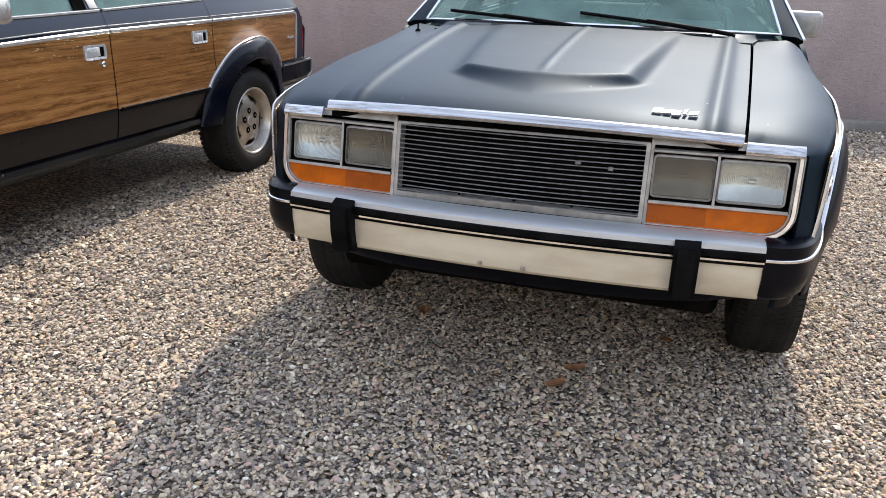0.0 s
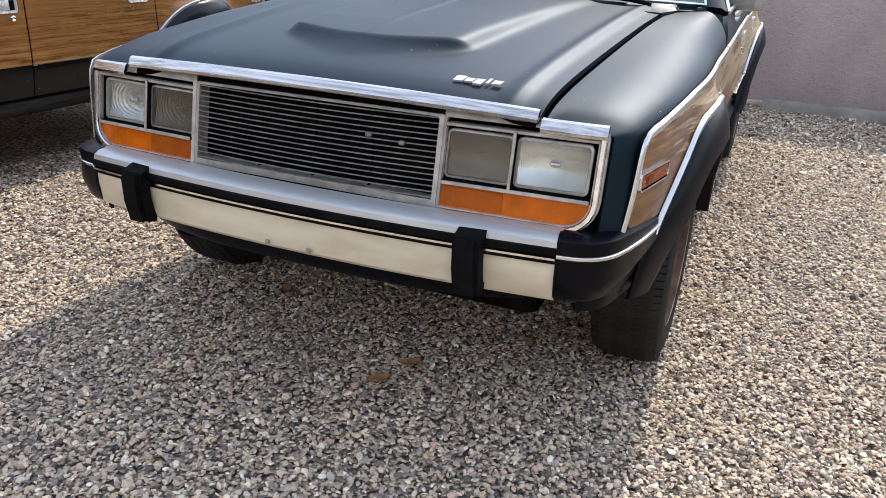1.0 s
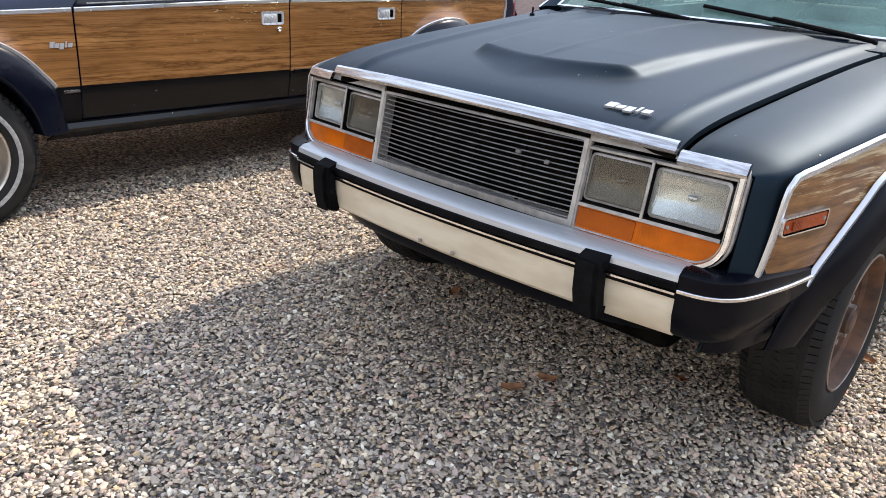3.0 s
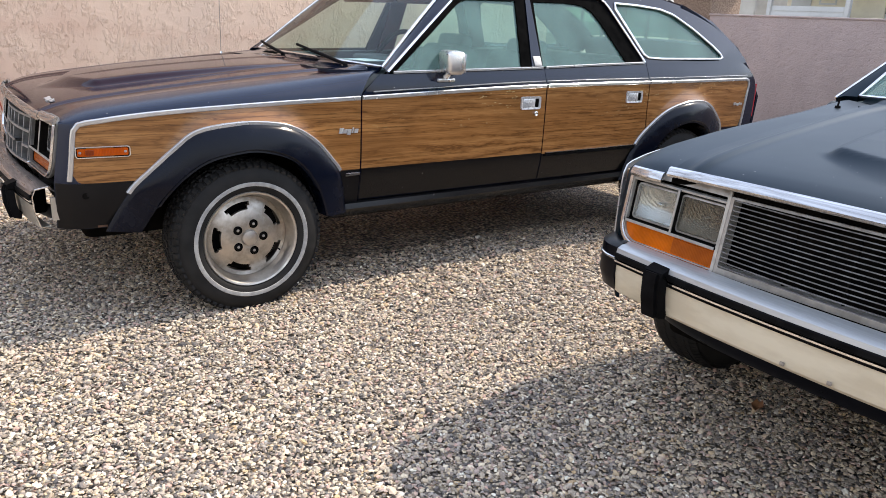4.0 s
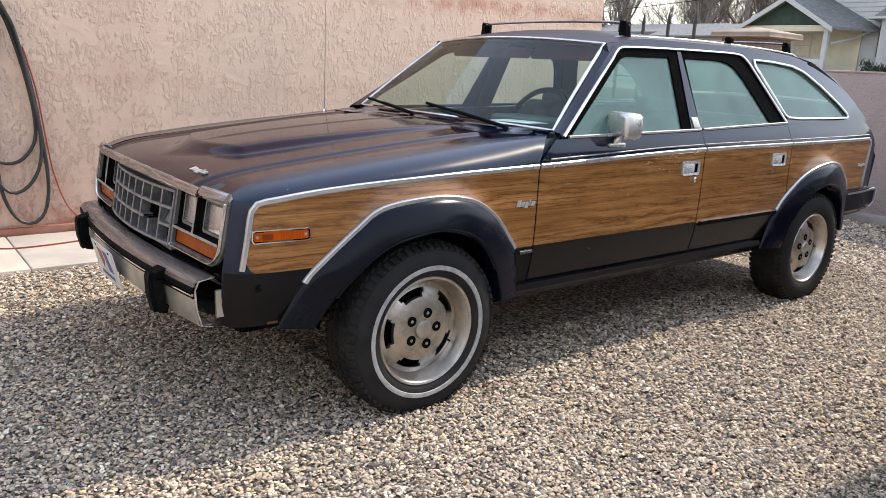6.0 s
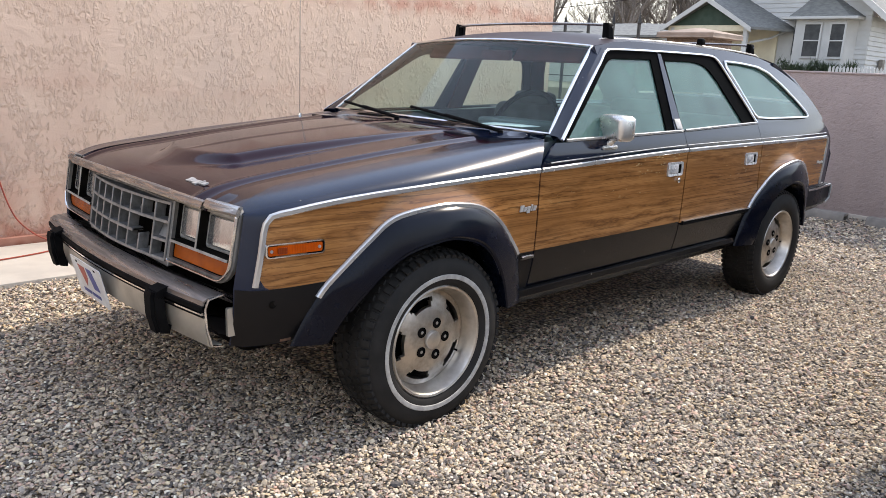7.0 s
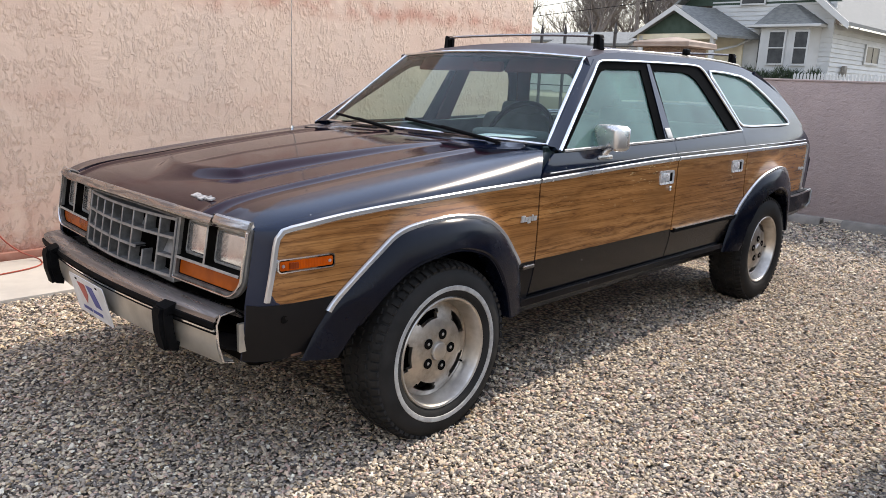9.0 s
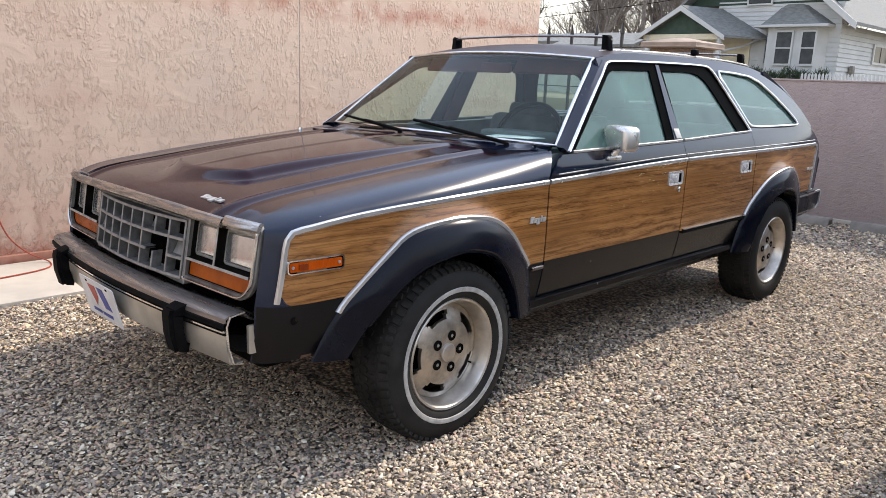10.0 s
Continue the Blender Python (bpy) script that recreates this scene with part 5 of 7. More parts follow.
        lo = rounded(0.358, 0.700, 0.604, 0.654, 0.004, 5, (0.004, 0.045, 0.004, 0.004))
        ts = part("turn_signal", slabbed([V(s * x, -0.672 + o["recess"] * 0.6, z) for x, z in lo], 0.02, (0, -1, 0)), o["amber"], bz, "amber turn signal")
        if o["grille"] == "slats":
            part("inner_section", slabbed([V(s * x, -0.6735 + o["recess"] * 0.6, z) for x, z in rounded(0.360, 0.505, 0.608, 0.651, 0.003)], 0.004, (0, -1, 0)), M["amber_old"], ts, "duller inner part of the lens")
        q = [V(s * x, -0.690 + 0.02 * ((x - 0.565) / 0.16) ** 2, 0.815 - 0.006 * (x - 0.565) / 0.16) for x in span(0.570 + o["gap"], 0.716, 9)]
        part("fender_cap", ribbon(q, [V(0, -1, 0.35)] * 9, 0.032, 0.012), o["lip"], car, "bright fender cap")
    # -- grille --
    gz0, gz1 = o["gz"]
    gr = part("grille", ring([V(x, -0.672, z) for x, z in rounded(-0.349, 0.349, gz0 - 0.020, gz1 + 0.008, 0.004)], [V(x, -0.674, z) for x, z in rounded(-0.338, 0.338, gz0 - 0.002, gz1 + 0.002, 0.004)], 0.04, (0, -1, 0)), o["grille_mat"], car, o["grille_label"])
    if o["grille"] == "slats":
        for k in range(15):
            z = gz0 + 0.003 + k * (gz1 - gz0 - 0.004) / 14
            part("slat", solid([[V(x, -0.672 - 0.012 * (1 - (x / 0.34) ** 2) + dy, z + dz) for x in span(-0.338, 0.338, 9)] for dy, dz in ((0.004, 0.0012), (0.0005, 0.0013), (0.0, -0.0009), (0.004, -0.0009))], 0.0008, (0, -1, 0.6)), M["slat"], gr)
        for x in (-0.16, 0.0, 0.16):
            part("slat_stay", box((x, -0.640, 0.70), (0.006, 0.01, 0.19), 0.001, 1), M["under"], gr)
        part("mounting_tab", box((0.17, -0.684, 0.744), (0.016, 0.008, 0.010), 0.002, 1), M["slat"], gr)
        part("mounting_tab", box((0.255, -0.682, 0.735), (0.014, 0.008, 0.010), 0.002, 1), M["slat"], gr)
    else:
        def bow(x):
            return -0.674 - 0.022 * (1 - (x / 0.34) ** 2)
        for i in range(9):
            x = -0.334 + 0.668 * i / 8
            zs = [(gz0, gz1)] if i != 6 else [(gz0, gz0 + 0.060), (gz1 - 0.062, gz1)]
            for z0, z1 in zs:
                part("grille_bar", box((x, bow(x) + 0.015, (z0 + z1) / 2), (0.007, 0.034, z1 - z0), 0.001, 1), M["grille_shade"], gr)
                part("bar_face", box((x, bow(x) - 0.003, (z0 + z1) / 2), (0.0085, 0.004, z1 - z0), 0.001, 1), M["grille_a"], gr)
        for k in range(4):
            z = gz0 + 0.001 + (gz1 - gz0 - 0.002) / 3 * k
            xs = [(-0.338, 0.338)] if k != 1 else [(-0.338, 0.12), (0.25, 0.338)]
            for x0, x1 in xs:
                part("grille_bar", solid([[V(x, bow(x) - 0.001 + dy, z + dz) for x in span(x0, x1, 9)] for dy, dz in ((0.034, 0.003), (0.0, 0.0036), (0.0, -0.0036), (0.034, -0.003))], 0.002, (0, -1, 0)), M["grille_shade"], gr)
                part("bar_face", solid([[V(x, bow(x) - 0.006, z + dz) for x in span(x0, x1, 9)] for dz in (-0.0044, 0.0, 0.0044)], 0.004, (0, -1, 0)), M["grille_a"], gr)
        for i in range(8):
            for k in range(3):
                if (i * 5 + k * 3) % 7 != 3:
                    continue
                xa, xb = -0.334 + 0.668 * i / 8 + 0.006, -0.334 + 0.668 * (i + 1) / 8 - 0.006
                za, zb = gz0 + 0.0617 * k + 0.006, gz0 + 0.0617 * (k + 1) - 0.006
                part("cell_back", slabbed([V(xa, -0.668, za), V(xb, -0.668, za), V(xb - 0.02, -0.650, zb), V(xa, -0.650, zb)], 0.003, (0, -1, 0)), M["grille_a"], gr)
    # -- bumper --
    half = o["bumper_half"]
    xs = span(-half, half, 41)

    def bump_y(x):
        return 0.045 * (x / 0.66) ** 2

    def run(prof, x0, x1, n=41):
        return [[V(x, y + bump_y(x), z) for x in span(x0, x1, n)] for y, z in prof]

    drop = Matrix.Translation((0, o["bumper_y"], o["bumper_z"]))

    bp = part("front_bumper", solid(run([(-0.732, 0.6005), (-0.745, 0.602), (-0.785, 0.597), (-0.800, 0.588), (-0.803, 0.574)], -half, half), 0.006, (0, -0.5, 1)), o["bumper"], car, o["bumper_label"])
    bp.matrix_basis = drop
    part("filler_shield", solid(run([(-0.640, 0.560), (-0.705, 0.572), (-0.735, 0.5985)], -half + 0.01, half - 0.01), 0.006, (0, 0, 1)), M["under"] if o["caps"] else o["bumper"], bp)
    part("rub_strip", solid(run([(-0.800, 0.576), (-0.808, 0.572), (-0.808, 0.557), (-0.800, 0.553)], -half, half), 0.006, (0, -1, 0)), M["black"], bp, "dark rubber strip")
    part("bright_line", solid(run([(-0.803, 0.554), (-0.809, 0.552), (-0.809, 0.547), (-0.801, 0.545)], -half, half), 0.004, (0, -1, 0)), M["chrome"], bp)
    part("dark_line", solid(run([(-0.800, 0.5455), (-0.803, 0.543), (-0.803, 0.537), (-0.798, 0.536)], -half, half), 0.004, (0, -1, 0)), M["black"], bp)
    part("lower_face", solid(run([(-0.797, 0.537), (-0.797, 0.510), (-0.790, 0.452), (-0.780, 0.442), (-0.745, 0.440)], -half, half), 0.006, (0, -1, -0.1)), o["face"], bp, o["face_label"])
    part("bumper_beam", box((0, -0.70, 0.51), (1.0, 0.05, 0.12), 0.01, 2), M["under"], bp)
    for x in (-0.06, 0.06):
        part("bolt", box((x, -0.799, 0.462), (0.013, 0.006, 0.011), 0.003, 2), M["nut"], bp)
    for s in (1, -1):
        gpts = [(0.436, -0.785), (0.442, -0.812), (0.50, -0.826), (0.56, -0.828), (0.578, -0.822), (0.590, -0.79), (0.594, -0.745)]
        gd = part("bumper_guard", solid([[V(s * x, y + bump_y(0.47) * 0.6, z) for x in (0.438, 0.441, 0.450, 0.490, 0.499, 0.502)] for z, y in gpts], 0.03, (0, -1, 0.2)), M["black"], bp, "black rubber bumper guard")
        part("guard_ridge", solid([[V(s * x, y - 0.012 + bump_y(0.47) * 0.6, z) for x in (0.448, 0.455, 0.485, 0.492)] for z, y in gpts[1:5]], 0.014, (0, -1, 0)), M["black"], gd)
        if o["caps"]:
            path = [(0.655, -0.757), (0.700, -0.749), (0.740, -0.726), (0.768, -0.685), (0.790, -0.62), (0.808, -0.54), (0.822, -0.45)]
            prof = [(0.600, -0.07), (0.600, -0.02), (0.590, 0.0), (0.50, 0.004), (0.455, -0.010), (0.440, -0.03)]
            pp = resample([(x, y, 0) for x, y in path], 22)
            rows = []
            for z, d in prof:
                row = []
                for i, p in enumerate(pp):
                    t = (pp[min(i + 1, 21)] - pp[max(i - 1, 0)]).normalized()
                    nn = V(-t.y, t.x, 0) if V(-t.y, t.x, 0).dot(V(1, -1, 0)) > 0 else V(t.y, -t.x, 0)
                    lift = (max(0, (i - 8) / 13) ** 1.3 * 0.075 if z < 0.48 else max(0, (i - 8) / 13) ** 1.3 * 0.03 if z < 0.52 else 0) - (max(0, (i - 12) / 9) * 0.012 if z > 0.58 else 0)
                    row.append(V(s * (p.x + nn.x * d), p.y + nn.y * d, z + lift))
                rows.append(row)
            cap = part("bumper_end_cap", solid(rows, 0.008, (s, -1, 0.2)), M["flare"], bp, "dark wrap-round bumper end")
            mid = [rows[3][i].lerp(rows[2][i], 0.62) for i in range(22)]
            nn = [V(s * (1 if i > 4 else 0.5), -1 if i < 10 else -0.2, 0) for i in range(22)]
            part("cap_line", ribbon(mid, nn, 0.010, 0.005), M["chrome"], cap)
        elif s > 0:
            sec = [(-0.74, 0.60), (-0.785, 0.592), (-0.797, 0.565), (-0.793, 0.50), (-0.778, 0.447), (-0.745, 0.44)]
            q = [V(half + 0.002, y + bump_y(half), z) for y, z in sec]
            part("cut_edge", ribbon(q, [V(1, 0, 0)] * len(q), 0.006, 0.006), M["chrome"], bp, "exposed bright end section")
            part("mounting_bracket", ring([V(half + 0.028, y, z) for y, z in rounded(-0.690, -0.640, 0.474, 0.562, 0.004)], [V(half + 0.028, y, z) for y, z in rounded(-0.668, -0.657, 0.514, 0.527, 0.003)], 0.012, (1, 0, 0)), M["satin"], bp, "bare metal bracket")
    part("valance", solid([[V(x, y + 0.16 * (x / 0.7) ** 4, z) for x in span(-0.72, 0.72, 25)] for y, z in ((-0.705, 0.45), (-0.70, 0.41), (-0.68, 0.385), (-0.62, 0.375))], 0.01, (0, -1, 0)), M["flare"], car, "dark lower valance")
    # -- cowl, windscreen, roof --
    n = 33

    def ws(u, v):
        a = V(0.745 * u, 0.705 - 0.10 * (1 - u * u), 1.000 + 0.012 * (1 - u * u))
        b = V(0.598 * u, 1.140 - 0.07 * (1 - u * u), 1.366 + 0.022 * (1 - u * u))
        return a.lerp(b, v) + V(0, -0.35, 0.30) * (0.05 * v * (1 - v))

    us = span(-1, 1, n)
    wsg = part("windscreen", solid([[ws(u, v) for u in us] for v in span(0, 1, 12)], 0.006, (0, -1, 1)), (o["screen"], M["clear"]), car, "tinted windscreen")
    coated_sheet(wsg, 12, n)
    loop = [ws(u, 0) for u in us] + [ws(1, v) for v in span(0, 1, 12)][1:] + [ws(u, 1) for u in us[::-1]][1:] + [ws(-1, v) for v in span(1, 0, 12)][1:-1]
    part("windscreen_trim", ribbon(loop, [V(0, -0.65, 0.76)] * len(loop), 0.014, 0.007, None, True), M["chrome"], wsg, "chrome windscreen surround")
    cw = part("cowl_panel", solid([[V(x, y0 + (y1 - y0) * k, 0.978 + 0.026 * k ** 3 + 0.010 * (1 - (x / 0.745) ** 2)) for x, y0, y1 in ((x, 0.470 if abs(x) < 0.63 else 0.66, 0.72 - 0.108 * (1 - (x / 0.745) ** 2)) for x in [-0.72, -0.66] + span(-0.629, 0.629, 23) + [0.66, 0.72])] for k in (0.0, 0.25, 0.5, 0.75, 1.0)], 0.012, (0, 0, 1)), P, car)
    # vent slots drawn as black bars, their shade as colour on an uncut cowl
    for x0, x1 in ((-0.42, -0.19), (0.0, 0.30)):
        m = int((x1 - x0) / 0.0125)
        for k in range(m):
            x = x0 + (x1 - x0) * (k + 0.5) / m
            part("vent_slot", box((x, 0.585 + 0.06 * (x / 0.745) ** 2, 0.9985 - 0.002 * (x / 0.3) ** 2), (0.0060, 0.030, 0.008), 0.001, 1, None, Matrix.Rotation(0.38, 4, "X")), M["under"], cw)
    for name2, piv, tip in (("a", (0.56, 0.610, 0.990), (-0.046, 0.640, 1.058)), ("b", (-0.06, 0.565, 0.999), (-0.62, 0.672, 1.045))):
        piv, tip = V(*piv), V(*tip)
        wp = part("wiper", tube([piv, piv + V(0, 0, 0.010), piv.lerp(tip, 0.12) + V(0, -0.010, 0.012), piv.lerp(tip, 0.55) + V(0, -0.020, 0.012)], 0.0085, 8), M["black"], car, "black windscreen wiper")
        part("wiper_blade", tube([piv.lerp(tip, 0.12) + V(0, 0.004, 0.008), piv.lerp(tip, 0.5) + V(0, -0.012, 0.008), tip], 0.0075, 6), M["black"], wp)
        part("wiper_spindle", tube([piv + V(0, 0, -0.02), piv + V(0, 0, 0.012)], 0.012, 10), M["black"], wp)

    ysr = span(0, 1, 26)
    rows = []
    for f in ysr:
        row = []
        for u in us:
            y0 = 1.140 - 0.07 * (1 - u * u)
            y = y0 + (2.93 - y0) * f
            ze = roof_edge(y)
            w = house_half(ze) * (0.97 if f == 0 else 1.0)
            row.append(V(w * u, y, ze + (0.026 + 0.020 * math.sin(min(1.0, f * 4) * math.pi / 2) * (1 - max(0.0, f - 0.7) / 0.3)) * (1 - abs(u) ** 2.6)))
        rows.append(row)
    part("roof", solid(rows, 0.012, (0, 0, 1)), o["top"], car)
    part("headliner", solid([[p - V(0, 0, 0.022) for p in r] for r in rows], 0.004, (0, 0, -1)), M["liner"], car, "dark red headliner")
    tail = [(2.94, 1.362, 0.632, 0.020), (3.24, 1.268, 0.656, 0.03), (3.45, 1.115, 0.716, 0.035), (3.56, 0.985, 0.752, 0.035), (3.60, 0.90, 0.772, 0.03), (3.66, 0.80, 0.788, 0.03), (3.65, 0.60, 0.78, 0.03), (3.60, 0.45, 0.76, 0.03)]
    tg = part("tailgate", solid([[V(w * u, y + b * (1 - u * u), z + b * 0.6 * (1 - u * u)) for u in us] for y, z, w, b in tail[2:]], 0.02, (0, 1, 0.5)), P, car)

    def hatch(u, v):
        (y0, z0, w0, b0), (y1, z1, w1, b1) = tail[0], tail[2]
        y2, z2, w2, b2 = tail[1]
        q = (1 - v) ** 2, 2 * v * (1 - v), v * v
        w, b = q[0] * w0 + q[1] * w2 + q[2] * w1, q[0] * b0 + q[1] * b2 + q[2] * b1
        return V(w * u, q[0] * y0 + q[1] * y2 + q[2] * y1 + b * (1 - u * u), q[0] * z0 + q[1] * z2 + q[2] * z1 + b * 0.6 * (1 - u * u))

    part("rear_window", solid([[hatch(0.86 * u, 0.10 + 0.84 * v) for u in us] for v in span(0, 1, 8)], 0.005, (0, 1, 0.6)), M["glass"], tg, "tinted rear window")
    part("hatch_frame", solid([[hatch(u, v) for u in us] for v in (0.0, 0.05, 0.105)], 0.018, (0, 1, 0.6)), P, tg)
    for s in (1, -1):
        part("hatch_frame", solid([[hatch(s * u, v) for v in span(0.105, 1.0, 8)] for u in (0.855, 0.93, 1.0)], 0.018, (0, 1, 0.6)), P, tg)
    rb = [(0.595, 3.62), (0.600, 3.70), (0.585, 3.73), (0.50, 3.72), (0.47, 3.66)]
    part("rear_bumper", solid([[V(x, y - 0.10 * max(0, abs(x / 0.80) - 0.8), z) for x in span(-0.815, 0.815, 33)] for z, y in rb], 0.01, (0, 1, 0.3)), M["alu"], car, "bright rear bumper")
    for s in (1, -1):
        part("rear_bumper_cap", solid([[V(s * (side(y, 0.6) + dx), y, z) for y in span(3.22, 3.68, 9)] for z, dx in ((0.600, -0.03), (0.600, 0.012), (0.585, 0.018), (0.48, 0.014), (0.45, -0.02))], 0.008, (s, 0, 0.2)), M["flare"], car, "dark bumper wrap")
        part("cap_line", solid([[V(s * (side(y, 0.6) + 0.020), y, z) for y in span(3.23, 3.67, 6)] for z in (0.583, 0.595)], 0.004, (s, 0, 0)), M["chrome"], car)
    # -- wheels --
    for s in (1, -1):
        wheel(car, s * o["track"], 0.0, s, o["wheel"], o["stripe"], 0, o["size"])
        wheel(car, s * o["track"], REAR_AXLE, s, o["wheel"], False, 24, o["size"])
    if o["caps"]:
        for s in (1, -1):
            part("mud_flap", solid([[V(s * x, REAR_AXLE + 0.41 + 0.03 * (0.5 - z), z) for x in (0.655, 0.72, 0.80, 0.865)] for z in (0.19, 0.30, 0.42, 0.50)], 0.012, (0, -1, 0)), M["black"], car, "black rubber mud flap")
    # -- underside and cabin --
    part("underbody", box((0, 1.45, 0.36), (1.16, 4.0, 0.12), 0.03, 2), M["under"], car)
    part("sill_floor", box((0, 1.38, 0.385), (1.56, 1.80, 0.06), 0.02, 2), M["under"], car)
    part("engine_bay", box((0, -0.02, 0.62), (1.10, 1.02, 0.40), 0.03, 2), M["under"], car)
    part("cargo_floor", box((0, 2.95, 0.62), (1.10, 1.2, 0.3), 0.03, 2), M["seat"], car)
    part("dashboard", solid([[V(x, 0.64 + f * 0.42 + (0.0 if f else 0.09 * (x / 0.7) ** 2), z) for x in span(-0.72, 0.72, 13)] for f, z in ((0.0, 0.985), (0.5, 0.985), (0.85, 0.975), (1.0, 0.93), (1.0, 0.70))], 0.03, (0, 0.4, 1)), M["dash"], car, "dark teal dashboard")
    bm = box((0.36, 0.93, 1.005), (0.34, 0.18, 0.05), 0.02, 3)
    part("instrument_hood", bm, M["dash"], car)
    wheel_pts = [V(0.35 + 0.19 * math.cos(a), 1.0 + 0.07 * math.sin(a), 0.985 + 0.165 * math.sin(a)) for a in span(0, math.tau, 33)]
    sw = part("steering_wheel", tube(wheel_pts, 0.013, 8), M["black"], car, "black steering wheel")
    part("spoke", box((0.35, 1.0, 0.985), (0.36, 0.03, 0.07), 0.012, 2), M["black"], sw)
    for x in (0.36, -0.36):
        st = part("front_seat", box((x, 1.55, 0.60), (0.50, 0.52, 0.18), 0.06, 3), M["seat"], car, "blue-grey bucket seat")
        part("backrest", box((x, 1.83, 0.83), (0.50, 0.16, 0.46), 0.06, 3, None, Matrix.Rotation(-0.25, 4, "X")), M["seat"], st)
        part("headrest", box((x, 1.91, 1.075), (0.30, 0.09, 0.10), 0.035, 3, None, Matrix.Rotation(-0.2, 4, "X")), M["seat"], st)
    rs = part("rear_seat", box((0, 2.38, 0.62), (1.25, 0.45, 0.18), 0.06, 3), M["seat"], car, "blue-grey rear bench")
    part("backrest", box((0, 2.60, 0.83), (1.25, 0.15, 0.42), 0.05, 3, None, Matrix.Rotation(-0.25, 4, "X")), M["seat"], rs)
    part("interior_mirror", box((0.0, 1.16, 1.318), (0.20, 0.03, 0.052), 0.012, 2), M["liner"], car)
    for x in (0.31, -0.31):
        part("sun_visor", box((x, 1.195, 1.328), (0.42, 0.020, 0.085), 0.009, 2, None, Matrix.Rotation(-0.62, 4, "X")), M["liner"], car, "maroon sun visor")
    shape_nose(car, o["ahead"], o["wide"])
    return car


# ---- setting ----
CAR_A, CAR_B = V(-3.42, 1.303, 0), V(-0.42, 2.66, 0)

bm = bmesh.new()
add(bm, [V(-400, -400, -0.012), V(400, -400, -0.012), V(400, 400, -0.012), V(-400, 400, -0.012)], [(0, 1, 2, 3)])
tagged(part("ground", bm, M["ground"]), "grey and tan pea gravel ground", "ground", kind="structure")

wall = part("wall_west", box((-6.15, -1.0, 1.6), (0.30, 14.14, 3.22), 0.012, 2), M["stucco"])
tagged(wall, "pink-beige trowelled stucco building wall with faded bands", "wall", kind="structure")
part("footing", box((-5.985, -1.0, 0.028), (0.035, 14.1, 0.075), 0.008, 2), M["footing"], wall, "rust-red stained wall foot")
low = part("wall_north", box((1.55, 7.56, 0.67), (13.0, 0.20, 1.38), 0.015, 2), M["lowwall"])
tagged(low, "low mauve rendered garden wall in shade", "wall", kind="structure")
part("base_strip", box((1.55, 7.45, 0.012), (13.0, 0.03, 0.045), 0.008, 2), M["concrete"], low, "pale chipped strip at the wall foot")
part("wall_cap_edge", box((1.55, 7.56, 1.362), (13.02, 0.215, 0.02), 0.006, 2), M["lowwall"], low)

# two added walls, never in view; they only bound light and reflections
back = part("wall_south", box((1.0, -9.0, 2.2), (26.0, 0.3, 4.4), 0.02, 2), M["shed"])
tagged(back, "plain unseen wall added behind the yard", "wall", kind="structure")
east = part("wall_east", box((9.0, -0.6, 0.9), (0.2, 16.5, 1.8), 0.02, 2), M["lowwall"])
tagged(east, "plain mauve unseen wall added east of the yard", "wall", kind="structure")

slab = thing("concrete_strip", "pale concrete strip along the stucco wall", "pavement", kind="structure")
y0 = -8.0
for y1 in (-6.6, -5.2, -3.8, -2.4, -1.0, 0.445, 1.9, 3.4, 4.9, 6.05):
    part("slab", box((-5.535, (y0 + y1) / 2, -0.03), (0.87, y1 - y0 - 0.008, 0.09), 0.006, 2), M["concrete"], slab)
    y0 = y1

# ---- cars ----
wagon("station_wagon", "dark navy station wagon with glossy woodgrain sides and egg-crate grille", Matrix.Translation(CAR_A), dict(
    screen=M["wshield"], clear=False, top=M["roof_a"], track=0.790, size=1.03, ahead=0.025, wide=0.026, gz=(0.590, 0.776), skirt=M["skirt_a"], rocker=M["lower_a"], fender=M["fender_a"], paint=M["paint_a"], flare=M["flare_a"], hood=M["hood_a"], lower=M["lower_a"], wood=M["wood_a"], marker=M["amber_mid"], bulb=M["amber_dark"], bezel=M["bezel_dk"], gap=0.0, recess=0.018, mirror=M["mirror_chrome"], bumper_y=-0.01, bumper_z=-0.038, scoop=-0.05, edge=0.005, hoodpose=pose(0, 0, -0.004, 0.45), lip=M["dullchrome"],
    badge=(0.385, -0.617, 0.858), lamps=[M["lamp_a"]] * 4, lamp_labels=["rectangular headlamp"] * 4, amber=M["amber_old"], grille="crate", grille_mat=M["grille_a"],
    grille_label="silver egg-crate grille with a broken cell", bumper=M["alu_a"], bumper_label="tarnished bumper with missing end cap", bumper_half=0.69, face=M["satin"],
    face_label="dull metal lower bumper face", caps=False, wheel="alloy", stripe=True))
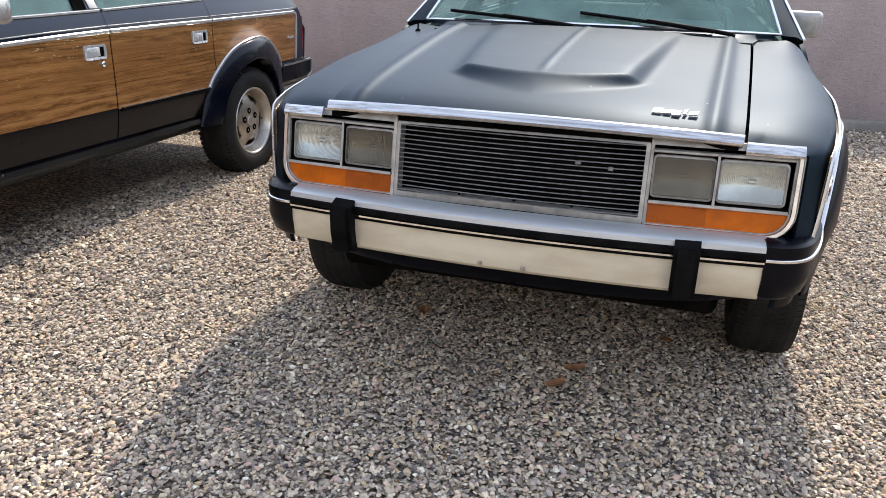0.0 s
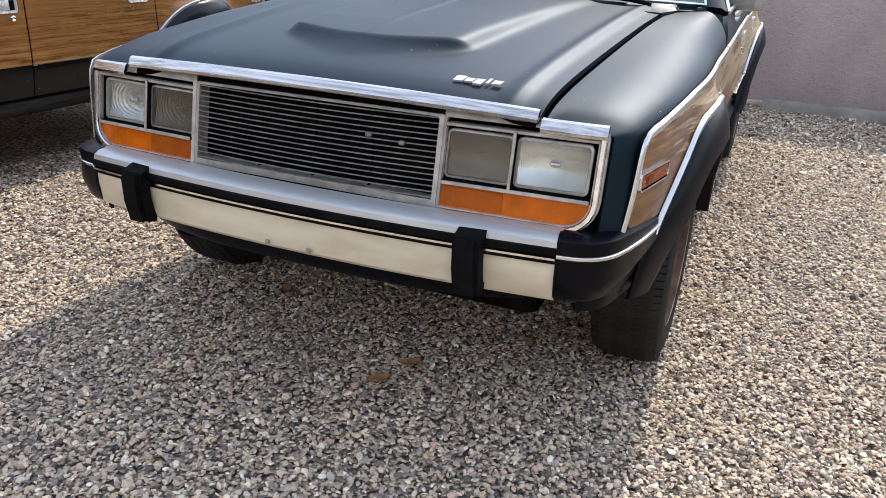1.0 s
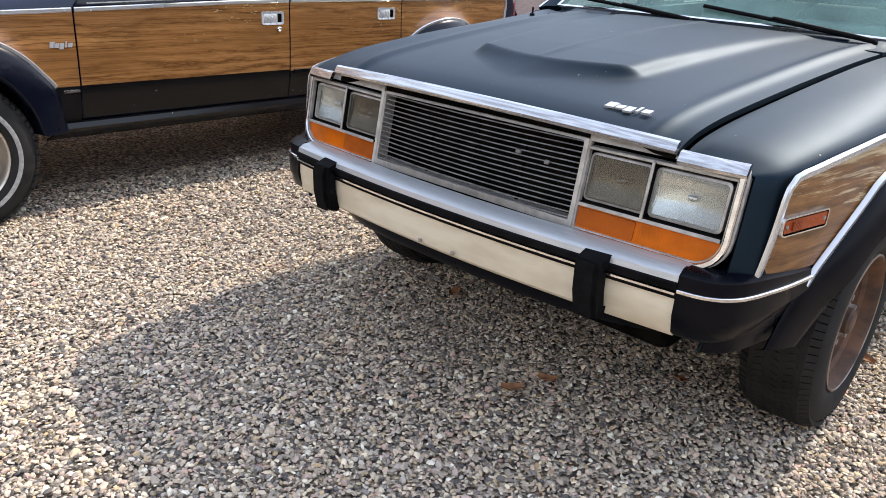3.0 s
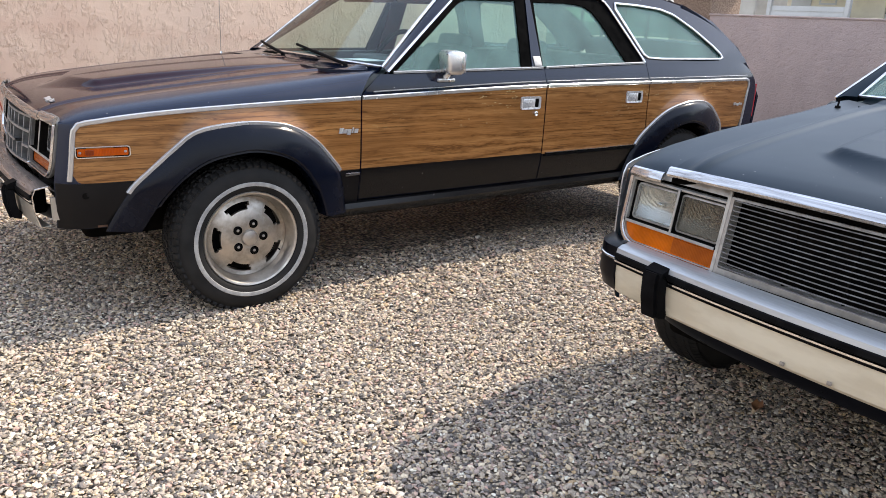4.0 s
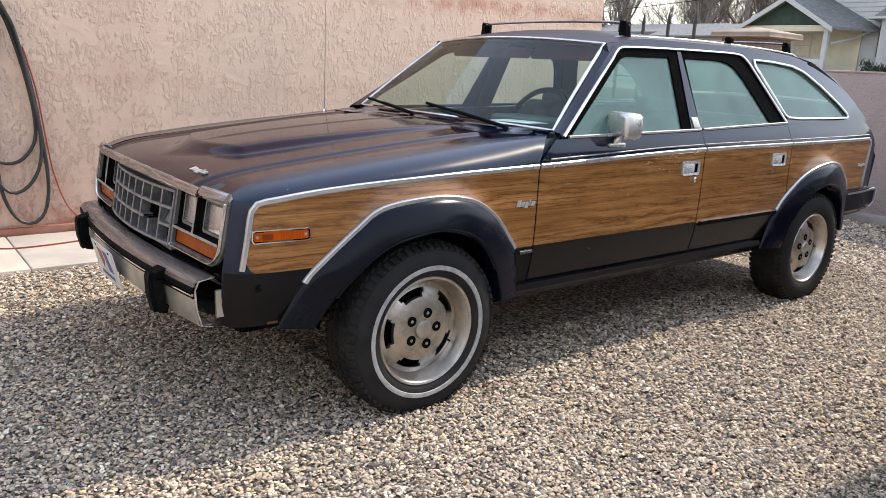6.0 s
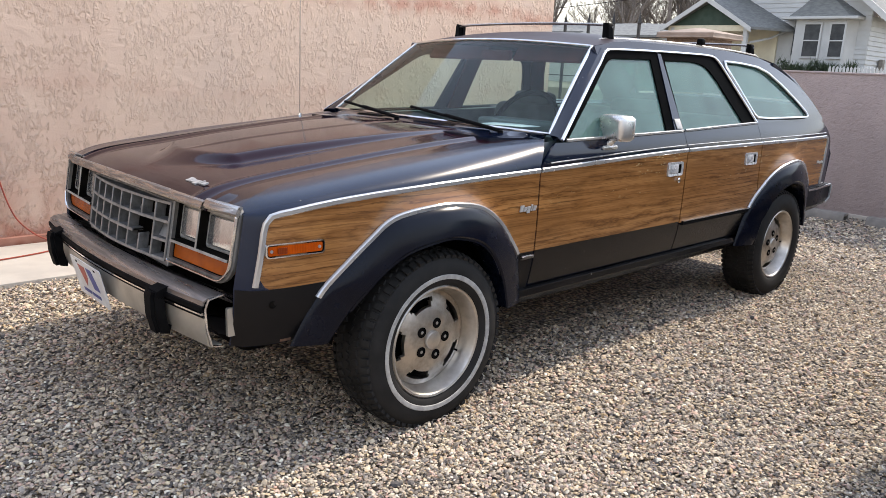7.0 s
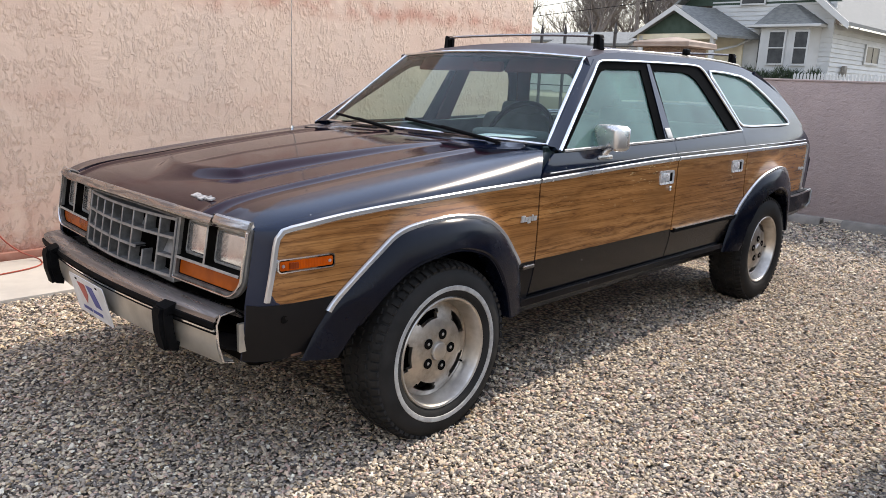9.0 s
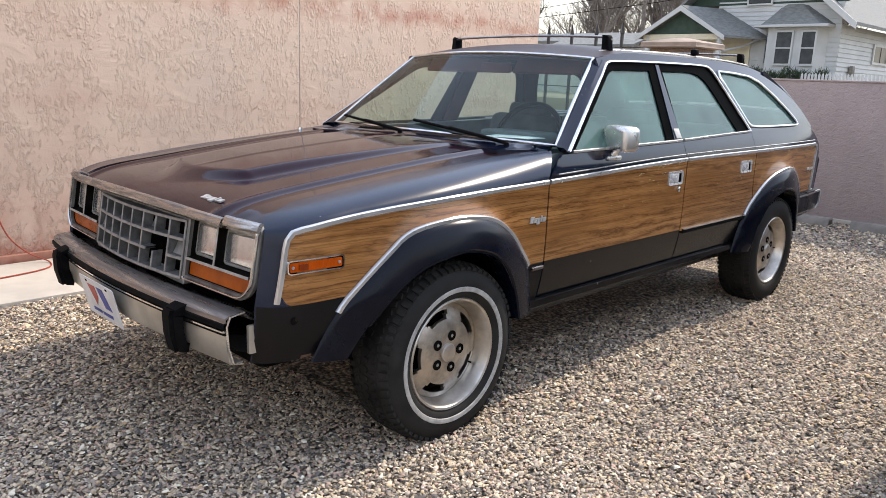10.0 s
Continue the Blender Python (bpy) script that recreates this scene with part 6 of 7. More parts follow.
wagon("station_wagon", "dull blue station wagon with bleached woodgrain sides and slatted grille", Matrix.Translation(CAR_B), dict(
    screen=M["wshield_dusty"], clear=True, top=M["paint_b"], track=0.757, size=1.0, ahead=0.0, wide=0.002, gz=(0.616, 0.800), skirt=M["flare"], rocker=M["paint_b"], fender=M["paint_b"], paint=M["paint_b"], flare=M["flare"], hood=M["paint_b"], lower=M["paint_b"], wood=M["wood_b"], marker=M["marker_red"], bulb=M["amber_dark"], bezel=M["bezel"], gap=0.007, recess=0.003, mirror=M["mirror_grey"], bumper_y=0.0, bumper_z=0.0, scoop=0.0, edge=0.014, hoodpose=pose(0, 0, 0.014, -0.25, 0.25, 0), lip=M["lipchrome"],
    badge=(0.395, -0.610, 0.862), lamps=[M["lamp_old"], M["lamp"], M["lamp_old"], M["lamp"]], lamp_labels=["yellowed headlamp", "clear headlamp", "dull headlamp", "clear headlamp"],
    amber=M["amber"], grille="slats", grille_mat=M["bezel"], grille_label="grille of thin horizontal slats", bumper=M["alu"], bumper_label="brushed bumper with dark rubber strip",
    bumper_half=0.655, face=M["cream"], face_label="cream lower bumper face", caps=True, wheel="steel", stripe=False))

# number plate blank with plain red and blue shapes
pl = thing("front_plate", "white novelty plate with red and blue shapes", "plate", Matrix.Translation(CAR_A) @ pose(-0.055, -0.852, 0.437, 13, 0, 0))
part("board", slabbed([V(x, 0.0, z) for x, z in rounded(-0.152, 0.152, -0.076, 0.076, 0.010)], 0.002, (0, -1, 0)), M["plate"], pl)
for x in (-0.09, 0.09):
    # bolt holes are black slabs on the board, shade given as colour
    part("bolt_hole", slabbed([V(x + 0.008 * u, -0.0012, 0.062 + 0.0035 * v) for u, v in ((-1, -1), (1, -1), (1, 1), (-1, 1))], 0.001, (0, -1, 0)), M["under"], pl)
part("red_shape", slabbed([V(-0.088, -0.0015, 0.052), V(-0.020, -0.0015, 0.052), V(-0.012, -0.0015, 0.010), V(-0.040, -0.0015, -0.026)], 0.001, (0, -1, 0)), M["platered"], pl)
part("blue_shape", slabbed([V(-0.004, -0.0015, 0.054), V(0.048, -0.0015, 0.054), V(0.092, -0.0015, -0.022), V(0.036, -0.0015, -0.022)], 0.001, (0, -1, 0)), M["plateblue"], pl)
for x, w in ((-0.052, 0.074), (0.038, 0.082)):
    part("line_bar", box((x, -0.0015, -0.048), (w, 0.001, 0.013), 0, 1), M["plateblue"], pl)

# roof rack of the wood-sided car
rack = thing("roof_rack", "black clamp-on roof bars over chrome rails", "roof rack", Matrix.Translation(CAR_A))
for s in (1, -1):
    rail = [(s * 0.515, 1.28, 1.404), (s * 0.515, 1.33, 1.420), (s * 0.520, 1.9, 1.434), (s * 0.530, 2.5, 1.426), (s * 0.535, 2.90, 1.408), (s * 0.535, 2.96, 1.390)]
    part("rail", tube([p - V(0, 0, 0.010) for p in resample(rail, 24)], 0.0065, 8), M["dullchrome"], rack, "chrome roof rail")
for y, z in ((1.385, 1.475), (2.87, 1.455)):
    bar = part("crossbar", tube(resample([(-0.53, y, z - 0.012), (-0.45, y, z + 0.004), (0.0, y, z + 0.012), (0.45, y, z + 0.004), (0.53, y, z - 0.012)], 20), 0.0065, 8), M["dullchrome"], rack, "thin steel crossbar")
    for s in (1, -1):
        part("clamp_foot", solid([[V(s * (0.50 + dx * w), y + dy, z + zz) for dx, dy in ((0.0, -0.016), (0.024, -0.018), (0.032, 0.0), (0.024, 0.018), (0.0, 0.016))] for zz, w in ((-0.060, 1.2), (-0.03, 1.0), (0.0, 0.9), (0.010, 0.6))], 0.02, (s, 0, 0)), M["black"], bar)
part("strap_knob", box((0.525, 2.235, 1.446), (0.035, 0.045, 0.034), 0.010, 2), M["black"], rack)

ant = thing("antenna", "thin whip antenna on the fender", "antenna", Matrix.Translation(CAR_A))
part("mast", tube([(-0.728, 0.46, 0.965), (-0.731, 0.463, 1.3), (-0.735, 0.468, 1.85)], 0.0022, 6), M["dullchrome"], ant)
part("base", tube([(-0.728, 0.46, 0.950), (-0.728, 0.46, 0.978)], 0.013, 12, None, 0.7), M["chrome"], ant)
ant2 = thing("antenna", "short antenna stub on the fender", "antenna", Matrix.Translation(CAR_B))
part("mast", tube([(-0.70, 0.46, 0.965), (-0.70, 0.463, 1.0)], 0.004, 6), M["black"], ant2)
part("base", tube([(-0.70, 0.46, 0.945), (-0.70, 0.46, 0.975)], 0.014, 12, None, 0.7), M["black"], ant2)

papers = part("folded_paper", solid([[V(-3.42 + x, 1.303 + y, 1.012 + 0.006 * math.sin(7 * x + 5 * y)) for x in span(0.32, 0.60, 7)] for y in span(0.70, 0.82, 5)], 0.002, (0, 0, 1)), M["paper"])
tagged(papers, "pale blue folded paper on the dashboard", "paper")

# ---- wall charger, cable and cord ----
ch = thing("wall_charger", "black wall-mounted car charger with coiled cable", "charger", Matrix.Translation((-6.0, 0.0, 0)))
body = []
for z, w, d in ((1.148, 0.062, 0.055), (1.165, 0.070, 0.075), (1.30, 0.080, 0.098), (1.45, 0.086, 0.105), (1.515, 0.080, 0.095), (1.535, 0.062, 0.065)):
    body.append([V(0.0, 0.435 - w, z), V(d * 0.65, 0.435 - w * 0.96, z), V(d, 0.435 - w * 0.55, z), V(d * 1.04, 0.435, z), V(d, 0.435 + w * 0.55, z), V(d * 0.65, 0.435 + w * 0.96, z), V(0.0, 0.435 + w, z)])
bm = solid(body, 0.006, (1, 0, 0))
slabbed(body[0], 0.004, (0, 0, -1), bm)
slabbed(body[-1], 0.004, (0, 0, 1), bm)
part("housing", bm, M["charger"], ch)
part("mark_bar", box((0.106, 0.435, 1.372), (0.002, 0.060, 0.008), 0.0005, 1), M["grey"], ch, "plain grey mark")
cab = thing("charging_cable", "thick black charging cable hung in loops", "cable", Matrix.Translation((-6.0, -0.008, 0.015)))
loops = [
    [(0.10, 0.50, 1.46), (0.05, 0.56, 1.34), (0.035, 0.635, 1.05), (0.03, 0.675, 0.78), (0.03, 0.66, 0.60), (0.04, 0.56, 0.485), (0.04, 0.44, 0.50), (0.04, 0.35, 0.66), (0.04, 0.325, 1.0), (0.05, 0.32, 1.3), (0.10, 0.37, 1.48)],
    [(0.11, 0.49, 1.49), (0.06, 0.59, 1.32), (0.05, 0.66, 0.95), (0.05, 0.70, 0.62), (0.05, 0.66, 0.40), (0.05, 0.54, 0.285), (0.05, 0.44, 0.36), (0.05, 0.39, 0.62), (0.05, 0.375, 0.95), (0.06, 0.345, 1.25), (0.11, 0.38, 1.49)],
    [(0.05, 0.435, 1.16), (0.05, 0.445, 0.95), (0.04, 0.440, 0.60), (0.04, 0.450, 0.32), (0.04, 0.510, 0.14), (0.04, 0.600, 0.075), (0.04, 0.690, 0.14), (0.04, 0.725, 0.33), (0.04, 0.71, 0.60), (0.04, 0.67, 0.95), (0.05, 0.60, 1.28), (0.10, 0.50, 1.50), (0.10, 0.42, 1.535)],
    [(0.05, 0.44, 1.18), (0.055, 0.445, 1.0), (0.05, 0.42, 0.86), (0.05, 0.36, 0.76), (0.05, 0.28, 0.70), (0.05, 0.16, 0.66)],
]
for k, lp in enumerate(loops):
    part("cable_loop", tube(resample(lp, 64), 0.0115 if k < 3 else 0.015, 8), M["cable"], cab)
part("connector", box((0.055, 0.365, 0.475), (0.03, 0.035, 0.075), 0.01, 2), M["cable"], cab)
cord = thing("extension_cord", "orange-red extension cord down the wall and over the concrete", "cord")
pts = [(-5.965, 0.63, 1.22), (-5.975, 0.69, 0.95), (-5.975, 0.725, 0.65), (-5.97, 0.755, 0.42), (-5.96, 0.82, 0.20), (-5.93, 0.92, 0.08), (-5.86, 1.02, 0.022), (-5.70, 0.95, 0.021), (-5.62, 0.70, 0.021), (-5.60, 0.45, 0.021), (-5.66, 0.28, 0.021), (-5.60, 0.10, 0.021), (-5.66, -0.05, 0.021), (-5.72, 0.02, 0.03), (-5.66, 0.16, 0.026), (-5.55, 0.2, 0.021)]
part("cord_line", tube(resample(pts, 120), 0.0045, 6), M["orange"], cord)

# ---- far end of the yard ----
for x0, x1, y, tilt in ((-4.95, -3.18, 7.16, 0.0), (-3.0, -1.25, 7.22, 1.5), (0.55, 2.3, 7.30, -1.0)):
    ws2 = solid([[V(x, dy, z) for x in span(x0 - (x0 + x1) / 2, x1 - (x0 + x1) / 2, 9)] for dy, z in ((-0.075, -0.02), (-0.065, 0.055), (-0.045, 0.075), (0.045, 0.075), (0.065, 0.055), (0.075, -0.02))], 0.02, (0, 0, 1))
    st = part("wheel_stop", ws2, M["concrete_dk"])
    st.matrix_basis = pose((x0 + x1) / 2, y, 0, 0, 0, tilt)
    tagged(st, "weathered concrete wheel stop on gravel", "wheel stop", "wheel stops")

pil = thing("gate_pillar", "brown aggregate pillar with sandstone cap", "pillar", Matrix.Translation((-5.22, 7.74, 0)))
part("shaft", box((0, 0, 0.845), (0.53, 0.53, 1.69), 0.02, 2), M["stonepost"], pil)
part("cap", solid([[V(w * sx, w * sy, z) for sx, sy in ((-1, -1), (0, -1), (1, -1), (1, 0), (1, 1), (0, 1), (-1, 1), (-1, 0), (-1, -1))] for z, w in ((1.685, 0.28), (1.695, 0.345), (1.735, 0.345), (1.745, 0.33), (1.80, 0.04))], 0.01, (0, 0, 1)), M["cap"], pil)

fen = thing("iron_fence", "black iron fence with spear-topped posts and wires", "fence")
for k in range(7):
    x = -8.25 + 0.372 * k
    post = part("post", box((x, 7.72, 0.93), (0.032, 0.032, 1.86), 0.003, 1), M["iron"], fen)
    add_bm = bmesh.new()
    add(add_bm, [V(x - 0.032, 7.72, 1.86), V(x, 7.688, 1.86), V(x + 0.032, 7.72, 1.86), V(x, 7.752, 1.86), V(x, 7.72, 2.0), V(x, 7.72, 1.83)], [(0, 1, 4), (1, 2, 4), (2, 3, 4), (3, 0, 4), (1, 0, 5), (2, 1, 5), (3, 2, 5), (0, 3, 5)])
    part("spear_head", add_bm, M["iron"], post)
for z in (1.22, 1.50, 1.70):
    part("wire", tube([(-8.2, 7.72, z), (-6.8, 7.72, z - 0.015), (-5.5, 7.72, z)], 0.006, 6), M["iron"], fen)
part("fence_foot", box((-7.0, 7.72, 0.2), (2.9, 0.12, 0.45), 0.01, 1), M["concrete_dk"], fen)

# ---- house across the street ----
hs = thing("house", "white clapboard house with green gables and grey shingle roof", "house")
YH = 34.0


def clapboards(parent, x0, x1, z0, z1, y, name="wall"):
    whole = part(name, box(((x0 + x1) / 2, y + 0.08, (z0 + z1) / 2), (x1 - x0, 0.06, z1 - z0), 0, 1), M["siding"], parent)
    n = max(1, int((z1 - z0) / 0.19))
    for k in range(n):
        bm = bmesh.new()
        a, b = z0 + (z1 - z0) * k / n, z0 + (z1 - z0) * (k + 1) / n
        add(bm, [V(x0, y - 0.03, a), V(x1, y - 0.03, a), V(x1, y, b), V(x0, y, b), V(x0, y + 0.04, a), V(x1, y + 0.04, a), V(x1, y + 0.04, b), V(x0, y + 0.04, b)],
            [(0, 1, 2, 3), (4, 7, 6, 5), (0, 4, 5, 1), (3, 2, 6, 7), (0, 3, 7, 4), (1, 5, 6, 2)])
        part("board", bm, M["siding"], whole)
    return whole


def sash(parent, x0, x1, z0, z1, y):
    w = part("window", ring([V(x0 - 0.07, y, z0 - 0.07), V(x1 + 0.07, y, z0 - 0.07), V(x1 + 0.07, y, z1 + 0.07), V(x0 - 0.07, y, z1 + 0.07)], [V(x0, y, z0), V(x1, y, z0), V(x1, y, z1), V(x0, y, z1)], 0.08, (0, -1, 0)), M["siding"], parent)
    zm = (z0 + z1) / 2
    part("pane", box(((x0 + x1) / 2, y + 0.05, (z0 + zm) / 2), (x1 - x0, 0.02, zm - z0 - 0.05), 0, 1), M["winglass"], w)
    part("pane", box(((x0 + x1) / 2, y + 0.03, (z1 + zm) / 2), (x1 - x0, 0.02, z1 - zm - 0.03), 0, 1), M["winglass"], w)
    part("sash_rail", box(((x0 + x1) / 2, y + 0.02, zm), (x1 - x0, 0.04, 0.05), 0.005, 1), M["siding"], w)
    return w


clapboards(hs, -17.6, -12.2, 0.6, 5.2, YH)
clapboards(hs, -20.0, -16.6, 0.6, 2.2, YH - 1.9, "porch_wall")
part("porch_back_wall", box((-18.1, YH - 0.06, 2.05), (4.4, 0.12, 2.9), 0.01, 1), M["siding_cr"], hs)
part("porch_door", box((-19.6, YH - 0.14, 2.05), (0.95, 0.06, 2.1), 0.02, 1), M["siding"], hs)
sash(hs, -18.7, -18.05, 2.4, 3.25, YH - 0.14)
for x in (-20.0, -16.5):
    part("porch_post", box((x, YH - 1.9, 2.5), (0.2, 0.2, 2.0), 0.02, 1), M["siding"], hs)
part("porch_beam", box((-18.28, YH - 1.9, 3.44), (3.9, 0.18, 0.26), 0.02, 1), M["siding_cr"], hs)
part("gable", slabbed([V(-20.0, YH - 1.95, 3.58), V(-16.6, YH - 1.95, 3.58), V(-18.28, YH - 1.95, 4.55)], 0.15, (0, -1, 0)), M["green"], hs, "dark green porch gable")
for sx, xe in ((-1, -20.45), (1, -16.12)):
    part("porch_roof", slabbed([V(-18.28, YH - 2.3, 4.80), V(xe, YH - 2.3, 3.48), V(xe + (0 if sx < 0 else 1.2), YH + 0.4, 3.48), V(-18.28 + (0 if sx < 0 else 1.0), YH + 0.4, 4.80)], 0.10, (0, 0, 1)), M["shingle"], hs, "grey shingle porch roof")
    part("rake_board", slabbed([V(-18.28, YH - 2.34, 4.78), V(xe, YH - 2.34, 3.46), V(xe, YH - 2.34, 3.27), V(-18.28, YH - 2.34, 4.55)], 0.06, (0, -1, 0)), M["siding"], hs)
part("downpipe", tube([(-15.5, YH - 0.3, 3.4), (-16.0, YH - 0.6, 3.1), (-16.35, YH - 1.8, 2.85)], 0.05, 8), M["siding"], hs)
# bay window
bay = part("bay_window", box((-14.0, YH - 0.2, 0.75), (2.4, 0.4, 0.3), 0.02, 1), M["siding"], hs, "white bay window with small shingle roof")
part("bay_wall", slabbed([V(-15.25, YH, 0.6), V(-14.98, YH - 0.55, 0.6), V(-12.95, YH - 0.55, 0.6), V(-12.65, YH, 0.6)], -3.35, (0, 0, 1)), M["siding"], bay)
part("bay_roof", solid([[V(-15.62, YH + 0.05, 4.0), V(-15.2, YH - 0.85, 4.0), V(-12.75, YH - 0.85, 4.0), V(-12.4, YH + 0.05, 4.0)], [V(-14.7, YH + 0.05, 4.88), V(-14.5, YH - 0.02, 4.88), V(-13.9, YH - 0.02, 4.88), V(-13.7, YH + 0.05, 4.88)]], 0.06, (0, -1, 1)), M["shingle"], bay)
part("bay_eave", box((-13.98, YH - 0.45, 3.93), (3.1, 0.85, 0.12), 0.02, 1), M["siding"], bay)
for a, b in ((-14.55, -13.92), (-13.48, -12.96)):
    sash(bay, a, b, 2.36, 3.68, YH - 0.64)
part("side_pane", slabbed([V(-15.22, YH - 0.12, 2.4), V(-15.06, YH - 0.46, 2.4), V(-15.06, YH - 0.46, 3.65), V(-15.22, YH - 0.12, 3.65)], 0.03, (-1, -0.5, 0)), M["winglass"], bay)
# upper gable and main roof
part("gable", slabbed([V(-19.6, YH - 0.02, 4.92), V(-12.0, YH - 0.02, 4.92), V(-15.9, YH - 0.02, 7.6)], 0.12, (0, -1, 0)), M["green"], hs, "dark green upper gable")
sash(hs, -16.2, -15.2, 4.95, 6.0, YH - 0.12)
part("main_roof", slabbed([V(-15.9, YH - 0.7, 7.75), V(-11.45, YH - 0.7, 4.05), V(-11.45, YH + 14, 4.05), V(-15.9, YH + 14, 7.75)], 0.14, (0, 0, 1)), M["shingle"], hs, "grey shingle main roof")
part("main_roof", slabbed([V(-15.9, YH - 0.7, 7.75), V(-20.3, YH - 0.7, 4.05), V(-20.3, YH + 14, 4.05), V(-15.9, YH + 14, 7.75)], 0.14, (0, 0, 1)), M["shingle"], hs)
part("rake_board", slabbed([V(-15.9, YH - 0.75, 7.75), V(-11.42, YH - 0.75, 4.03), V(-11.42, YH - 0.75, 3.75), V(-15.9, YH - 0.75, 7.45)], 0.06, (0, -1, 0)), M["siding"], hs)
sw = part("side_wall", box((-12.26, YH + 6.5, 2.3), (0.06, 13, 3.4), 0, 1), M["siding"], hs)
for k in range(18):
    a, b = 0.6 + 0.19 * k, 0.6 + 0.19 * (k + 1)
    part("board", slabbed([V(-12.16, YH, a), V(-12.16, YH + 13, a), V(-12.2, YH + 13, b), V(-12.2, YH, b)], 0.03, (1, 0, 0.2)), M["siding"], sw)
w = part("window", ring([V(-12.10, YH + 4.4, 2.55), V(-12.10, YH + 6.6, 2.55), V(-12.10, YH + 6.6, 3.45), V(-12.10, YH + 4.4, 3.45)], [V(-12.10, YH + 4.55, 2.65), V(-12.10, YH + 6.45, 2.65), V(-12.10, YH + 6.45, 3.35), V(-12.10, YH + 4.55, 3.35)], 0.06, (1, 0, 0)), M["siding"], hs)
part("pane", box((-12.135, YH + 5.0, 3.0), (0.02, 0.88, 0.7), 0, 1), M["winglass"], w)
part("pane", box((-12.135, YH + 6.0, 3.0), (0.02, 0.88, 0.7), 0, 1), M["winglass"], w)
part("power_meter", box((-12.05, YH + 1.6, 2.15), (0.18, 0.30, 0.45), 0.04, 2), M["concrete_dk"], hs)

bsh = thing("juniper_hedge", "dark green juniper hedge below the bay window", "hedge", kind="stuff")
rng = random.Random(5)
bm = bmesh.new()
for k in range(3200):
    x, y = rng.uniform(-14.9, -11.9), YH - 1.6 + rng.uniform(-0.5, 0.5)
    z = rng.uniform(1.0, 1.95 + 0.10 * math.sin(x * 4.1) + 0.08 * math.sin(x * 9.7 + 1))
    d = V(rng.uniform(-0.5, 0.5), rng.uniform(-0.6, 0.3), rng.uniform(0.3, 1)).normalized() * rng.uniform(0.16, 0.36)
    sd = d.cross(V(rng.random(), rng.random(), rng.random())).normalized() * 0.025
    add(bm, [V(x, y, z) - sd, V(x, y, z) + sd, V(x, y, z) + d], [(0, 1, 2)])
part("sprays", bm, M["bush"], bsh)
pk = thing("picket_fence", "low white picket fence", "fence")
for k in range(44):
    x = -12.45 + 0.13 * k
    b2 = slabbed([V(x, YH - 3, 0.6), V(x + 0.08, YH - 3, 0.6), V(x + 0.08, YH - 3, 1.88), V(x + 0.04, YH - 3, 1.95), V(x, YH - 3, 1.88)], 0.03, (0, -1, 0))
    part("picket", b2, M["siding"], pk)
part("fence_rail", box((-9.6, YH - 2.96, 1.65), (5.7, 0.04, 0.08), 0.005, 1), M["siding"], pk)

bank = part("far_lawn", box((-15, 67, -0.3), (160, 80, 1.9), 0.3, 2), M["dirt"])
tagged(bank, "dry winter lawn rising across the street", "lawn", kind="structure")
shd = thing("garage", "pale garage with low roof behind trees", "garage")
part("wall", box((-33.0, 43.0, 2.25), (9.0, 5.0, 3.3), 0.05, 1), M["shed"], shd)
part("roof", slabbed([V(-38.0, 40.2, 3.85), V(-28.0, 40.2, 3.85), V(-28.0, 43.0, 4.5), V(-38.0, 43.0, 4.5)], 0.12, (0, 0, 1)), M["shingle"], shd)
shd2 = thing("garage", "grey gabled shed beyond the iron fence", "garage")
part("wall", box((-25.6, 38.0, 1.95), (4.6, 4.0, 2.9), 0.05, 1), M["shed"], shd2)
part("roof", slabbed([V(-28.3, 35.6, 3.35), V(-22.9, 35.6, 3.35), V(-22.9, 38.0, 4.1), V(-28.3, 38.0, 4.1)], 0.12, (0, 0, 1)), M["shingle"], shd2)


def bare_tree(x, y, h, seed):
    rng = random.Random(seed)
    tr = thing("bare_tree", "leafless grey-brown street tree", "tree", Matrix.Translation((x, y, 0.6)), "bare street trees")
    trunk, twigs = bmesh.new(), bmesh.new()

    def grow(p, d, ln, r, lev):
        q = [p]
        for k in range(3):
            d = (d + V(rng.uniform(-1, 1), rng.uniform(-1, 1), rng.uniform(-0.3, 0.8)) * 0.16).normalized()
            q.append(q[-1] + d * ln / 3)
        tube(q, r, 6 if lev < 2 else 3, trunk if lev < 2 else twigs, 0.6)
        if lev == 6:
            return
        for k in range(3 if lev < 5 else 4):
            at = q[rng.randint(1, 3)] if k else q[3]
            nd = (d + V(rng.uniform(-1, 1), rng.uniform(-1, 1), rng.uniform(-0.25, 0.7)) * 0.75).normalized()
            grow(at, nd, ln * rng.uniform(0.55, 0.78), max(r * 0.55, 0.012), lev + 1)

    grow(V(0, 0, 0), V(0, 0, 1), h * 0.3, h * 0.022, 0)
    part("trunk", trunk, M["bark"], tr)
    part("crown", twigs, M["bark"], tr, "fine bare twigs")
    return tr


for k, (x, y, h) in enumerate(((-39.5, 47, 13.5), (-34.5, 50, 14.5), (-37.2, 43, 11.0), (-31.8, 46, 12.5), (-28.0, 54, 14.0), (-43.0, 52, 14.0), (-24.5, 57, 14.0), (-33.0, 56, 15.0))):
    grown = bare_tree(x, y, h, 11 + k)
    for m in range(3):
        copy_thing(grown, pose(x + 2.3 - 4.1 * m + (5.5 if m > 1 else 0), y + 7 + 5 * m, 0.6, 0, 0, 70 + 95 * m + 20 * k))
pole = thing("utility_pole", "wooden utility pole with wires", "utility pole")
part("shaft", tube([(-28.1, 45, 0), (-28.1, 45, 9.5)], 0.14, 10, None, 0.8), M["bark"], pole)
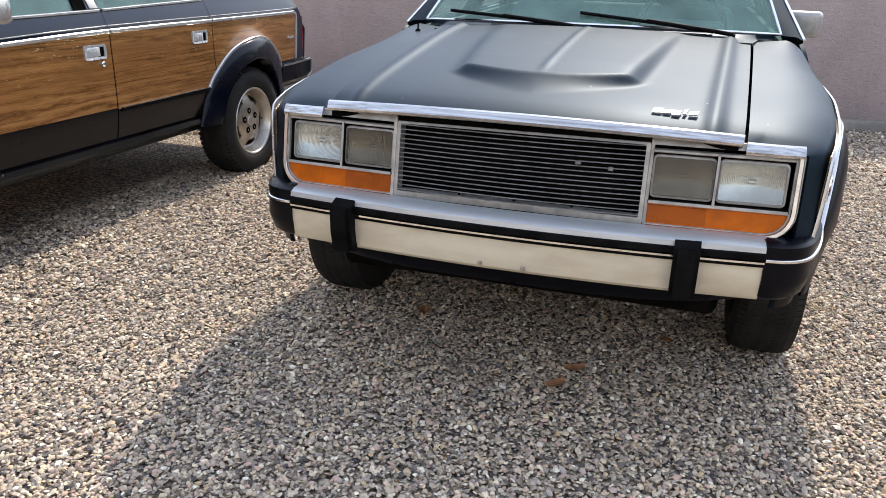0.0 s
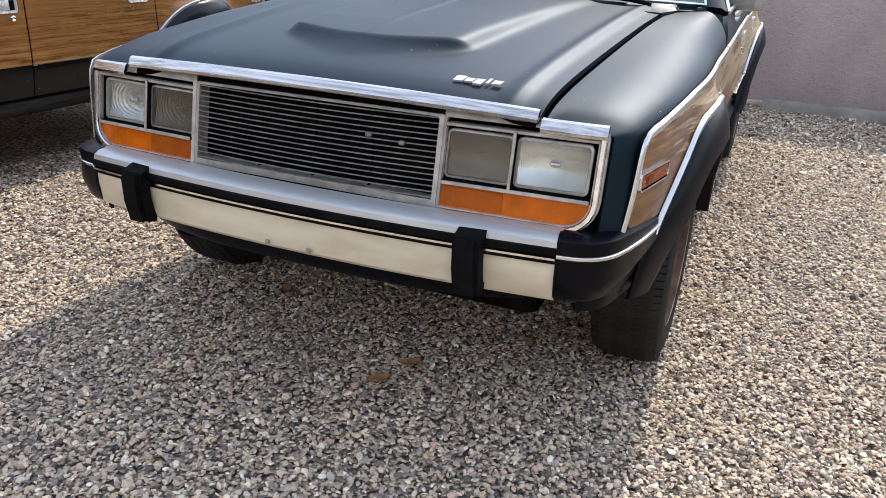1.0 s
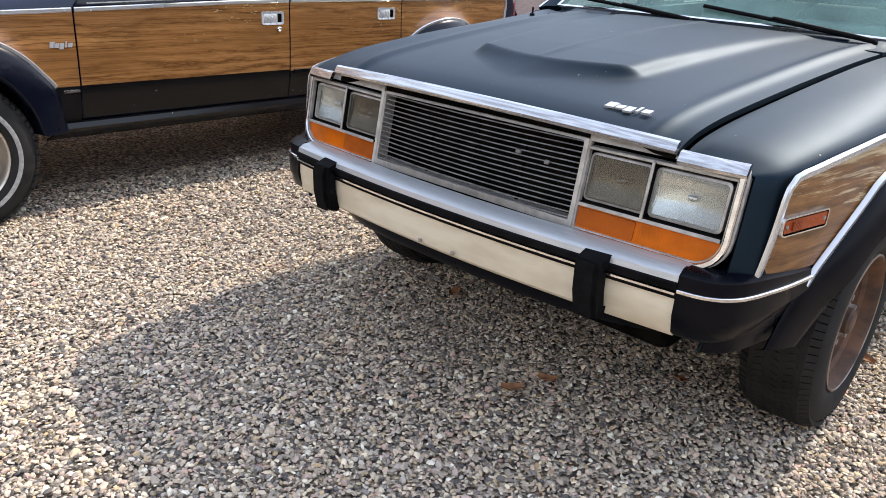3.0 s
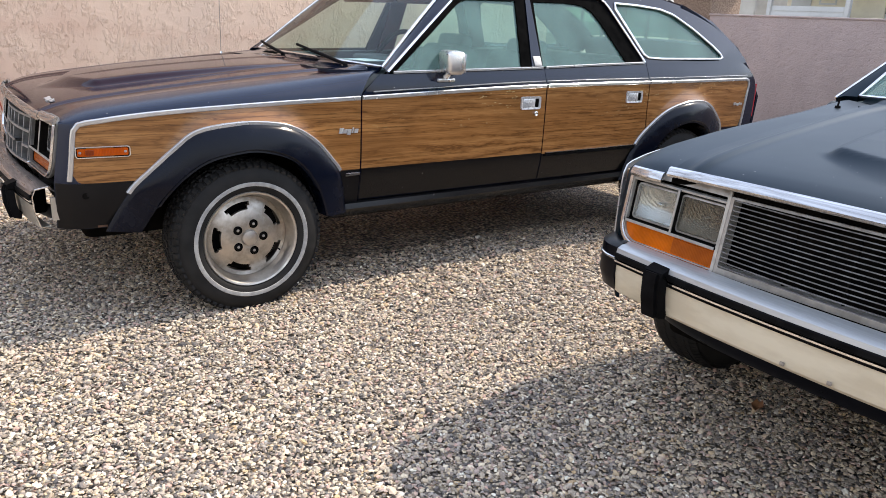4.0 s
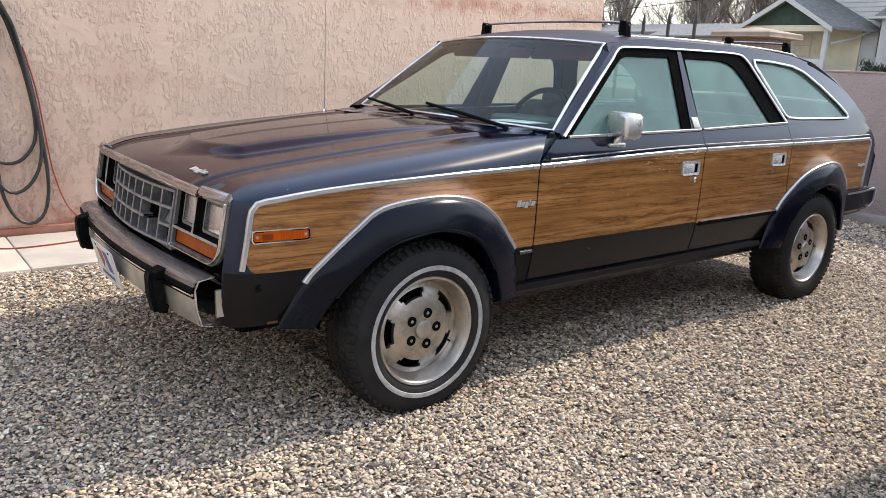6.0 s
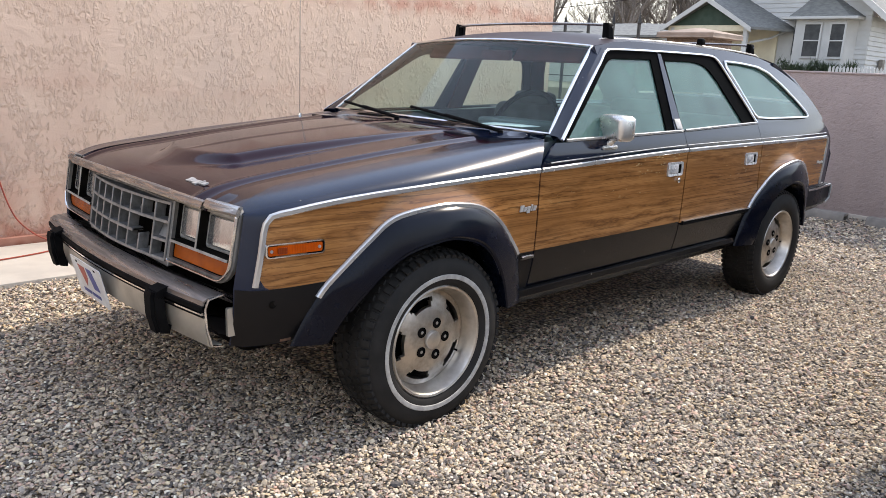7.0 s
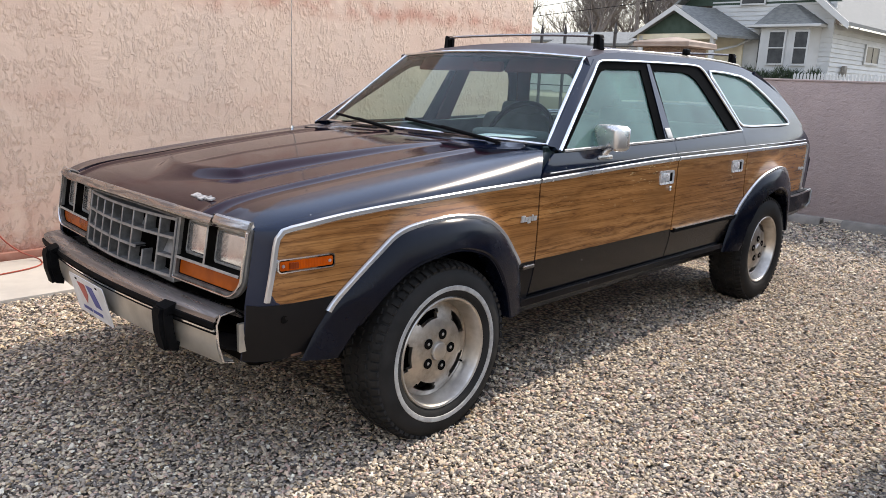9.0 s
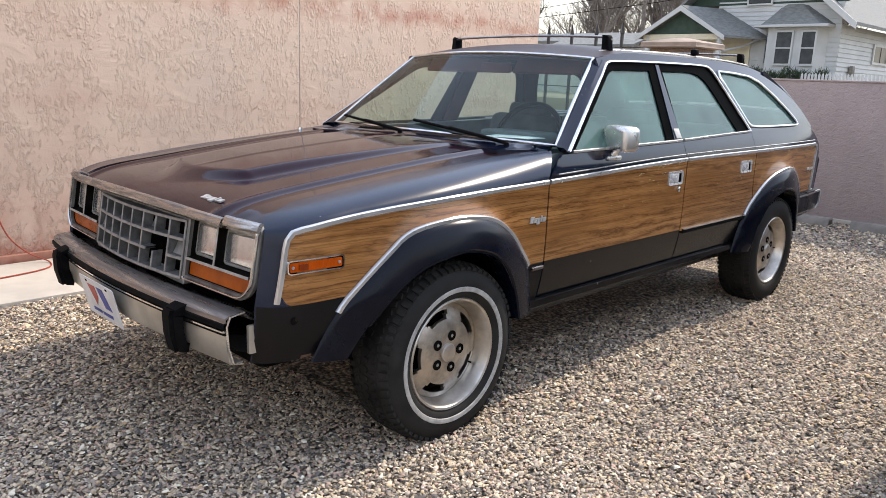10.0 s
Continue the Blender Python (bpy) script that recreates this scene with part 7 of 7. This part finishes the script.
for k in range(3):
    part("wire", tube([(-28.1 - 40, 47 + k, 6.2 + 0.5 * k), (-45, 46, 5.4 + 0.5 * k), (-28.1, 45, 6.4 + 0.8 * k), (-10, 44, 8.0 + k), (14, 43, 9.5 + k)], 0.02, 4), M["black"], pole)

# dry leaves and straw on the stones
for k, (x, y, r) in enumerate(((0.044, 2.49, 30), (-0.23, 2.18, 100), (-0.83, 2.42, 200), (-0.27, 2.06, 310), (0.40, 3.1, 65))):
    bm = solid([[V(0.02 * u * (1 - 0.5 * abs(v)), 0.032 * v, 0.010 * u * u + 0.006 * v * v) for u in (-1, -0.4, 0, 0.4, 1)] for v in (-1, -0.5, 0, 0.5, 1)], 0.001, (0, 0, 1))
    lf = part("dry_leaf", bm, M["leaf"])
    lf.matrix_basis = pose(x, y, 0.012, 6 * k - 15, 10 - 5 * k, r)
    tagged(lf, "curled brown dry leaf on the gravel", "leaf", "dry leaves")

rng = random.Random(21)
bm = bmesh.new()
for k in range(16):
    x, y, a, ln = 0.53 + rng.uniform(-0.05, 0.06), 3.05 + rng.uniform(-0.09, 0.09), rng.uniform(0, 6.28), rng.uniform(0.05, 0.13)
    d = V(math.cos(a), math.sin(a), rng.uniform(0.0, 0.35))
    p = V(x, y, 0.006)
    tube([p, p + d * ln * 0.5 + V(0, 0, 0.004), p + d * ln], 0.0014, 4, bm, 0.5)
straw = thing("dry_straw", "wisps of pale dry straw by the tyre", "straw", kind="stuff")
part("stalks", bm, M["straw"], straw)

# ---- gravel: flat pebbles, thickest where the camera passes ----
rs = np.random.RandomState(7)


def pebble_templates(n):
    phi = (1 + 5 ** 0.5) / 2
    v = np.array([(-1, phi, 0), (1, phi, 0), (-1, -phi, 0), (1, -phi, 0), (0, -1, phi), (0, 1, phi), (0, -1, -phi), (0, 1, -phi), (phi, 0, -1), (phi, 0, 1), (-phi, 0, -1), (-phi, 0, 1)]) / 1.9
    f = np.array([(0, 11, 5), (0, 5, 1), (0, 1, 7), (0, 7, 10), (0, 10, 11), (1, 5, 9), (5, 11, 4), (11, 10, 2), (10, 7, 6), (7, 1, 8), (3, 9, 4), (3, 4, 2), (3, 2, 6), (3, 6, 8), (3, 8, 9), (4, 9, 5), (2, 4, 11), (6, 2, 10), (8, 6, 7), (9, 8, 1)])
    f = f[np.argsort(v[f].mean(1)[:, 2])[10:]]
    return [v * rs.uniform(0.72, 1.2, v.shape) for _ in range(n)], f


def scatter(count, xr, yr, size, lift, keep):
    t, f = pebble_templates(14)
    x, y = rs.uniform(*xr, count), rs.uniform(*yr, count)
    ok = keep(x, y)
    x, y = x[ok], y[ok]
    n = len(x)
    kind = rs.randint(0, len(t), n)
    vv = np.array(t)[kind]
    L = size * np.exp(rs.normal(0, 0.28, n))
    vv = vv * np.stack([L, L * rs.uniform(0.55, 0.92, n), L * rs.uniform(0.28, 0.50, n)], 1)[:, None, :]
    ax, az, ay = rs.normal(0, 0.36, n), rs.uniform(0, 6.283, n), rs.normal(0, 0.36, n)
    c, s = np.cos(ax)[:, None], np.sin(ax)[:, None]
    X, Y, Z = vv[..., 0], vv[..., 1] * c - vv[..., 2] * s, vv[..., 1] * s + vv[..., 2] * c
    c, s = np.cos(ay)[:, None], np.sin(ay)[:, None]
    X, Z = X * c + Z * s, -X * s + Z * c
    c, s = np.cos(az)[:, None], np.sin(az)[:, None]
    X, Y = X * c - Y * s, X * s + Y * c
    z = lift + rs.uniform(-0.008, 0.006, n)
    co = np.stack([X + x[:, None], Y + y[:, None], Z + z[:, None]], -1).reshape(-1, 3)
    fa = (f[None] + (np.arange(n) * 12)[:, None, None]).reshape(-1, 3)
    return co, fa


def stuff_mesh(name, co, fa, mat, label, category):
    me = bpy.data.meshes.new(name)
    me.vertices.add(len(co))
    me.vertices.foreach_set("co", co.astype(np.float32).ravel())
    me.loops.add(fa.size)
    me.loops.foreach_set("vertex_index", fa.astype(np.int32).ravel())
    me.polygons.add(len(fa))
    me.polygons.foreach_set("loop_start", np.arange(0, fa.size, 3, dtype=np.int32))
    me.polygons.foreach_set("use_smooth", np.zeros(len(fa), dtype=bool))
    me.update(calc_edges=True)
    me.materials.append(mat)
    return tagged(new(name, me), label, category, kind="stuff")


def open_ground(x, y):
    under_b = (x > -1.0) & (x < 0.15) & (y > 3.2) & (y < 6.0)
    under_a = (x > -4.0) & (x < -2.95) & (y > 1.2) & (y < 4.8)
    return (x > -5.09) & (y < 7.45) & ~under_a & ~under_b


def near_ground(x, y):
    low = np.interp(x, [-3.6, -2.0, -1.0, 0.0, 1.3], [-0.25, -0.10, 0.45, 1.0, 1.5])
    return (x > -3.6) & (x < 1.3) & (y > low) & (y < low + np.interp(x, [-3.6, -2.0, -1.0, 1.3], [1.3, 2.0, 2.2, 1.9]))


def mid_ground(x, y):
    return open_ground(x, y) & ~near_ground(x, y) & (x < 1.9) & (y < 5.2)


near = scatter(int(4.9 * 3.7 * 11000), (-3.6, 1.3), (-0.25, 3.45), 0.0075, 0.0, lambda x, y: open_ground(x, y) & near_ground(x, y))
mid = scatter(int(7.0 * 5.6 * 5800), (-5.1, 1.9), (-0.4, 5.2), 0.0083, 0.0, mid_ground)
far = scatter(int(8.5 * 8.0 * 1500), (-5.1, 3.4), (-0.4, 7.6), 0.0120, 0.0, lambda x, y: open_ground(x, y) & ((x >= 1.9) | (y >= 5.2)))
co = np.concatenate([near[0], mid[0], far[0]])
fa = np.concatenate([near[1], mid[1] + len(near[0]), far[1] + len(near[0]) + len(mid[0])])
stuff_mesh("gravel", co, fa, M["gravel"], "loose grey, tan and pinkish pea gravel", "gravel")
